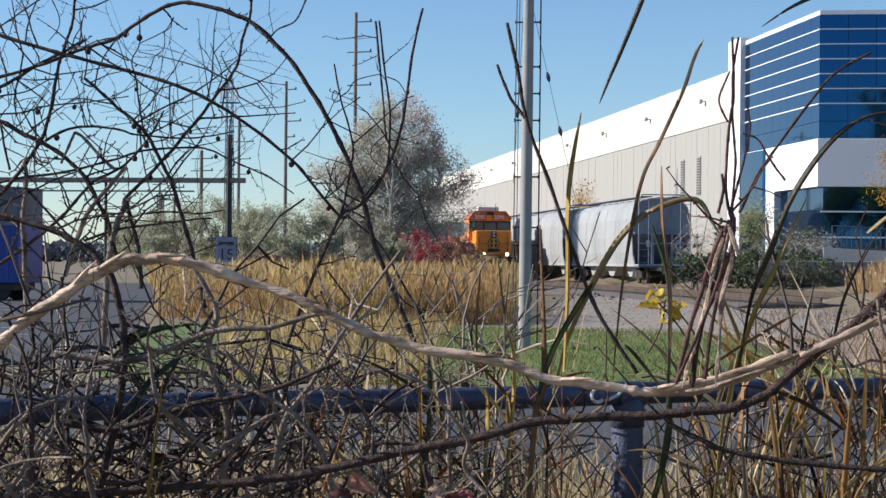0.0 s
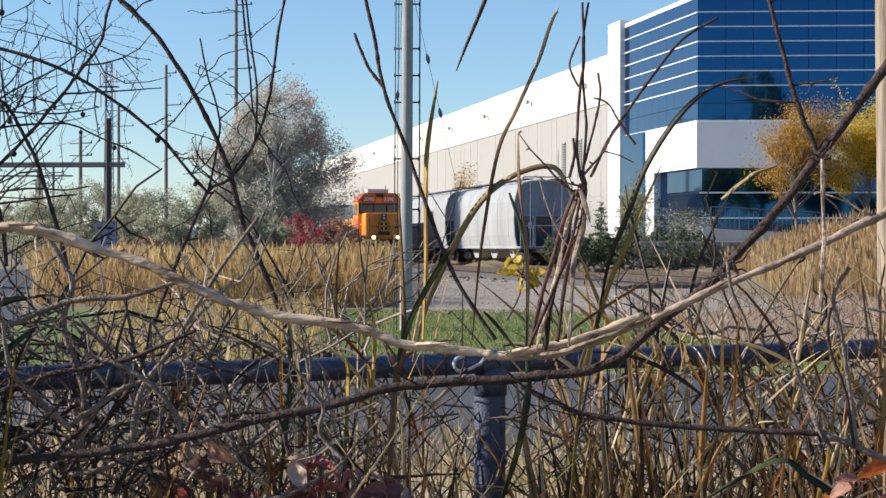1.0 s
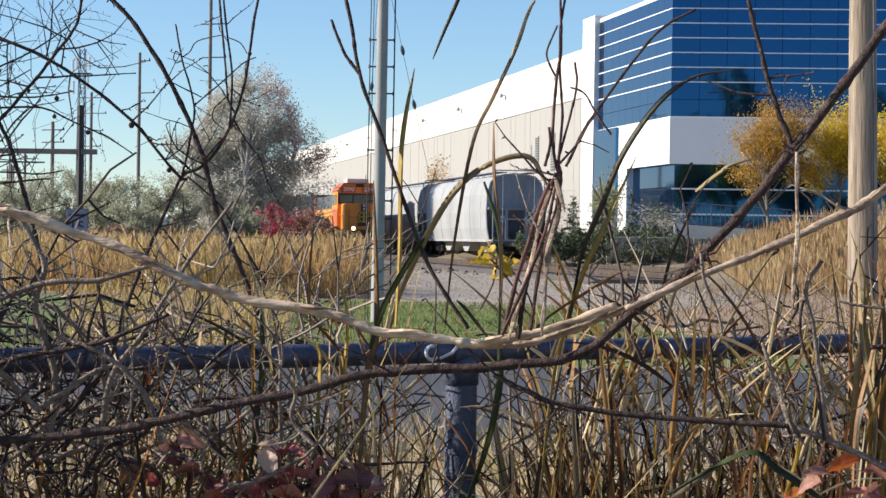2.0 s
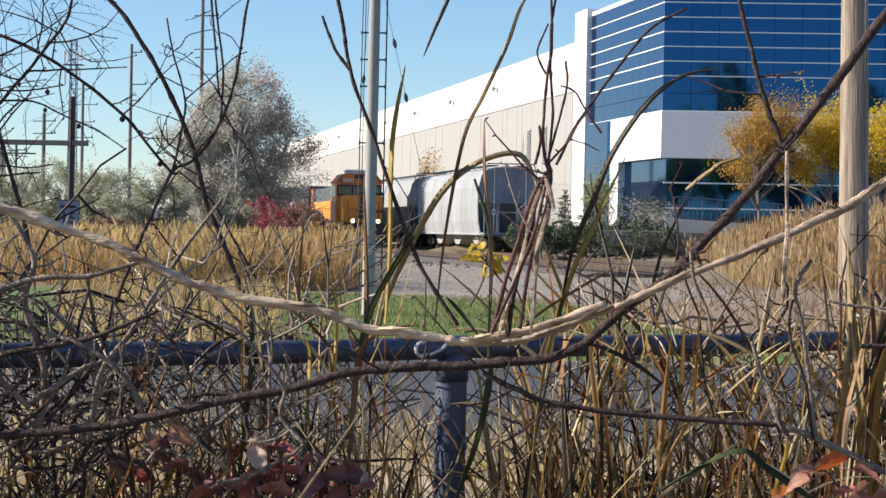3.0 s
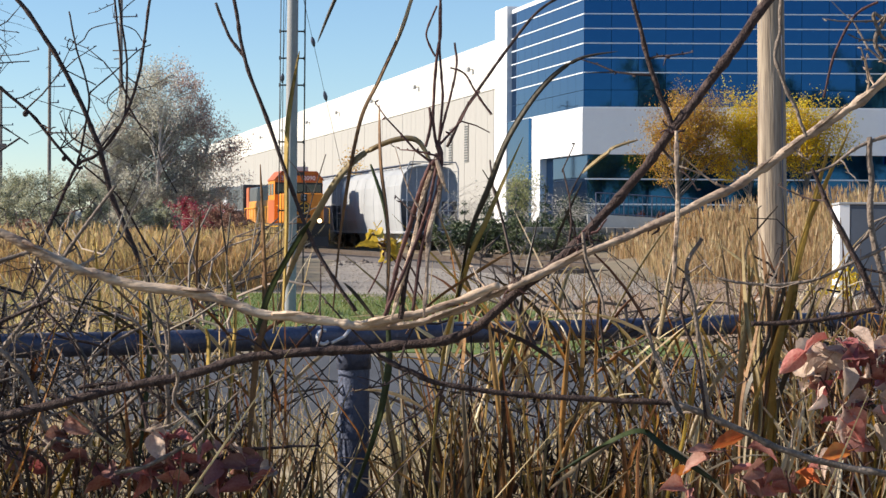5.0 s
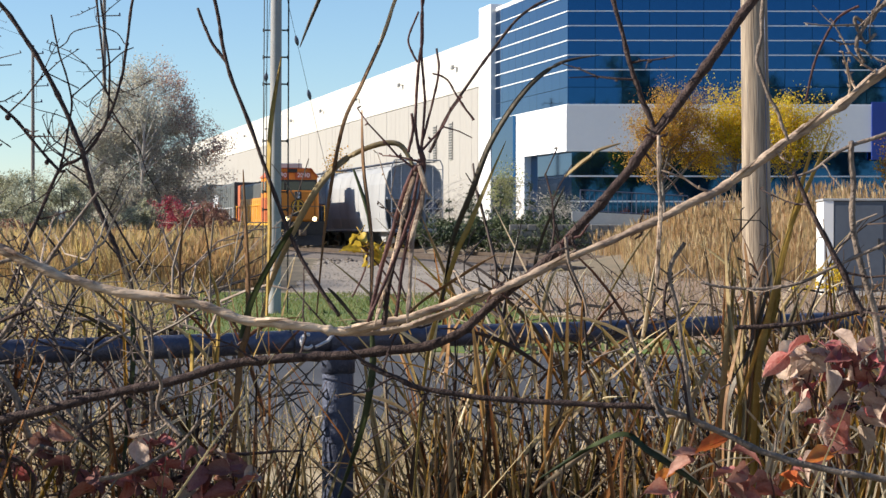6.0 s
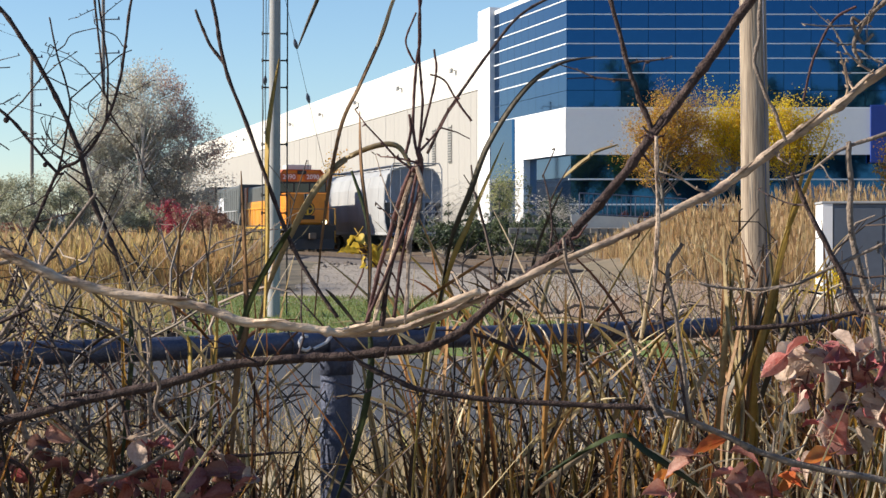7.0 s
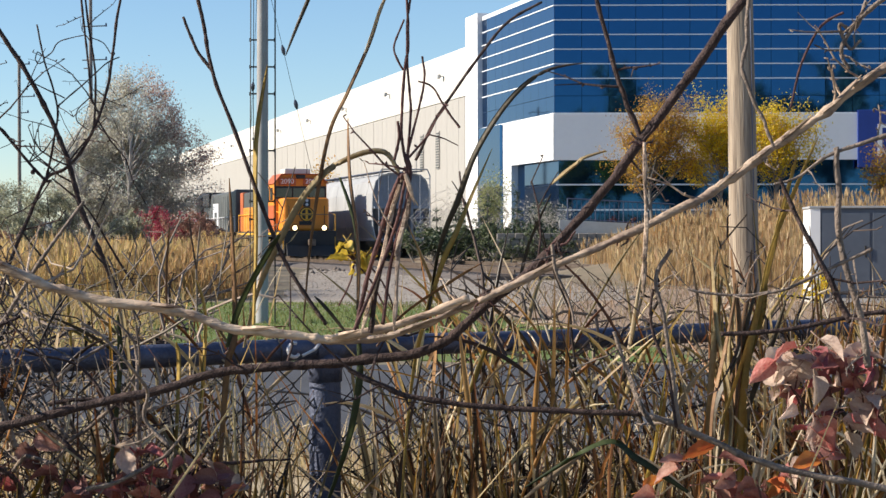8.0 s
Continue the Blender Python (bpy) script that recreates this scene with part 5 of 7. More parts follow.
M_twigs = blades("twig_litter", [(0.02, 0.014, 0.013), (0.06, 0.043, 0.036), (0.22, 0.17, 0.14), (0.02, 0.014, 0.013), (0.52, 0.43, 0.34), (0.025, 0.018, 0.017), (0.34, 0.27, 0.22), (0.02, 0.014, 0.013)], 0.75, 0.0, 0.25, 40.0)
M_leafwine = mat("wine_red_leaf", (0.38, 0.055, 0.05), (0.54, 0.27, 0.22), 30, 0.5, 0.2, fine=260, through_light=0.3, varied="thing", spread=0.35)
M_leafdusk = mat("dark_red_leaf", (0.25, 0.075, 0.065), (0.40, 0.21, 0.17), 30, 0.55, 0.2, fine=260, through_light=0.25, varied="thing", spread=0.35)
M_leafdry = mat("dry_tan_leaf", (0.66, 0.52, 0.42), (0.44, 0.30, 0.23), 30, 0.65, 0.3, fine=260, through_light=0.3, varied="thing", spread=0.2)
M_leafscarlet = mat("scarlet_leaf", (0.55, 0.10, 0.03), (0.50, 0.22, 0.05), 30, 0.5, 0.2, fine=260, through_light=0.35, varied="thing", spread=0.2)
M_straw = mat("pale_straw", (0.72, 0.62, 0.45), (0.55, 0.44, 0.28), 9, 0.5, 0.1, fine=120, through_light=0.3)
M_leafgold = mat("yellow_leaf", (0.66, 0.47, 0.05), (0.50, 0.34, 0.06), 30, 0.55, 0.2, fine=260, through_light=0.4)

BRANCH_WORDS = {"far": ("dead_branch", "dark brown bare branch with buds", "branch"), "fargrey": ("grey_twig", "weathered grey bare stem", "twig"),
                "dark": ("dead_branch", "dark brown bare branch with buds", "branch"), "pale": ("peeled_branch", "pale peeled branch, splintered and knotty", "branch"),
                "grey": ("grey_twig", "thin weathered grey twig", "twig"), "vine": ("dead_vine", "dry reddish-brown twisting vine", "vine")}


def crook(pts, r0, r1, rng, rough=0.35, step=9):
    """A bent line with small kinks, swellings at nodes, and its radii."""
    path = bend(pts, step)
    n = len(path)
    ph = rng.uniform(0, 50)
    out, rad = [], []
    node = 0
    for i, p in enumerate(path):
        r = r0 + (r1 - r0) * i / (n - 1)
        j = Vector((noise.noise(Vector((i * 0.23, ph, 0))), noise.noise(Vector((i * 0.23, ph, 7))), noise.noise(Vector((i * 0.23, ph, 13))))) * r * 0.55
        node = (node + 1) % 7
        swell = 1.0 + (0.22 if node == 0 else 0.0) + rough * 0.4 * noise.noise(Vector((i * 0.9, ph, 21)))
        out.append(p + (j if 0 < i < n - 1 else Vector((0, 0, 0))))
        rad.append(r * swell)
    return out, rad


def twigs_from(path, rad, count, rng, long=1.0):
    """Side shoots with buds, each one shape."""
    made = []
    for _ in range(count):
        i = int(rng.integers(1, len(path) - 1))
        d = (path[i + 1] - path[i - 1]).normalized()
        side = Vector((rng.normal(), rng.normal() * 0.5, rng.normal() + 0.3))
        side = (side - d * side.dot(d)).normalized()
        go = (d * rng.choice([-1, 1]) * 0.5 + side).normalized()
        length = rng.uniform(0.04, 0.16) * long
        pts = [path[i]]
        for k in range(4):
            go = (go + Vector(rng.normal(size=3)) * 0.22 + Vector((0, 0, 0.06))).normalized()
            pts.append(pts[-1] + go * length / 4)
        r = min(rad[i] * 0.55, 0.0016 * max(1.2, long))
        s = Shape().tube(pts, [r, r * 0.9, r * 0.75, r * 0.6, r * 0.45], 5)
        for k in (1, 2, 3, 4):
            q = pts[k] + Vector(rng.normal(size=3)) * 0.001
            e = q + Vector(rng.normal(size=3)).normalized() * 0.007 * max(1.0, long * 0.8)
            s.tube([q, q.lerp(e, 0.5), e], [r * 0.5, r * 0.95, r * 0.2], 4)
        if rng.uniform() < 0.5:
            e = pts[2] + (go + Vector(rng.normal(size=3)) * 0.9).normalized() * length * 0.45
            s.tube([pts[2], pts[2].lerp(e, 0.5) + Vector(rng.normal(size=3)) * 0.003, e], [r * 0.7, r * 0.55, r * 0.4], 4)
        made.append(s)
    return made


STEM_RNG = np.random.default_rng(77)


NEARER, EYE_AT = 0.82, Vector((0.0, 0.0, 1.42))     # the big branches lie on the eye's side of the rail


def branch(pts, r0, r1, material, spurs, kind):
    name, label, category = BRANCH_WORDS[kind]
    if 3.09 < pts[0][1] < 3.4:
        pts = [EYE_AT + (Vector(p) - EYE_AT) * NEARER for p in pts]
        r0, r1 = r0 * NEARER, r1 * NEARER
    if kind == "far":
        r0, r1 = r0 * 0.8, r1 * 0.8
    path, rad = crook(pts, r0, r1, STEM_RNG, 1.0 if kind == "pale" else 0.4)
    t = thing(name, pose(0, 0, 0), label, category, name + " tangle")
    part("stem", Shape().tube(path, rad, 8), material, t, "", None, True)
    count = int(spurs * 1.7) if kind == "far" else spurs // 2 if kind == "vine" else spurs
    for s in twigs_from(path, rad, count, STEM_RNG, {"dark": 1.1, "far": 1.8, "fargrey": 1.5}.get(kind, 0.8)):
        part("twig", s, material, t)
    if kind == "far" and len(path) > 45:
        for i in STEM_RNG.integers(5, len(path) - 5, 2):
            q, size = path[i] + Vector((0, -0.006, -0.012)), STEM_RNG.uniform(0.006, 0.0095)
            part("dried_berry", Shape().tube([q + Vector((0, 0, dz * size)) for dz in (-1, -0.7, 0, 0.7, 1, 1.6)], [size * f for f in (0.2, 0.72, 1.0, 0.72, 0.2, 0.12)], 8), material, t, "", None, True)
    if kind == "pale":
        for _ in range(12):
            i = int(STEM_RNG.integers(2, len(path) - 2))
            d = (path[i + 1] - path[i]).normalized()
            q = path[i] + Vector((0, -rad[i] * 0.8, rad[i] * 0.5))
            part("splinter", Shape().tube([q, q + d * 0.02 + Vector((0, -0.004, 0.002)), q + d * 0.045 + Vector((0, -0.006, 0.004))], [0.0032, 0.0035, 0.0006], 5), material, t)


def blade(pts, width, material, kind):
    """A dry reed leaf: tapering, folded along its midrib, a little twisted."""
    path = bend(pts, 7)
    n = len(path)
    widths = [width * min(1.0, 0.45 + 2.2 * i / n) * (1.0 if i < n * 0.55 else max(0.06, 1 - ((i - n * 0.55) / (n * 0.45)) ** 1.6)) for i in range(n)]
    s = Shape()
    rows, turn = [], STEM_RNG.uniform(-0.6, 0.6)
    for i, p in enumerate(path):
        d = (path[min(i + 1, n - 1)] - path[max(i - 1, 0)]).normalized()
        w = Vector((1, 0, 0)) if abs(d.z) > 0.5 else Vector((0, 0.25, 1))
        w = (w - d * w.dot(d)).normalized()
        a = turn + 0.7 * math.sin(i * 0.12 + turn * 5)
        w = (w * math.cos(a) + d.cross(w) * math.sin(a))
        lift = d.cross(w) * widths[i] * 0.42
        rows += [p - w * widths[i] / 2, p + lift, p + w * widths[i] / 2, p + lift + d.cross(w) * 0.0009]
    f = []
    for r in range(n - 1):
        for k, q in ((0, 1), (1, 2), (2, 3), (3, 0)):
            f.append((4 * r + k, 4 * r + q, 4 * r + 4 + q, 4 * r + 4 + k))
    s.add(rows, f)
    single("reed_blade", s, material, {"arched": "long dry reed leaf bent over in an arch", "upright": "upright narrow reed leaf beside the fence"}[kind], "reed", "reed leaves", smooth=True)


branch([(0.660, 3.30, 1.998), (0.601, 3.30, 1.918), (0.531, 3.30, 1.823), (0.452, 3.30, 1.713), (0.362, 3.30, 1.594), (0.293, 3.30, 1.499), (0.203, 3.30, 1.399), (0.083, 3.30, 1.298), (0.003, 3.30, 1.233), (-0.097, 3.30, 1.208), (-0.237, 3.30, 1.196), (-0.367, 3.30, 1.187), (-0.497, 3.30, 1.152), (-0.647, 3.30, 1.119), (-0.798, 3.30, 1.081), (-0.948, 3.30, 1.061), (-1.199, 3.30, 1.035), (-1.400, 3.30, 1.025)], 0.0086, 0.0076, M_barkdark, 6, "dark")
branch([(-1.44, 3.20, 1.22), (-1.32, 3.20, 1.328), (-1.20, 3.20, 1.418), (-1.13, 3.20, 1.452), (-1.080, 3.20, 1.465), (-1.019, 3.20, 1.467), (-0.958, 3.20, 1.450), (-0.806, 3.20, 1.401), (-0.686, 3.20, 1.348), (-0.596, 3.20, 1.320), (-0.458, 3.20, 1.297), (-0.359, 3.20, 1.269), (-0.233, 3.20, 1.251), (-0.165, 3.20, 1.252), (-0.069, 3.20, 1.273), (0.055, 3.20, 1.317)], 0.0106, 0.0068, M_barkpale, 5, "pale")
branch([(0.072, 3.24, 1.310), (0.199, 3.24, 1.369), (0.327, 3.24, 1.424), (0.444, 3.24, 1.483), (0.532, 3.24, 1.537), (0.591, 3.24, 1.581), (0.669, 3.24, 1.635), (0.755, 3.24, 1.699), (0.865, 3.24, 1.763)], 0.0066, 0.0082, M_barktan, 5, "pale")
branch([(-0.196, 3.28, 1.239), (-0.116, 3.28, 1.241), (-0.037, 3.28, 1.263), (0.053, 3.28, 1.301), (0.132, 3.28, 1.337)], 0.0052, 0.0060, M_barktan, 0, "pale")
branch([(-0.155, 3.26, 1.191), (-0.105, 3.26, 1.166), (-0.036, 3.26, 1.141), (0.102, 3.26, 1.124), (0.230, 3.26, 1.117), (0.359, 3.26, 1.112)], 0.0045, 0.0052, M_barkdark, 5, "dark")
branch([(0.352, 3.26, 1.113), (0.390, 3.26, 1.103), (0.429, 3.26, 1.088), (0.527, 3.26, 1.043), (0.626, 3.26, 1.009), (0.763, 3.26, 0.985), (0.893, 3.26, 0.945)], 0.0052, 0.0062, M_barkgrey, 4, "grey")
branch([(0.362, 3.30, 1.594), (0.337, 3.30, 1.658), (0.317, 3.30, 1.718), (0.287, 3.30, 1.828), (0.272, 3.30, 1.888)], 0.0050, 0.0034, M_barkdark, 3, "dark")
branch([(0.356, 3.20, 1.584), (0.359, 3.20, 1.448), (0.354, 3.20, 1.351)], 0.0027, 0.0024, M_barktan, 0, "pale")
branch([(0.304, 3.20, 1.259), (0.338, 3.20, 1.157), (0.357, 3.20, 1.116)], 0.0030, 0.0042, M_barkgrey, 1, "pale")
branch([(0.416, 3.20, 1.099), (0.391, 3.20, 1.273), (0.376, 3.20, 1.351), (0.402, 3.20, 1.400)], 0.0040, 0.0035, M_barkgrey, 1, "grey")
branch([(-2.304, 5.00, 1.878), (-2.109, 5.00, 1.941), (-1.928, 5.00, 1.989), (-1.764, 5.00, 2.046), (-1.691, 5.00, 2.068), (-1.629, 5.00, 2.111), (-1.546, 5.00, 2.156), (-1.468, 5.00, 2.166), (-1.357, 5.00, 2.136), (-1.276, 5.00, 2.092), (-1.181, 5.00, 1.991), (-1.094, 5.00, 1.860), (-1.022, 5.00, 1.721), (-0.983, 5.00, 1.614), (-0.943, 5.00, 1.476), (-0.887, 5.00, 1.353), (-0.833, 5.00, 1.210)], 0.0054, 0.0090, M_barkdark, 7, "far")
branch([(-2.118, 5.00, 2.113), (-1.928, 5.00, 2.051), (-1.770, 5.00, 2.010), (-1.550, 5.00, 1.951), (-1.409, 5.00, 1.892), (-1.291, 5.00, 1.817), (-1.173, 5.00, 1.720), (-1.062, 5.00, 1.591), (-1.031, 5.00, 1.577)], 0.0067, 0.0048, M_barkdark, 9, "far")
branch([(-0.826, 5.00, 2.145), (-0.848, 5.00, 2.053), (-0.868, 5.00, 1.915), (-0.881, 5.00, 1.824), (-0.918, 5.00, 1.716), (-0.985, 5.00, 1.616), (-1.046, 5.00, 1.584), (-1.091, 5.00, 1.484), (-1.132, 5.00, 1.391), (-1.194, 5.00, 1.221)], 0.0042, 0.0064, M_barkdark, 5, "far")
branch([(-0.956, 5.00, 2.112), (-0.943, 5.00, 1.991), (-0.932, 5.00, 1.884), (-0.924, 5.00, 1.800), (-0.903, 5.00, 1.755)], 0.0038, 0.0029, M_barkdark, 2, "far")
branch([(-0.946, 5.00, 2.113), (-0.927, 5.00, 1.960), (-0.913, 5.00, 1.854), (-0.918, 5.00, 1.716)], 0.0032, 0.0038, M_barkdark, 2, "far")
branch([(-1.070, 5.00, 1.996), (-1.049, 5.00, 1.897), (-1.016, 5.00, 1.776), (-1.025, 5.00, 1.684), (-1.046, 5.00, 1.584)], 0.0026, 0.0042, M_barkdark, 3, "far")
branch([(-1.016, 5.00, 1.776), (-0.943, 5.00, 1.838), (-0.883, 5.00, 1.892), (-0.849, 5.00, 1.908)], 0.0026, 0.0019, M_barkdark, 2, "far")
branch([(-1.053, 5.00, 1.905), (-1.030, 5.00, 1.921), (-1.007, 5.00, 1.951), (-0.938, 5.00, 1.968)], 0.0022, 0.0016, M_barkdark, 0, "far")
branch([(-1.049, 5.00, 1.900), (-1.065, 5.00, 1.891), (-1.074, 5.00, 1.903), (-1.068, 5.00, 1.922), (-1.056, 5.00, 1.913)], 0.0016, 0.0019, M_barkdark, 0, "far")
branch([(-0.920, 5.00, 1.808), (-0.960, 5.00, 1.769), (-0.963, 5.00, 1.738), (-0.933, 5.00, 1.713)], 0.0022, 0.0016, M_barkdark, 0, "far")
branch([(-0.923, 5.00, 1.960), (-0.892, 5.00, 1.946), (-0.873, 5.00, 1.918)], 0.0019, 0.0016, M_barkdark, 0, "far")
branch([(-1.031, 5.00, 1.584), (-0.937, 5.00, 1.502), (-0.873, 5.00, 1.396), (-0.809, 5.00, 1.291)], 0.0029, 0.0042, M_barkdark, 3, "far")
branch([(-1.098, 5.00, 1.851), (-1.067, 5.00, 1.833), (-0.996, 5.00, 1.799)], 0.0019, 0.0022, M_barkdark, 1, "far")
branch([(-1.003, 2.80, 1.100), (-0.969, 2.80, 1.257), (-0.970, 2.80, 1.379), (-1.007, 2.80, 1.457), (-1.079, 2.80, 1.500), (-1.206, 2.80, 1.535)], 0.0070, 0.0040, M_barkdark, 8, "dark")
branch([(-0.821, 2.85, 1.098), (-0.813, 2.85, 1.203), (-0.845, 2.85, 1.308), (-0.832, 2.85, 1.379), (-0.878, 2.85, 1.458)], 0.0065, 0.0040, M_barkgrey, 9, "grey")
branch([(-1.077, 2.80, 1.308), (-0.951, 2.80, 1.301), (-0.827, 2.80, 1.346), (-0.730, 2.80, 1.355), (-0.643, 2.80, 1.382)], 0.0060, 0.0030, M_barkgrey, 9, "grey")
branch([(-1.058, 2.75, 1.208), (-0.952, 2.75, 1.201), (-0.847, 2.75, 1.236), (-0.718, 2.75, 1.264), (-0.615, 2.75, 1.307)], 0.0060, 0.0026, M_barkdark, 9, "dark")
branch([(-0.728, 2.80, 1.105), (-0.711, 2.80, 1.209), (-0.668, 2.80, 1.270), (-0.599, 2.80, 1.382), (-0.530, 2.80, 1.477)], 0.0050, 0.0022, M_barkgrey, 7, "grey")
branch([(-0.622, 2.75, 1.113), (-0.657, 2.75, 1.197), (-0.717, 2.75, 1.247), (-0.787, 2.75, 1.271)], 0.0050, 0.0030, M_barkgrey, 7, "grey")
branch([(-1.655, 5.00, 1.624), (-1.573, 5.00, 1.705), (-1.501, 5.00, 1.785), (-1.447, 5.00, 1.847), (-1.411, 5.00, 1.895), (-1.371, 5.00, 1.948), (-1.339, 5.00, 1.997), (-1.327, 5.00, 2.067), (-1.309, 5.00, 2.120), (-1.301, 5.00, 2.173), (-1.297, 5.00, 2.243)], 0.0066, 0.0045, M_barkdark, 7, "far")
branch([(-1.655, 5.00, 1.629), (-1.659, 5.00, 1.598), (-1.677, 5.00, 1.553), (-1.694, 5.00, 1.487), (-1.707, 5.00, 1.375), (-1.714, 5.00, 1.197)], 0.0078, 0.0099, M_barkgrey, 5, "fargrey")
branch([(-1.653, 5.00, 1.626), (-1.636, 5.00, 1.562), (-1.616, 5.00, 1.488), (-1.606, 5.00, 1.376)], 0.0063, 0.0075, M_barkdark, 3, "far")
branch([(-1.776, 5.00, 1.959), (-1.741, 5.00, 1.932), (-1.685, 5.00, 1.882), (-1.629, 5.00, 1.838), (-1.592, 5.00, 1.798), (-1.555, 5.00, 1.731), (-1.527, 5.00, 1.678), (-1.499, 5.00, 1.598), (-1.466, 5.00, 1.489), (-1.423, 5.00, 1.325)], 0.0051, 0.0078, M_barkdark, 6, "far")
branch([(-1.547, 5.00, 1.869), (-1.583, 5.00, 1.802), (-1.619, 5.00, 1.758), (-1.665, 5.00, 1.713), (-1.738, 5.00, 1.677), (-1.784, 5.00, 1.633), (-1.829, 5.00, 1.583), (-1.894, 5.00, 1.525), (-1.996, 5.00, 1.452), (-2.126, 5.00, 1.370)], 0.0033, 0.0075, M_barkdark, 8, "far")
branch([(-2.265, 5.00, 1.938), (-2.094, 5.00, 1.874), (-2.019, 5.00, 1.838), (-1.943, 5.00, 1.802), (-1.887, 5.00, 1.775), (-1.831, 5.00, 1.740), (-1.766, 5.00, 1.677), (-1.728, 5.00, 1.606), (-1.700, 5.00, 1.553), (-1.680, 5.00, 1.464)], 0.0087, 0.0063, M_barkdark, 6, "far")
branch([(-1.795, 5.00, 2.258), (-1.806, 5.00, 2.178), (-1.812, 5.00, 2.115), (-1.835, 5.00, 2.044), (-1.852, 5.00, 1.990), (-1.870, 5.00, 1.883), (-1.892, 5.00, 1.802), (-1.924, 5.00, 1.749), (-1.970, 5.00, 1.686), (-2.053, 5.00, 1.604), (-2.203, 5.00, 1.495)], 0.0045, 0.0078, M_barkdark, 8, "far")
branch([(-2.264, 5.00, 1.829), (-2.094, 5.00, 1.906), (-2.020, 5.00, 1.937), (-1.964, 5.00, 1.964), (-1.899, 5.00, 2.004), (-1.834, 5.00, 2.035), (-1.777, 5.00, 2.066)], 0.0072, 0.0045, M_barkdark, 7, "far")
branch([(-2.207, 5.00, 1.852), (-2.075, 5.00, 1.858), (-1.963, 5.00, 1.863), (-1.879, 5.00, 1.883), (-1.777, 5.00, 1.892), (-1.648, 5.00, 1.909)], 0.0039, 0.0018, M_barkdark, 7, "far")
branch([(-2.204, 5.00, 1.622), (-2.073, 5.00, 1.654), (-1.961, 5.00, 1.681), (-1.831, 5.00, 1.699), (-1.692, 5.00, 1.731), (-1.601, 5.00, 1.758), (-1.464, 5.00, 1.767), (-1.409, 5.00, 1.758), (-1.355, 5.00, 1.732), (-1.282, 5.00, 1.701), (-1.237, 5.00, 1.679), (-1.178, 5.00, 1.640)], 0.0054, 0.0019, M_barkdark, 9, "far")
branch([(-1.887, 5.00, 1.784), (-1.814, 5.00, 1.820), (-1.749, 5.00, 1.825), (-1.675, 5.00, 1.816), (-1.620, 5.00, 1.802), (-1.501, 5.00, 1.793), (-1.419, 5.00, 1.798), (-1.347, 5.00, 1.811)], 0.0051, 0.0021, M_barkdark, 7, "far")
branch([(-1.840, 5.00, 1.722), (-1.809, 5.00, 1.793), (-1.795, 5.00, 1.807), (-1.767, 5.00, 1.784), (-1.720, 5.00, 1.735), (-1.683, 5.00, 1.704)], 0.0039, 0.0045, M_barkgrey, 2, "fargrey")
branch([(-1.654, 5.00, 1.562), (-1.617, 5.00, 1.580), (-1.535, 5.00, 1.589), (-1.444, 5.00, 1.585), (-1.372, 5.00, 1.595)], 0.0045, 0.0021, M_barkdark, 5, "far")
branch([(-1.773, 5.00, 1.508), (-1.672, 5.00, 1.540), (-1.571, 5.00, 1.554), (-1.462, 5.00, 1.568), (-1.408, 5.00, 1.572)], 0.0051, 0.0024, M_barkdark, 4, "far")
branch([(-1.447, 5.00, 1.847), (-1.374, 5.00, 1.851), (-1.284, 5.00, 1.855), (-1.176, 5.00, 1.862)], 0.0039, 0.0018, M_barkdark, 5, "far")
branch([(-1.601, 5.00, 1.793), (-1.621, 5.00, 1.909), (-1.626, 5.00, 1.953), (-1.640, 5.00, 2.007), (-1.618, 5.00, 2.056), (-1.621, 5.00, 2.131)], 0.0033, 0.0018, M_barkdark, 4, "far")
branch([(-1.618, 5.00, 2.056), (-1.568, 5.00, 2.078), (-1.531, 5.00, 2.100), (-1.530, 5.00, 2.131)], 0.0019, 0.0015, M_barkdark, 1, "far")
branch([(-1.589, 5.00, 1.976), (-1.576, 5.00, 2.016), (-1.549, 5.00, 2.042), (-1.548, 5.00, 2.091)], 0.0019, 0.0015, M_barkdark, 1, "far")
branch([(-1.742, 5.00, 2.066), (-1.696, 5.00, 2.030), (-1.649, 5.00, 2.007)], 0.0023, 0.0018, M_barkdark, 1, "far")
branch([(-1.629, 5.00, 1.833), (-1.556, 5.00, 1.873), (-1.466, 5.00, 1.917), (-1.375, 5.00, 1.979), (-1.313, 5.00, 2.036)], 0.0039, 0.0018, M_barkdark, 7, "far")
branch([(-1.592, 5.00, 1.802), (-1.529, 5.00, 1.833), (-1.465, 5.00, 1.869)], 0.0030, 0.0018, M_barkdark, 4, "far")
branch([(-1.402, 5.00, 1.913), (-1.384, 5.00, 1.970), (-1.417, 5.00, 2.054)], 0.0024, 0.0015, M_barkdark, 3, "far")
branch([(-1.933, 5.00, 1.283), (-1.945, 5.00, 1.485), (-1.950, 5.00, 1.560), (-1.942, 5.00, 1.668), (-1.947, 5.00, 1.731)], 0.0087, 0.0060, M_barkgrey, 2, "fargrey")
branch([(-1.947, 5.00, 1.659), (-1.895, 5.00, 1.605), (-1.820, 5.00, 1.525), (-1.754, 5.00, 1.463)], 0.0045, 0.0045, M_barkdark, 2, "far")
branch([(-1.828, 5.00, 1.409), (-1.801, 5.00, 1.486), (-1.765, 5.00, 1.579), (-1.710, 5.00, 1.651), (-1.655, 5.00, 1.713)], 0.0083, 0.0051, M_barkgrey, 3, "fargrey")
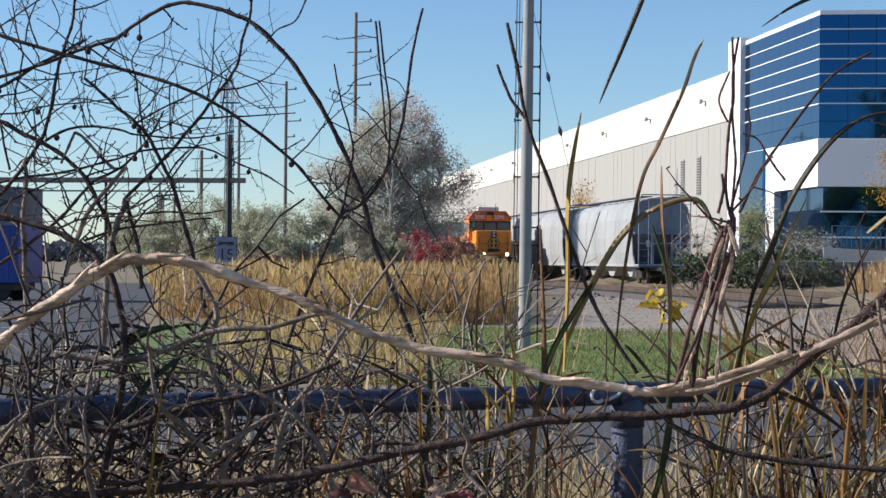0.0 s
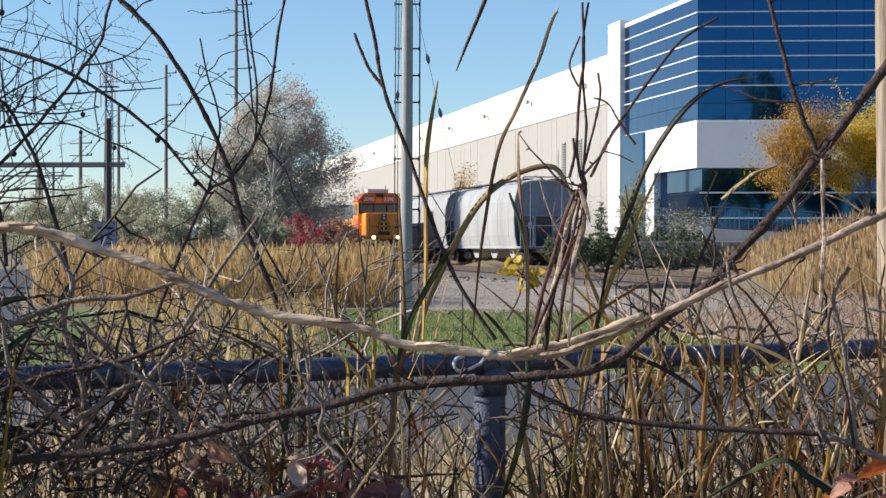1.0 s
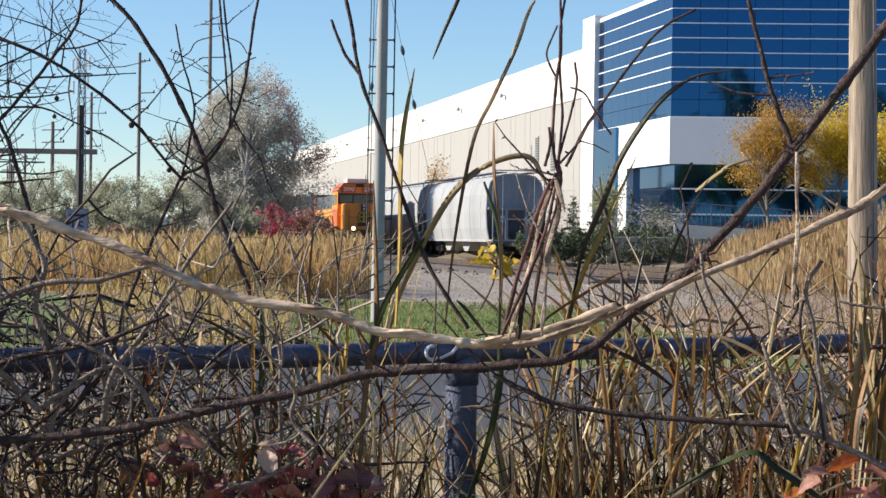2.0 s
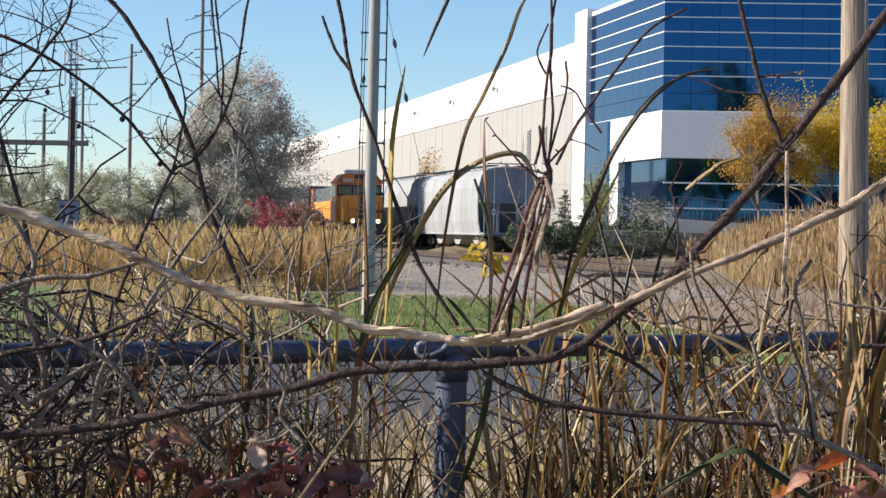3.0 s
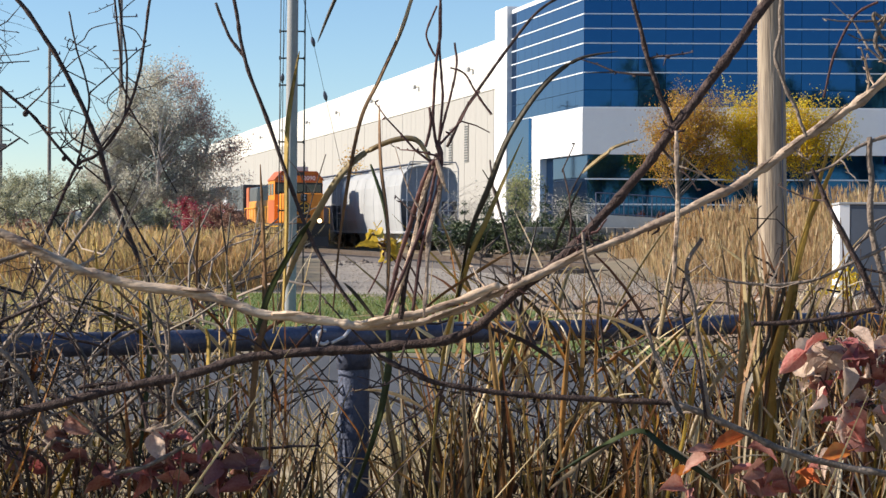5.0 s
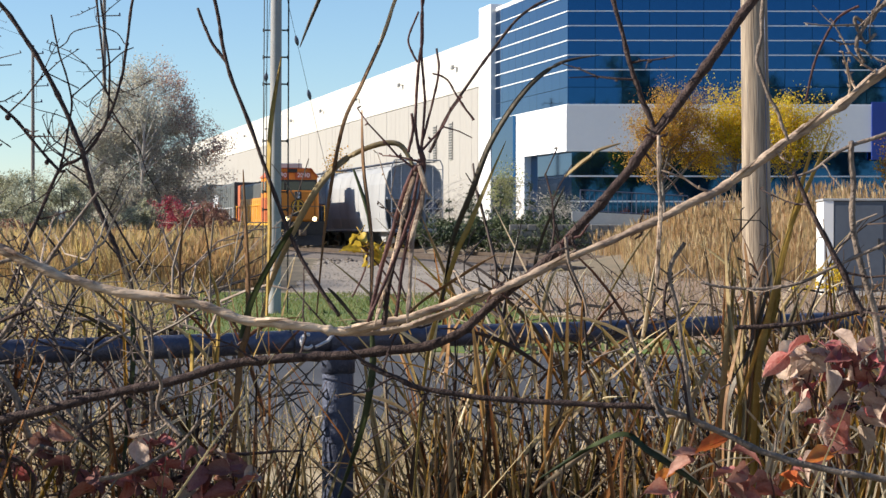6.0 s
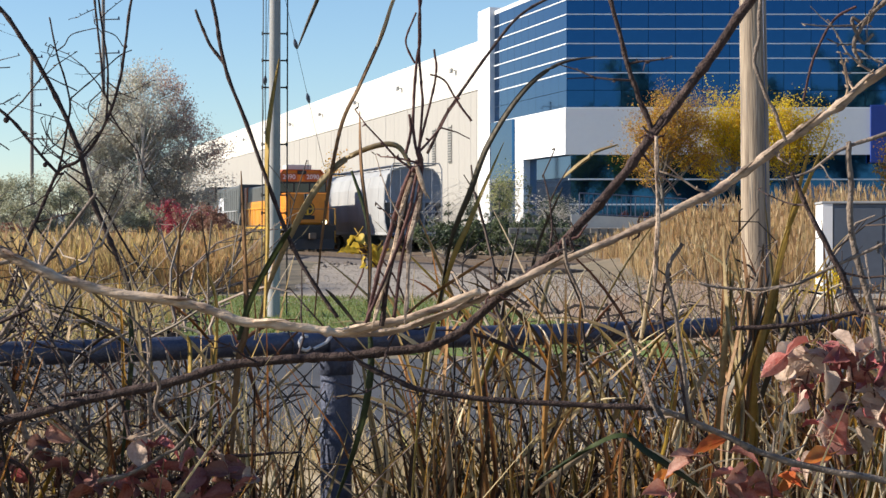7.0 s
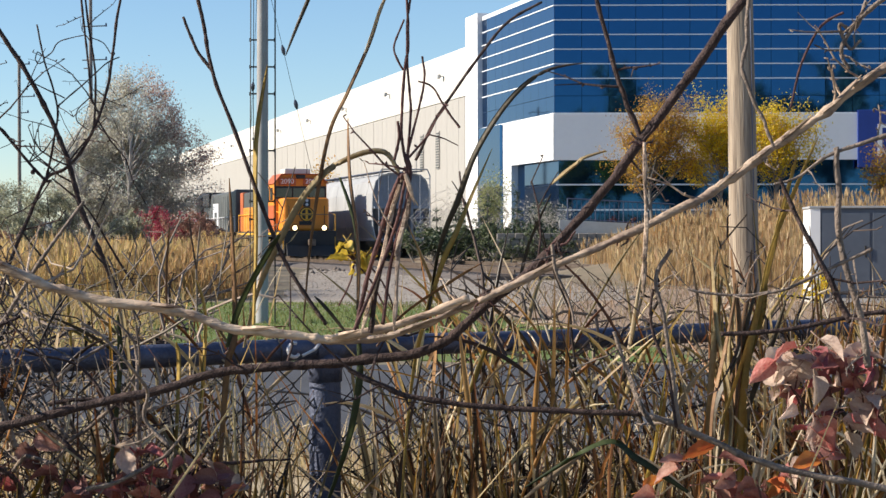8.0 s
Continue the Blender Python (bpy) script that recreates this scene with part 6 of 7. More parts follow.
branch([(-1.770, 5.00, 1.677), (-1.719, 5.00, 1.588), (-1.690, 5.00, 1.508)], 0.0045, 0.0067, M_barkdark, 2, "far")
branch([(-2.057, 5.00, 1.910), (-2.019, 5.00, 1.838), (-2.007, 5.00, 1.775), (-1.989, 5.00, 1.704)], 0.0039, 0.0045, M_barkdark, 3, "far")
branch([(-2.134, 5.00, 2.046), (-2.040, 5.00, 2.095), (-1.957, 5.00, 2.148), (-1.910, 5.00, 2.179), (-1.846, 5.00, 2.223)], 0.0036, 0.0024, M_barkdark, 6, "far")
branch([(-1.259, 5.00, 2.053), (-1.232, 5.00, 2.088), (-1.179, 5.00, 2.114), (-1.152, 5.00, 2.167), (-1.130, 5.00, 2.224)], 0.0025, 0.0033, M_barkdark, 1, "far")
branch([(-1.777, 5.00, 2.079), (-1.769, 5.00, 2.017), (-1.771, 5.00, 1.985), (-1.775, 5.00, 1.959)], 0.0021, 0.0030, M_barkdark, 1, "far")
branch([(-1.768, 5.00, 1.909), (-1.763, 5.00, 1.869), (-1.740, 5.00, 1.833)], 0.0021, 0.0018, M_barkdark, 2, "far")
branch([(-2.170, 5.00, 1.883), (-2.019, 5.00, 1.910), (-1.945, 5.00, 1.923), (-1.880, 5.00, 1.955)], 0.0036, 0.0018, M_barkdark, 6, "far")
branch([(-1.892, 5.00, 2.214), (-1.854, 5.00, 2.142), (-1.852, 5.00, 2.102), (-1.881, 5.00, 2.062)], 0.0023, 0.0015, M_barkdark, 2, "far")
branch([(-2.128, 5.00, 1.532), (-2.016, 5.00, 1.605), (-1.932, 5.00, 1.641), (-1.858, 5.00, 1.677), (-1.784, 5.00, 1.704)], 0.0051, 0.0024, M_barkdark, 6, "far")
branch([(-0.393, 3.00, 1.845), (-0.375, 3.00, 1.772), (-0.361, 3.00, 1.690), (-0.325, 3.00, 1.591), (-0.270, 3.00, 1.445), (-0.234, 3.00, 1.364), (-0.179, 3.00, 1.282)], 0.0028, 0.0034, M_barkdark, 0, "dark")
branch([(-0.414, 3.05, 1.783), (-0.393, 3.05, 1.732), (-0.367, 3.05, 1.695)], 0.0022, 0.0030, M_barkdark, 0, "dark")
branch([(-0.050, 3.10, 1.840), (-0.047, 3.10, 1.747), (-0.054, 3.10, 1.690), (-0.059, 3.10, 1.606), (-0.052, 3.10, 1.550)], 0.0022, 0.0026, M_vine, 1, "vine")
branch([(-0.040, 3.10, 1.840), (-0.049, 3.10, 1.775), (-0.047, 3.10, 1.681), (-0.043, 3.10, 1.634), (-0.049, 3.10, 1.550)], 0.0020, 0.0022, M_vine, 0, "vine")
branch([(-0.054, 3.10, 1.784), (-0.071, 3.10, 1.737), (-0.056, 3.10, 1.700)], 0.0016, 0.0018, M_vine, 0, "vine")
branch([(-0.024, 3.10, 1.723), (-0.021, 3.10, 1.681), (-0.035, 3.10, 1.615), (-0.052, 3.10, 1.550)], 0.0018, 0.0020, M_vine, 0, "vine")
branch([(-0.065, 3.10, 1.615), (-0.063, 3.10, 1.587), (-0.071, 3.10, 1.550)], 0.0022, 0.0026, M_vine, 0, "vine")
branch([(-0.031, 3.12, 1.683), (-0.007, 3.12, 1.673), (0.014, 3.12, 1.640), (0.038, 3.12, 1.605)], 0.0014, 0.0020, M_vine, 0, "vine")
branch([(0.178, 3.15, 1.819), (0.121, 3.15, 1.785), (0.069, 3.15, 1.724), (0.002, 3.15, 1.628), (-0.036, 3.15, 1.552)], 0.0022, 0.0026, M_barkdark, 0, "dark")
branch([(-0.052, 3.10, 1.554), (-0.046, 3.10, 1.531), (-0.059, 3.10, 1.522), (-0.044, 3.10, 1.536)], 0.0050, 0.0040, M_vine, 6, "vine")
branch([(-0.049, 3.10, 1.536), (-0.068, 3.10, 1.446), (-0.101, 3.10, 1.352), (-0.138, 3.10, 1.268)], 0.0024, 0.0028, M_vine, 0, "vine")
branch([(-0.044, 3.10, 1.531), (-0.054, 3.10, 1.465), (-0.077, 3.10, 1.381), (-0.091, 3.10, 1.277)], 0.0028, 0.0030, M_vine, 1, "vine")
branch([(-0.054, 3.10, 1.531), (-0.046, 3.10, 1.484), (-0.063, 3.10, 1.409), (-0.070, 3.10, 1.296)], 0.0032, 0.0028, M_barktan, 1, "pale")
branch([(0.528, 3.15, 1.848), (0.524, 3.15, 1.753), (0.517, 3.15, 1.705), (0.536, 3.15, 1.648), (0.553, 3.15, 1.619), (0.560, 3.15, 1.596), (0.570, 3.15, 1.572)], 0.0036, 0.0028, M_barkgrey, 0, "grey")
branch([(0.688, 3.15, 1.800), (0.650, 3.15, 1.777), (0.617, 3.15, 1.715), (0.598, 3.15, 1.639)], 0.0022, 0.0020, M_vine, 0, "vine")
branch([(0.764, 3.15, 1.829), (0.717, 3.15, 1.791), (0.690, 3.15, 1.753), (0.684, 3.15, 1.729), (0.698, 3.15, 1.705)], 0.0045, 0.0030, M_barkgrey, 3, "grey")
branch([(0.726, 3.15, 1.820), (0.707, 3.15, 1.772), (0.680, 3.15, 1.781), (0.698, 3.15, 1.739), (0.717, 3.15, 1.753)], 0.0030, 0.0025, M_barkgrey, 2, "grey")
branch([(0.675, 3.15, 1.572), (0.680, 3.15, 1.496), (0.682, 3.15, 1.410), (0.717, 3.15, 1.276), (0.729, 3.15, 1.200)], 0.0048, 0.0060, M_barkgrey, 2, "grey")
branch([(0.570, 3.10, 1.518), (0.603, 3.10, 1.447), (0.641, 3.10, 1.372), (0.688, 3.10, 1.279)], 0.0030, 0.0058, M_barkdark, 3, "dark")
branch([(0.803, 3.15, 1.605), (0.727, 3.15, 1.582), (0.660, 3.15, 1.558), (0.613, 3.15, 1.524), (0.570, 3.15, 1.510)], 0.0042, 0.0018, M_barkgrey, 4, "grey")
branch([(0.843, 3.30, 1.290), (0.763, 3.30, 1.284), (0.603, 3.30, 1.254), (0.503, 3.30, 1.249)], 0.0045, 0.0040, M_barkdark, 1, "dark")
branch([(0.411, 3.20, 1.094), (0.396, 3.20, 1.186), (0.367, 3.20, 1.273), (0.371, 3.20, 1.332)], 0.0030, 0.0025, M_barkdark, 1, "dark")
branch([(0.724, 3.10, 1.401), (0.641, 3.10, 1.363), (0.566, 3.10, 1.330), (0.472, 3.10, 1.325), (0.416, 3.10, 1.335)], 0.0030, 0.0022, M_barkgrey, 4, "grey")
branch([(0.215, 3.27, 1.400), (0.212, 3.27, 1.414), (0.220, 3.27, 1.424), (0.215, 3.27, 1.437)], 0.0025, 0.0012, M_barkdark, 1, "vine")
branch([(0.216, 3.26, 1.407), (0.228, 3.26, 1.412), (0.235, 3.26, 1.423), (0.243, 3.26, 1.433)], 0.0027, 0.0012, M_vine, 1, "vine")
branch([(0.210, 3.25, 1.400), (0.218, 3.25, 1.395), (0.227, 3.25, 1.396), (0.235, 3.25, 1.390)], 0.0021, 0.0012, M_barkdark, 1, "vine")
branch([(0.208, 3.25, 1.401), (0.199, 3.25, 1.402), (0.192, 3.25, 1.398), (0.184, 3.25, 1.402)], 0.0030, 0.0012, M_vine, 1, "vine")
branch([(0.211, 3.24, 1.402), (0.217, 3.24, 1.388), (0.209, 3.24, 1.375), (0.196, 3.24, 1.366)], 0.0032, 0.0012, M_barkdark, 1, "vine")
branch([(0.081, 3.27, 1.320), (0.083, 3.27, 1.329), (0.076, 3.27, 1.335), (0.067, 3.27, 1.338)], 0.0027, 0.0012, M_barkdark, 1, "vine")
branch([(0.081, 3.26, 1.319), (0.090, 3.26, 1.311), (0.100, 3.26, 1.303), (0.112, 3.26, 1.300)], 0.0025, 0.0012, M_vine, 1, "vine")
branch([(0.086, 3.25, 1.322), (0.088, 3.25, 1.329), (0.094, 3.25, 1.332), (0.094, 3.25, 1.340)], 0.0029, 0.0012, M_barkdark, 1, "vine")
branch([(0.078, 3.25, 1.322), (0.078, 3.25, 1.310), (0.068, 3.25, 1.304), (0.064, 3.25, 1.294)], 0.0029, 0.0012, M_vine, 1, "vine")
branch([(0.080, 3.24, 1.319), (0.094, 3.24, 1.325), (0.108, 3.24, 1.321), (0.119, 3.24, 1.330)], 0.0029, 0.0012, M_barkdark, 1, "vine")
branch([(0.360, 3.27, 1.584), (0.355, 3.27, 1.592), (0.346, 3.27, 1.598), (0.340, 3.27, 1.606)], 0.0031, 0.0012, M_barkdark, 1, "vine")
branch([(0.363, 3.26, 1.588), (0.362, 3.26, 1.578), (0.367, 3.26, 1.569), (0.378, 3.26, 1.567)], 0.0021, 0.0012, M_vine, 1, "vine")
branch([(0.360, 3.25, 1.590), (0.367, 3.25, 1.598), (0.374, 3.25, 1.606), (0.380, 3.25, 1.616)], 0.0022, 0.0012, M_barkdark, 1, "vine")
branch([(0.361, 3.25, 1.586), (0.352, 3.25, 1.583), (0.343, 3.25, 1.588), (0.334, 3.25, 1.583)], 0.0026, 0.0012, M_vine, 1, "vine")
branch([(0.362, 3.24, 1.582), (0.367, 3.24, 1.586), (0.373, 3.24, 1.586), (0.376, 3.24, 1.591)], 0.0025, 0.0012, M_barkdark, 1, "vine")
branch([(0.328, 3.27, 1.424), (0.324, 3.27, 1.416), (0.316, 3.27, 1.413), (0.309, 3.27, 1.419)], 0.0025, 0.0012, M_barkdark, 1, "vine")
branch([(0.329, 3.26, 1.425), (0.321, 3.26, 1.423), (0.317, 3.26, 1.416), (0.315, 3.26, 1.407)], 0.0032, 0.0012, M_vine, 1, "vine")
branch([(0.328, 3.25, 1.425), (0.331, 3.25, 1.432), (0.331, 3.25, 1.440), (0.335, 3.25, 1.447)], 0.0030, 0.0012, M_barkdark, 1, "vine")
branch([(0.330, 3.25, 1.422), (0.322, 3.25, 1.418), (0.313, 3.25, 1.418), (0.305, 3.25, 1.416)], 0.0028, 0.0012, M_vine, 1, "vine")
branch([(0.329, 3.24, 1.422), (0.331, 3.24, 1.415), (0.326, 3.24, 1.410), (0.320, 3.24, 1.406)], 0.0027, 0.0012, M_barkdark, 1, "vine")
branch([(0.189, 3.27, 1.382), (0.200, 3.27, 1.383), (0.208, 3.27, 1.376), (0.213, 3.27, 1.367)], 0.0029, 0.0012, M_barkdark, 1, "vine")
branch([(0.193, 3.26, 1.381), (0.190, 3.26, 1.371), (0.180, 3.26, 1.365), (0.169, 3.26, 1.368)], 0.0028, 0.0012, M_vine, 1, "vine")
branch([(0.190, 3.25, 1.384), (0.199, 3.25, 1.394), (0.212, 3.25, 1.396), (0.221, 3.25, 1.386)], 0.0025, 0.0012, M_barkdark, 1, "vine")
branch([(0.192, 3.25, 1.387), (0.195, 3.25, 1.398), (0.199, 3.25, 1.408), (0.208, 3.25, 1.416)], 0.0025, 0.0012, M_vine, 1, "vine")
branch([(0.190, 3.24, 1.382), (0.179, 3.24, 1.380), (0.173, 3.24, 1.370), (0.168, 3.24, 1.359)], 0.0028, 0.0012, M_barkdark, 1, "vine")
branch([(0.198, 3.22, 1.409), (0.206, 3.22, 1.360), (0.228, 3.22, 1.311), (0.237, 3.22, 1.272)], 0.0032, 0.0020, M_barkgrey, 1, "grey")
branch([(-0.060, 3.12, 1.530), (-0.082, 3.12, 1.470), (-0.100, 3.12, 1.410), (-0.121, 3.12, 1.340), (-0.135, 3.12, 1.270)], 0.0042, 0.0036, M_vine, 1, "vine")
branch([(-0.052, 3.12, 1.540), (-0.070, 3.12, 1.480), (-0.078, 3.12, 1.420), (-0.100, 3.12, 1.350), (-0.112, 3.12, 1.262)], 0.0036, 0.0044, M_barkdark, 1, "dark")
branch([(-0.057, 3.12, 1.525), (-0.076, 3.12, 1.460), (-0.091, 3.12, 1.390), (-0.118, 3.12, 1.290)], 0.0030, 0.0030, M_barkpale, 0, "pale")
THICK_RNG = np.random.default_rng(303)
for _ in range(46):
    q = Vector((THICK_RNG.uniform(-1.25, -0.45), 0, THICK_RNG.uniform(0.98, 1.16)))
    q.y = 3.3 + 0.675 * (q.x + 0.21) + THICK_RNG.uniform(-0.15, 0.1)
    way, line = Vector((THICK_RNG.normal() * 0.9, THICK_RNG.normal() * 0.15, THICK_RNG.uniform(0.3, 1.2))).normalized(), [q]
    for _ in range(5):
        way = (way + Vector(THICK_RNG.normal(size=3)) * 0.3).normalized()
        line.append(line[-1] + way * THICK_RNG.uniform(0.03, 0.075))
    branch(line, THICK_RNG.uniform(0.0028, 0.0052), 0.0016, M_barkgrey if THICK_RNG.uniform() < 0.6 else M_barkdark, 3, "grey")
blade([(-0.316, 3.05, 1.242), (-0.293, 3.05, 1.335), (-0.238, 3.05, 1.455), (-0.192, 3.05, 1.520), (-0.136, 3.05, 1.555), (-0.085, 3.05, 1.561), (-0.058, 3.05, 1.520), (-0.030, 3.05, 1.474)], 0.0110, M_bladetan, "arched")
blade([(-0.016, 3.10, 1.277), (0.003, 3.10, 1.400), (0.035, 3.10, 1.484), (0.068, 3.10, 1.569), (0.124, 3.10, 1.653), (0.181, 3.10, 1.698), (0.248, 3.10, 1.712)], 0.0100, M_bladedark, "arched")
blade([(-0.219, 3.05, 1.279), (-0.205, 3.05, 1.427), (-0.178, 3.05, 1.584), (-0.146, 3.05, 1.658), (-0.109, 3.05, 1.741), (-0.090, 3.05, 1.797), (-0.079, 3.05, 1.815)], 0.0062, M_bladebrown, "upright")
blade([(-0.117, 3.045, 1.722), (-0.106, 3.045, 1.752), (-0.090, 3.045, 1.798), (-0.078, 3.045, 1.822)], 0.0066, M_straw, "upright")
blade([(-0.129, 3.00, 1.264), (-0.129, 3.00, 1.409), (-0.141, 3.00, 1.518), (-0.143, 3.00, 1.614)], 0.0090, M_bladebrown, "upright")
blade([(-0.297, 3.00, 1.282), (-0.293, 3.00, 1.409), (-0.293, 3.00, 1.53), (-0.287, 3.00, 1.61), (-0.272, 3.00, 1.70)], 0.0110, M_bladegold, "upright")
blade([(-0.333, 2.95, 1.248), (-0.310, 2.95, 1.320), (-0.266, 2.95, 1.400), (-0.248, 2.95, 1.427)], 0.0120, M_bladegreen, "upright")
blade([(-0.159, 3.05, 1.520), (-0.136, 3.05, 1.446), (-0.129, 3.05, 1.372), (-0.131, 3.05, 1.280)], 0.0100, M_bladegreen, "upright")
blade([(-0.062, 3.10, 0.957), (-0.039, 3.10, 1.202), (0.003, 3.10, 1.362), (0.031, 3.10, 1.428), (0.059, 3.10, 1.494), (0.092, 3.10, 1.569)], 0.0090, M_bladegold, "upright")
blade([(0.193, 3.15, 1.512), (0.236, 3.15, 1.547), (0.287, 3.15, 1.567)], 0.0100, M_bladetan, "upright")
blade([(0.473, 3.10, 0.996), (0.496, 3.10, 1.147), (0.501, 3.10, 1.278), (0.489, 3.10, 1.400)], 0.0160, M_bladebrown, "upright")
blade([(0.502, 3.10, 0.996), (0.515, 3.10, 1.203), (0.566, 3.10, 1.429), (0.603, 3.10, 1.569)], 0.0140, M_bladegold, "upright")
blade([(0.486, 3.12, 0.993), (0.514, 3.12, 1.192), (0.542, 3.12, 1.296), (0.551, 3.12, 1.363)], 0.0180, M_bladegold, "upright")
blade([(0.467, 3.12, 0.993), (0.486, 3.12, 1.145), (0.518, 3.12, 1.315), (0.527, 3.12, 1.400)], 0.0140, M_bladebrown, "upright")
blade([(0.448, 3.06, 0.991), (0.451, 3.06, 1.131), (0.474, 3.06, 1.242), (0.495, 3.06, 1.353)], 0.0074, M_bladebrown, "upright")
blade([(0.510, 3.12, 0.984), (0.515, 3.12, 1.126), (0.494, 3.12, 1.214), (0.481, 3.12, 1.301)], 0.0085, M_bladegold, "upright")
blade([(0.465, 3.09, 0.988), (0.481, 3.09, 1.129), (0.485, 3.09, 1.244), (0.501, 3.09, 1.359)], 0.0060, M_bladetan, "upright")
blade([(0.519, 3.14, 0.981), (0.524, 3.14, 1.124), (0.557, 3.14, 1.220), (0.589, 3.14, 1.316)], 0.0118, M_bladedark, "upright")
blade([(0.485, 3.10, 0.987), (0.491, 3.10, 1.128), (0.468, 3.10, 1.247), (0.454, 3.10, 1.365)], 0.0117, M_bladebrown, "upright")
blade([(0.470, 3.10, 0.986), (0.461, 3.10, 1.127), (0.505, 3.10, 1.239), (0.534, 3.10, 1.351)], 0.0096, M_bladedark, "upright")
blade([(0.470, 3.07, 0.991), (0.484, 3.07, 1.131), (0.460, 3.07, 1.279), (0.452, 3.07, 1.427)], 0.0100, M_bladetan, "upright")
blade([(0.441, 3.08, 0.990), (0.449, 3.08, 1.130), (0.458, 3.08, 1.243), (0.472, 3.08, 1.355)], 0.0113, M_bladetan, "upright")
blade([(0.473, 3.12, 0.984), (0.483, 3.12, 1.126), (0.520, 3.12, 1.250), (0.558, 3.12, 1.373)], 0.0083, M_bladebrown, "upright")
blade([(0.487, 3.12, 0.984), (0.487, 3.12, 1.126), (0.481, 3.12, 1.213), (0.477, 3.12, 1.299)], 0.0079, M_bladegold, "upright")
blade([(0.471, 3.08, 0.990), (0.479, 3.08, 1.130), (0.468, 3.08, 1.253), (0.465, 3.08, 1.376)], 0.0087, M_bladegold, "upright")
blade([(0.465, 3.05, 1.114), (0.520, 3.05, 1.281), (0.548, 3.05, 1.401), (0.584, 3.05, 1.493), (0.625, 3.05, 1.586)], 0.0100, M_bladegold, "upright")
blade([(-0.547, 3.10, 1.003), (-0.528, 3.10, 1.201), (-0.531, 3.10, 1.295)], 0.0100, M_bladegreen, "upright")
blade([(-0.364, 3.10, 1.004), (-0.350, 3.10, 1.202), (-0.336, 3.10, 1.277), (-0.345, 3.10, 1.521)], 0.0110, M_bladebrown, "upright")
blade([(-0.185, 3.10, 0.974), (-0.147, 3.10, 1.089), (-0.129, 3.10, 1.193), (-0.133, 3.10, 1.277)], 0.0130, M_bladegreen, "upright")
blade([(-0.439, 3.10, 0.994), (-0.430, 3.10, 1.201), (-0.434, 3.10, 1.248)], 0.0080, M_bladegold, "upright")
blade([(-0.401, 3.10, 1.051), (-0.387, 3.10, 1.277), (-0.401, 3.10, 1.352)], 0.0100, M_bladegold, "upright")
blade([(-0.448, 3.10, 1.277), (-0.450, 3.10, 1.361), (-0.444, 3.10, 1.446)], 0.0050, M_bladebrown, "upright")
blade([(-0.150, 3.00, 1.95), (-0.178, 3.00, 1.875), (-0.206, 3.00, 1.805), (-0.225, 3.00, 1.760), (-0.243, 3.00, 1.714)], 0.0085, M_bladedark, "upright")
blade([(0.581, 3.30, 1.905), (0.468, 3.26, 1.974), (0.301, 3.22, 1.980), (0.137, 3.18, 1.920), (0.069, 3.14, 1.887), (0.016, 3.10, 1.848)], 0.0080, M_bladedark, "upright")
blade([(-1.041, 2.80, 1.274), (-0.987, 2.80, 1.309), (-0.943, 2.80, 1.340), (-0.890, 2.80, 1.354)], 0.0170, M_bladegreen, "upright")
blade([(-0.959, 2.80, 1.196), (-0.933, 2.80, 1.258), (-0.871, 2.80, 1.310)], 0.0140, M_bladegreen, "upright")
blade([(0.404, 3.00, 1.010), (0.322, 3.00, 1.064), (0.267, 3.00, 1.091), (0.140, 3.00, 1.018)], 0.0120, M_bladegreen, "arched")
blade([(0.132, 3.05, 1.335), (0.150, 3.05, 1.409), (0.187, 3.05, 1.493)], 0.0060, M_bladedark, "upright")
blade([(-0.099, 3.05, 1.243), (-0.053, 3.05, 1.298), (0.030, 3.05, 1.354), (0.077, 3.05, 1.382)], 0.0060, M_bladebrown, "upright")
blade([(-0.145, 3.05, 1.261), (-0.182, 3.05, 1.307), (-0.201, 3.05, 1.326)], 0.0060, M_bladedark, "upright")

RED_SPOTS = [(0.550, 3.00, 1.207), (0.581, 3.00, 1.221), (0.615, 3.00, 1.231), (0.647, 3.00, 1.211), (0.688, 3.00, 1.234), (0.633, 3.00, 1.175), (0.684, 3.00, 1.175), (0.574, 3.00, 1.175), (0.606, 3.00, 1.129), (0.656, 3.00, 1.129), (0.706, 3.00, 1.138), (0.615, 3.00, 1.084), (0.697, 3.00, 1.202)]
LOW_SPOTS = [(0.336, 2.95, 1.023), (0.408, 2.95, 1.068), (0.462, 2.95, 1.050), (0.506, 2.95, 1.036), (0.426, 2.95, 1.018), (0.560, 2.95, 1.027), (0.605, 2.95, 1.080)]
DARK_SPOTS = [(-0.686, 3.00, 1.051), (-0.649, 3.00, 1.087), (-0.604, 3.00, 1.042), (-0.486, 3.00, 1.078), (-0.468, 3.00, 1.041), (-0.377, 3.00, 1.050), (-0.350, 3.00, 1.023), (-0.568, 3.00, 1.014), (-0.431, 3.00, 1.014), (-0.509, 3.00, 1.023)]
TAN_SPOTS = [(-0.390, 3.00, 1.064), (-0.408, 3.00, 1.036), (-0.501, 3.00, 1.088), (-0.329, 3.00, 1.010)]
YELLOW_SPOTS = [(-0.148, 3.10, 1.394), (-0.137, 3.10, 1.398), (-0.126, 3.10, 1.392)]


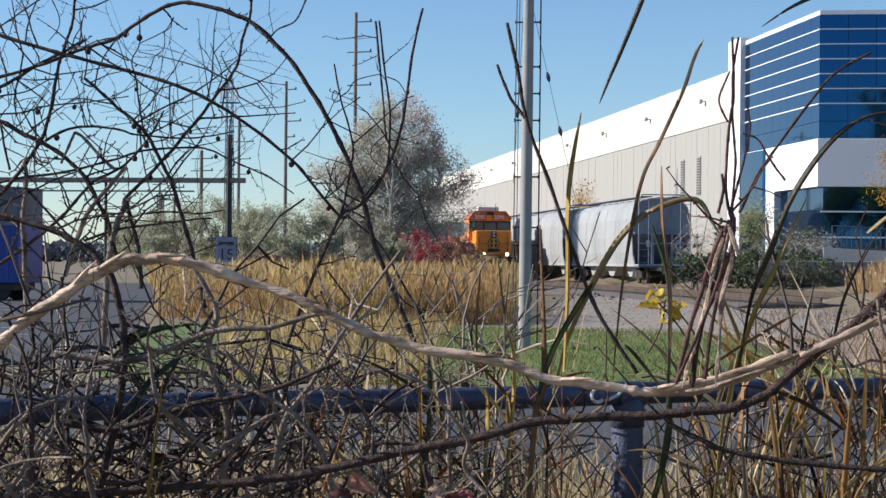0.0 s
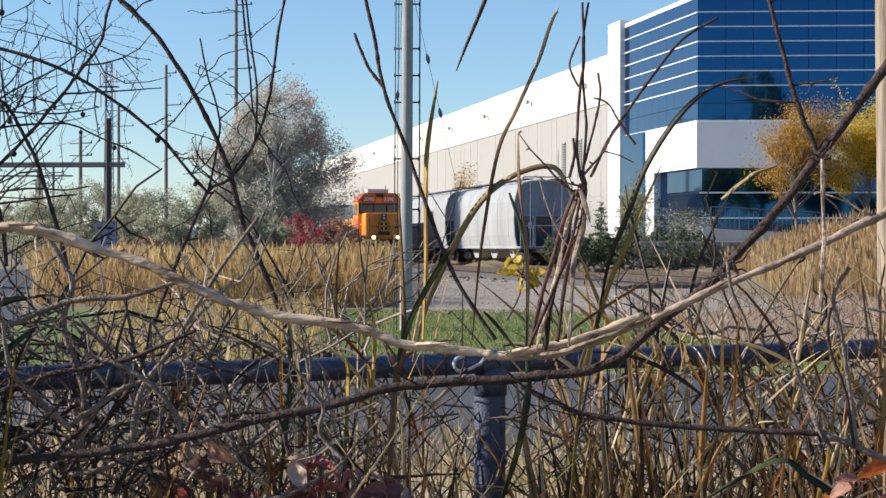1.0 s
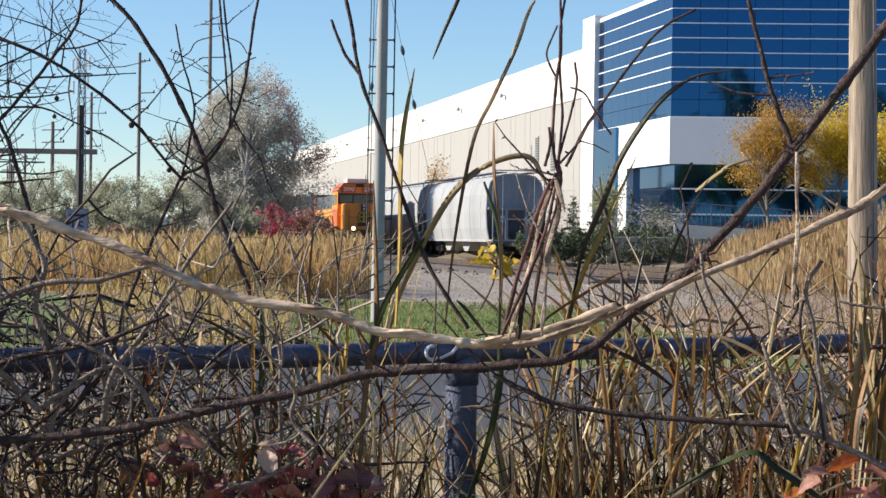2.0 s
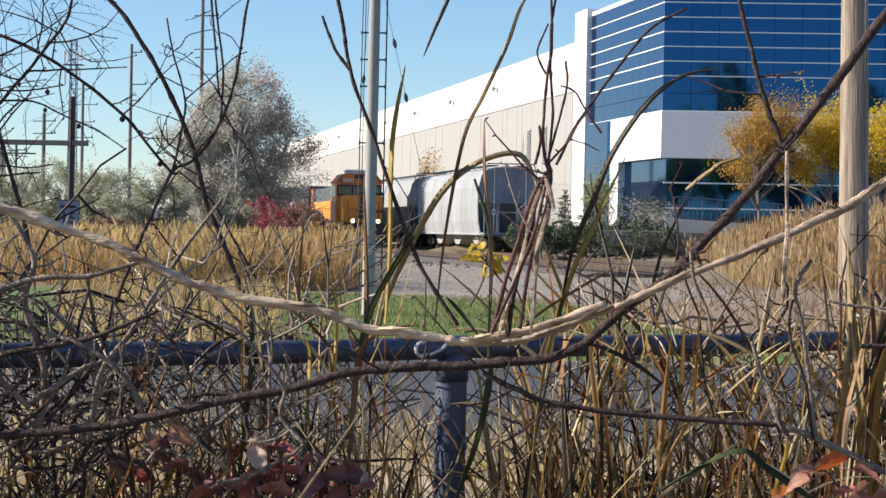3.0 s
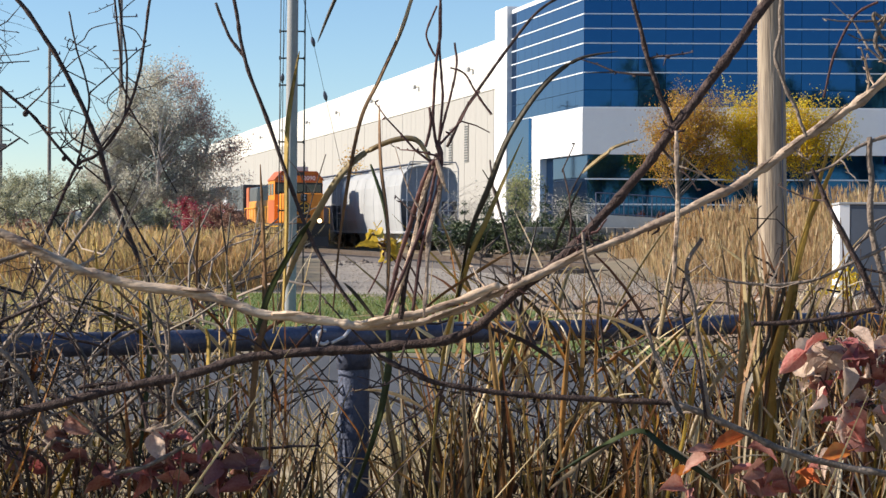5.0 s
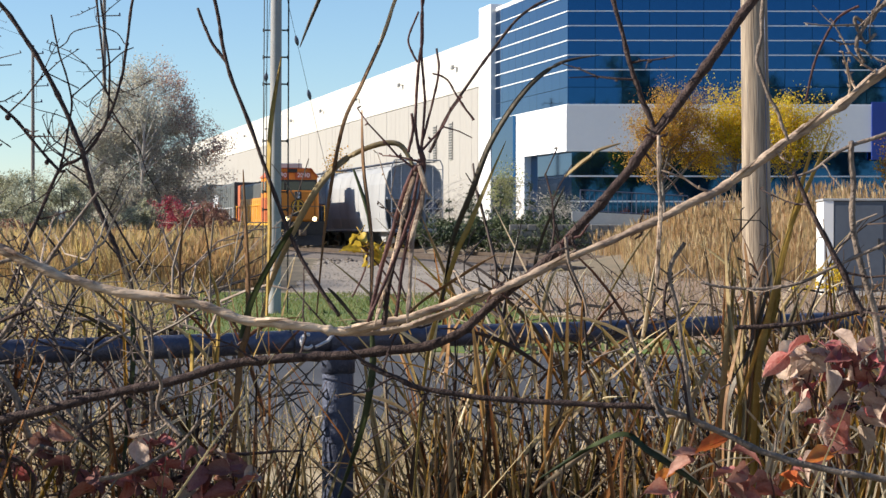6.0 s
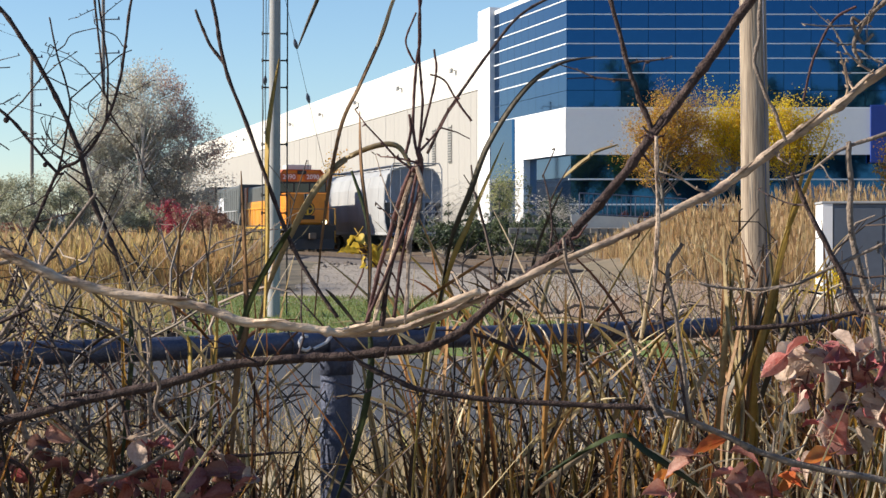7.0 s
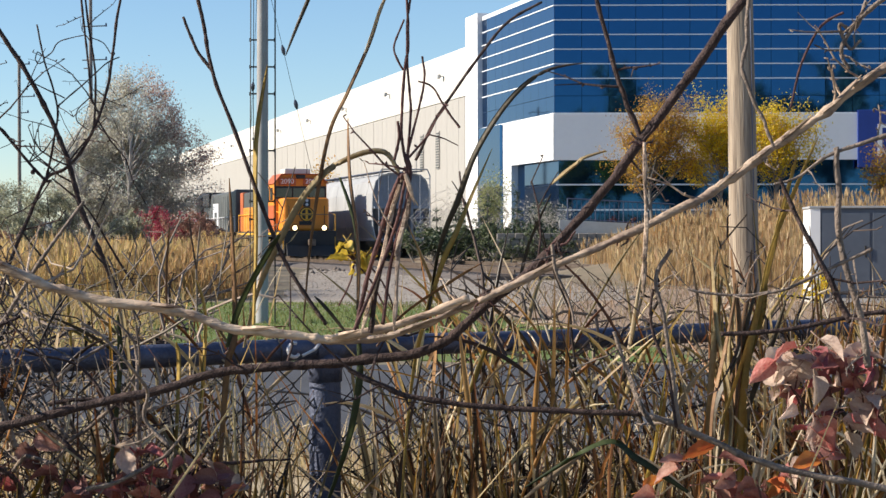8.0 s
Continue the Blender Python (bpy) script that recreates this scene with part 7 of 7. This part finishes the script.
def reed_mass(name, n, seed, box, low, high, width, lean, material, label, category, fence_side=0):
    """Many stems and blades: each a ribbon of six pieces, a ridge along it, bent towards its tip."""
    rng = np.random.default_rng(seed)
    x0, x1, y0, y1 = box
    x = rng.uniform(x0, x1, n)
    y = rng.uniform(y0, y1, n) + 0.55 * (x - (-0.2)) * 0.8
    h = rng.uniform(low, high, n) * (0.8 + 0.35 * np.array([noise.noise(Vector((a * 1.6, b * 1.6, seed))) for a, b in zip(x, y)]))
    a = rng.uniform(-1.35, 1.35, n)
    side = np.stack([np.cos(a), np.sin(a), np.zeros(n)], 1)
    w = width * rng.uniform(0.35, 1.4, n)
    lx, ly = rng.normal(size=n) * lean, rng.normal(size=n) * lean * 0.5
    # the stems part round the fence post
    gap = (x + lx * h * 0.8) / y + 0.0595
    clear = (np.abs(gap) < 0.022) & (y < 3.8)
    x = np.where(clear, x + np.sign(gap) * 0.085, x)
    droop = rng.uniform(0, 1, n) ** 2.6 * rng.choice([-1, 1], n) * 0.45
    kink = rng.uniform(-0.02, 0.02, (n, 7))
    rows = []
    for k in range(7):
        f = k / 6
        p = np.stack([x + lx * f * h + droop * f ** 3 * h + kink[:, k], y + ly * f * h, h * f - np.abs(droop) * f ** 4 * h * 0.55], 1)
        ww = (w * (1.0 if k < 4 else (0.8, 0.5, 0.12)[k - 4]))[:, None]
        ridge = np.stack([-side[:, 1], side[:, 0], np.zeros(n)], 1) * ww * 0.65
        rows.append(np.stack([p - side * ww / 2, p + ridge, p + side * ww / 2], 1))
    v = np.stack(rows, 1).reshape(-1, 3)
    b = np.arange(n)[:, None, None] * 21
    q = []
    for k in range(6):
        for c in (0, 1):
            q.append([3 * k + c, 3 * k + c + 1, 3 * k + c + 4, 3 * k + c + 3])
    f = (b + np.array(q)[None]).reshape(-1, 4)
    return tagged(new(name, raw_mesh(name, v, f, material)), label, category, "", "stuff")


reed_mass("broad_reeds", 210, 61, (0.0, 1.6, 3.0, 3.6), 1.15, 1.50, 0.021, 0.13, M_reeds, "broad dry reed leaves standing along the fence", "reeds")
reed_mass("broad_reeds", 46, 62, (-1.3, -0.05, 3.0, 3.6), 1.10, 1.45, 0.017, 0.13, M_reeds, "broad dry reed leaves standing along the fence", "reeds")
reed_mass("reed_thicket", 820, 21, (-0.05, 1.6, 3.10, 3.75), 1.05, 1.50, 0.0145, 0.24, M_reeds, "thicket of dry reed stems along the fence", "reeds")
reed_mass("reed_thicket", 420, 28, (-0.75, -0.05, 3.10, 3.75), 1.0, 1.42, 0.011, 0.19, M_reeds, "loose dry reed stems along the fence", "reeds")
reed_mass("reed_thicket", 500, 22, (-1.9, -0.6, 3.0, 3.6), 0.95, 1.42, 0.011, 0.2, M_reeds, "thicket of dry reed stems along the fence", "reeds")
reed_mass("reed_thicket", 380, 23, (-1.6, 2.2, 3.9, 5.2), 0.75, 1.25, 0.012, 0.18, M_reeds, "dry reeds behind the fence", "reeds")
reed_mass("dark_reeds", 420, 29, (-1.6, 2.2, 3.75, 4.6), 0.8, 1.25, 0.013, 0.22, M_darkreeds, "dead brown reeds behind the fence, darkened for thicket shade", "reeds")
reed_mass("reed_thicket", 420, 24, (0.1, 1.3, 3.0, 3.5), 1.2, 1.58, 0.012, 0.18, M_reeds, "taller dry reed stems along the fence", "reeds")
reed_mass("dark_reeds", 420, 63, (-0.5, 1.6, 3.0, 3.7), 1.0, 1.48, 0.0155, 0.17, M_darkreeds, "dark brown reed stems along the fence, deepened for thicket shade", "reeds")
reed_mass("dark_reeds", 220, 64, (-1.6, -0.5, 3.0, 3.6), 1.0, 1.42, 0.0135, 0.18, M_darkreeds, "dark brown reed stems along the fence, deepened for thicket shade", "reeds")
reed_mass("fallen_stalks", 420, 25, (-1.6, 1.6, 3.0, 3.7), 0.85, 1.4, 0.006, 0.5, M_reeds, "thin fallen stalks leaning across the fence", "reeds")
reed_mass("straw_stalks", 420, 26, (-1.5, 1.6, 3.3, 4.6), 1.1, 1.52, 0.0055, 0.32, M_straw, "pale bleached straw stalks", "reeds")
reed_mass("fallen_stalks", 330, 27, (-0.05, 1.7, 2.95, 3.5), 0.95, 1.42, 0.009, 0.45, M_reeds, "bent reed leaves leaning across one another", "reeds")


def leaf_mass(name, n, seed, box, length, width, material, label):
    """Loose reed leaves that spring from the stems, arch over and hang: ribbons of seven steps."""
    rng = np.random.default_rng(seed)
    x0, x1, y0, y1, z0, z1 = box
    p = np.stack([rng.uniform(x0, x1, n), rng.uniform(y0, y1, n), rng.uniform(z0, z1, n)], 1)
    p[:, 1] += 0.44 * (p[:, 0] + 0.2)
    away = np.abs(p[:, 0] / p[:, 1] + 0.0595) > 0.035
    p = p[away]
    n = len(p)
    a, up = rng.uniform(0, 2 * math.pi, n), rng.uniform(0.6, 1.5, n)
    d = np.stack([np.cos(a) * np.cos(up), np.sin(a) * np.cos(up) * 0.5, np.sin(up)], 1)
    size, fall = rng.uniform(0.5, 1.3, n) * length, rng.uniform(0.03, 0.42, n)
    w0 = width * rng.uniform(0.4, 1.3, n)
    twist = rng.uniform(-1.2, 1.2, n)
    rows = []
    for k in range(8):
        f = k / 7
        way = d - np.stack([np.zeros(n), np.zeros(n), fall * f * 2.2], 1)
        way /= np.linalg.norm(way, axis=1)[:, None]
        side = np.cross(way, np.stack([np.sin(twist + f), -np.cos(twist + f), np.zeros(n)], 1))
        side /= np.maximum(np.linalg.norm(side, axis=1), 1e-6)[:, None]
        ww = (w0 * (0.5, 0.85, 1.0, 0.95, 0.8, 0.6, 0.35, 0.06)[k])[:, None]
        rows.append(np.stack([p - side * ww / 2, p + np.cross(side, way) * ww * 0.5, p + side * ww / 2], 1))
        p = p + way * (size / 7)[:, None]
    v = np.stack(rows, 1).reshape(-1, 3)
    q = np.array([[3 * k + c, 3 * k + c + 1, 3 * k + c + 4, 3 * k + c + 3] for k in range(7) for c in (0, 1)])
    f = (np.arange(n)[:, None, None] * 24 + q[None]).reshape(-1, 4)
    return tagged(new(name, raw_mesh(name, v, f, material)), label, "reeds", "", "stuff")


leaf_mass("reed_leaves", 420, 51, (0.0, 1.7, 3.1, 3.75, 0.70, 1.14), 0.26, 0.0095, M_reeds, "curled dry reed leaves hanging from the stems")
leaf_mass("reed_leaves", 160, 52, (-1.7, 0.0, 3.1, 3.7, 0.65, 1.08), 0.24, 0.009, M_reeds, "curled dry reed leaves hanging from the stems")
leaf_mass("reed_leaves", 120, 54, (-0.1, 1.5, 3.1, 3.8, 1.06, 1.24), 0.24, 0.0085, M_reeds, "dry reed leaves arching above the rail")
leaf_mass("reed_leaves", 110, 55, (-0.8, 0.0, 3.3, 3.9, 1.04, 1.22), 0.20, 0.007, M_reeds, "dry reed leaves arching above the rail")
leaf_mass("straw_leaves", 110, 56, (0.35, 0.85, 2.72, 2.95, 0.72, 1.04), 0.16, 0.0065, M_straw, "bleached straw leaves below the red shoots")
leaf_mass("straw_leaves", 300, 53, (-1.5, 1.5, 3.2, 4.3, 0.75, 1.22), 0.17, 0.0055, M_straw, "bleached curled straw leaves")


def litter(name, n, seed, x0, x1, y0, y1, z0, z1, material, label):
    """A tangle of crooked fine twigs."""
    rng = np.random.default_rng(seed)
    s = Shape()
    for _ in range(n):
        p = Vector((rng.uniform(x0, x1), rng.uniform(y0, y1), z0 + (z1 - z0) * rng.uniform() ** 1.4))
        p.y += 0.675 * (p.x + 0.21)
        if abs(p.x / p.y + 0.0595) < 0.04:
            continue
        d = Vector((rng.normal(), rng.normal() * 0.5, rng.normal() * 0.9 + 0.35)).normalized()
        length = rng.uniform(0.12, 0.42)
        r = 0.0011 + 0.0034 * rng.uniform() ** 1.6
        pts = [p]
        for k in range(5):
            d = (d + Vector(rng.normal(size=3)) * 0.30).normalized()
            pts.append(pts[-1] + d * length / 5)
        s.tube(pts, np.linspace(r, r * 0.5, 6), 5, False)
        for k in (2, 3, 4):
            if rng.uniform() < 0.6:
                e = (d + Vector(rng.normal(size=3)) * 0.8).normalized()
                m = pts[k] + e * length * 0.15
                s.tube([pts[k], m, m + (e + Vector(rng.normal(size=3)) * 0.4).normalized() * length * 0.12], [r * 0.65, r * 0.55, r * 0.35], 4, False)
    return tagged(new(name, s.mesh(name, material)), label, "twigs", "", "stuff")


litter("twig_tangle", 540, 31, -1.55, -0.42, 3.45, 4.1, 0.72, 1.30, M_twigs, "dense tangle of bare grey-brown twigs")
litter("twig_tangle", 240, 34, -1.5, -0.5, 3.6, 4.2, 0.70, 1.22, M_twigs, "dense tangle of dark twigs behind the rail")
litter("twig_tangle", 330, 35, -1.7, -0.78, 3.25, 3.7, 0.80, 1.36, M_darktwigs, "thick tangle of bare twigs over the rail, darkened for shade")
litter("twig_tangle", 60, 32, -0.6, -0.1, 3.5, 3.9, 0.72, 1.22, M_twigs, "loose tangle of bare twigs at the fence")
litter("twig_tangle", 150, 36, -0.1, 1.2, 3.15, 3.6, 0.78, 1.28, M_darktwigs, "loose tangle of twigs among the reeds, darkened for shade")
litter("twig_tangle", 130, 33, -0.1, 1.0, 3.2, 3.7, 0.75, 1.28, M_twigs, "loose tangle of bare twigs at the fence")


def leaf_mesh(curl, length=0.056, width=0.034):
    """A pointed leaf folded up along its midrib, its edge wavy, its tip rolled under."""
    s, rows, n = Shape(), [], 10
    for i in range(n + 1):
        f = i / n
        w = width / 2 * max(0.02, math.sin(math.pi * f ** 0.8)) ** 0.75 * (1.1 - 0.35 * f)
        a = curl * (f * 1.3) ** 1.5
        y, z = length * (f - 0.16 * curl * f ** 2), -length * 0.36 * curl * f ** 2
        up = 0.35 + 0.4 * curl
        wave = 0.0016 * math.sin(i * 1.9 + curl * 5)
        rows += [(-w * math.cos(a * 0.4), y, z + w * up + wave), (-w * 0.55, y, z + w * up * 0.42), (0, y, z), (w * 0.55, y, z + w * up * 0.42), (w * math.cos(a * 0.4), y, z + w * up - wave)]
    s.add(rows, [(5 * r + k, 5 * r + k + 1, 5 * r + k + 6, 5 * r + k + 5) for r in range(n) for k in range(4)])
    s.tube([(0, -0.02, 0.004), (0, -0.008, 0.001), (0, 0, -0.0006), (0, length * 0.5, -length * 0.09 * curl - 0.0006)], [0.0009, 0.0009, 0.0009, 0.0004], 4)
    return s


LEAF_RNG = np.random.default_rng(9)


def leaf_cluster(name, spots_at, per, palette, label, size=1.0):
    """A shoot with a spray of leaves round each place."""
    t = thing(name, pose(0, 0, 0), label, "leaves")
    kinds = [[leaf_mesh(c, 0.058 * size, 0.033 * size).mesh("leaf", m, True) for c in (0.25, 0.7, 1.2)] for m in palette]
    for q in spots_at:
        q = Vector(q)
        foot = q + Vector((LEAF_RNG.uniform(-0.03, 0.06), 0.03, -0.09))
        shoot = part("shoot", Shape().tube(bend([foot, foot.lerp(q, 0.5) + Vector((0.008, 0, 0)), q], 3), 0.0016, 5), M_vine, t)
        for k in range(per):
            me = kinds[int(LEAF_RNG.integers(len(kinds)))][int(LEAF_RNG.integers(3))]
            part("leaf", me, None, shoot, "", pose(q.x + LEAF_RNG.normal() * 0.012, q.y + LEAF_RNG.normal() * 0.012, q.z + LEAF_RNG.normal() * 0.012,
                                                  LEAF_RNG.uniform(-75, 35), LEAF_RNG.uniform(-70, 70), LEAF_RNG.uniform(0, 360)), True)


leaf_cluster("leafy_shoot", RED_SPOTS, 5, [M_leafwine, M_leafdry, M_leafdry, M_leafdusk, M_leafwine, M_leafdry], "shoot with wine-red and tan autumn leaves")
leaf_cluster("leafy_shoot", LOW_SPOTS, 3, [M_leafscarlet, M_leafwine, M_leafdusk, M_leafdusk], "shoot with scarlet and dark red leaves")
leaf_cluster("leafy_shoot", DARK_SPOTS, 4, [M_leafdusk, M_leafdusk, M_leafwine], "shoot with dull dark-red leaves in shade")
leaf_cluster("leafy_shoot", TAN_SPOTS, 2, [M_leafdry, M_leafdusk], "shoot with dry tan curled leaves")
leaf_cluster("leafy_shoot", YELLOW_SPOTS, 4, [M_leafgold], "shoot with drooping yellow leaves", 0.55)


def motions():
    for ob, behind in ENGINES:
        rows = []
        for k in range(17):
            t = k * 0.5
            rows.append((t, on_line_pose(TRACKS[0], 127.8 - 3.41 * t + behind, RAIL_TOP)))
        walk(ob, rows)


motions()
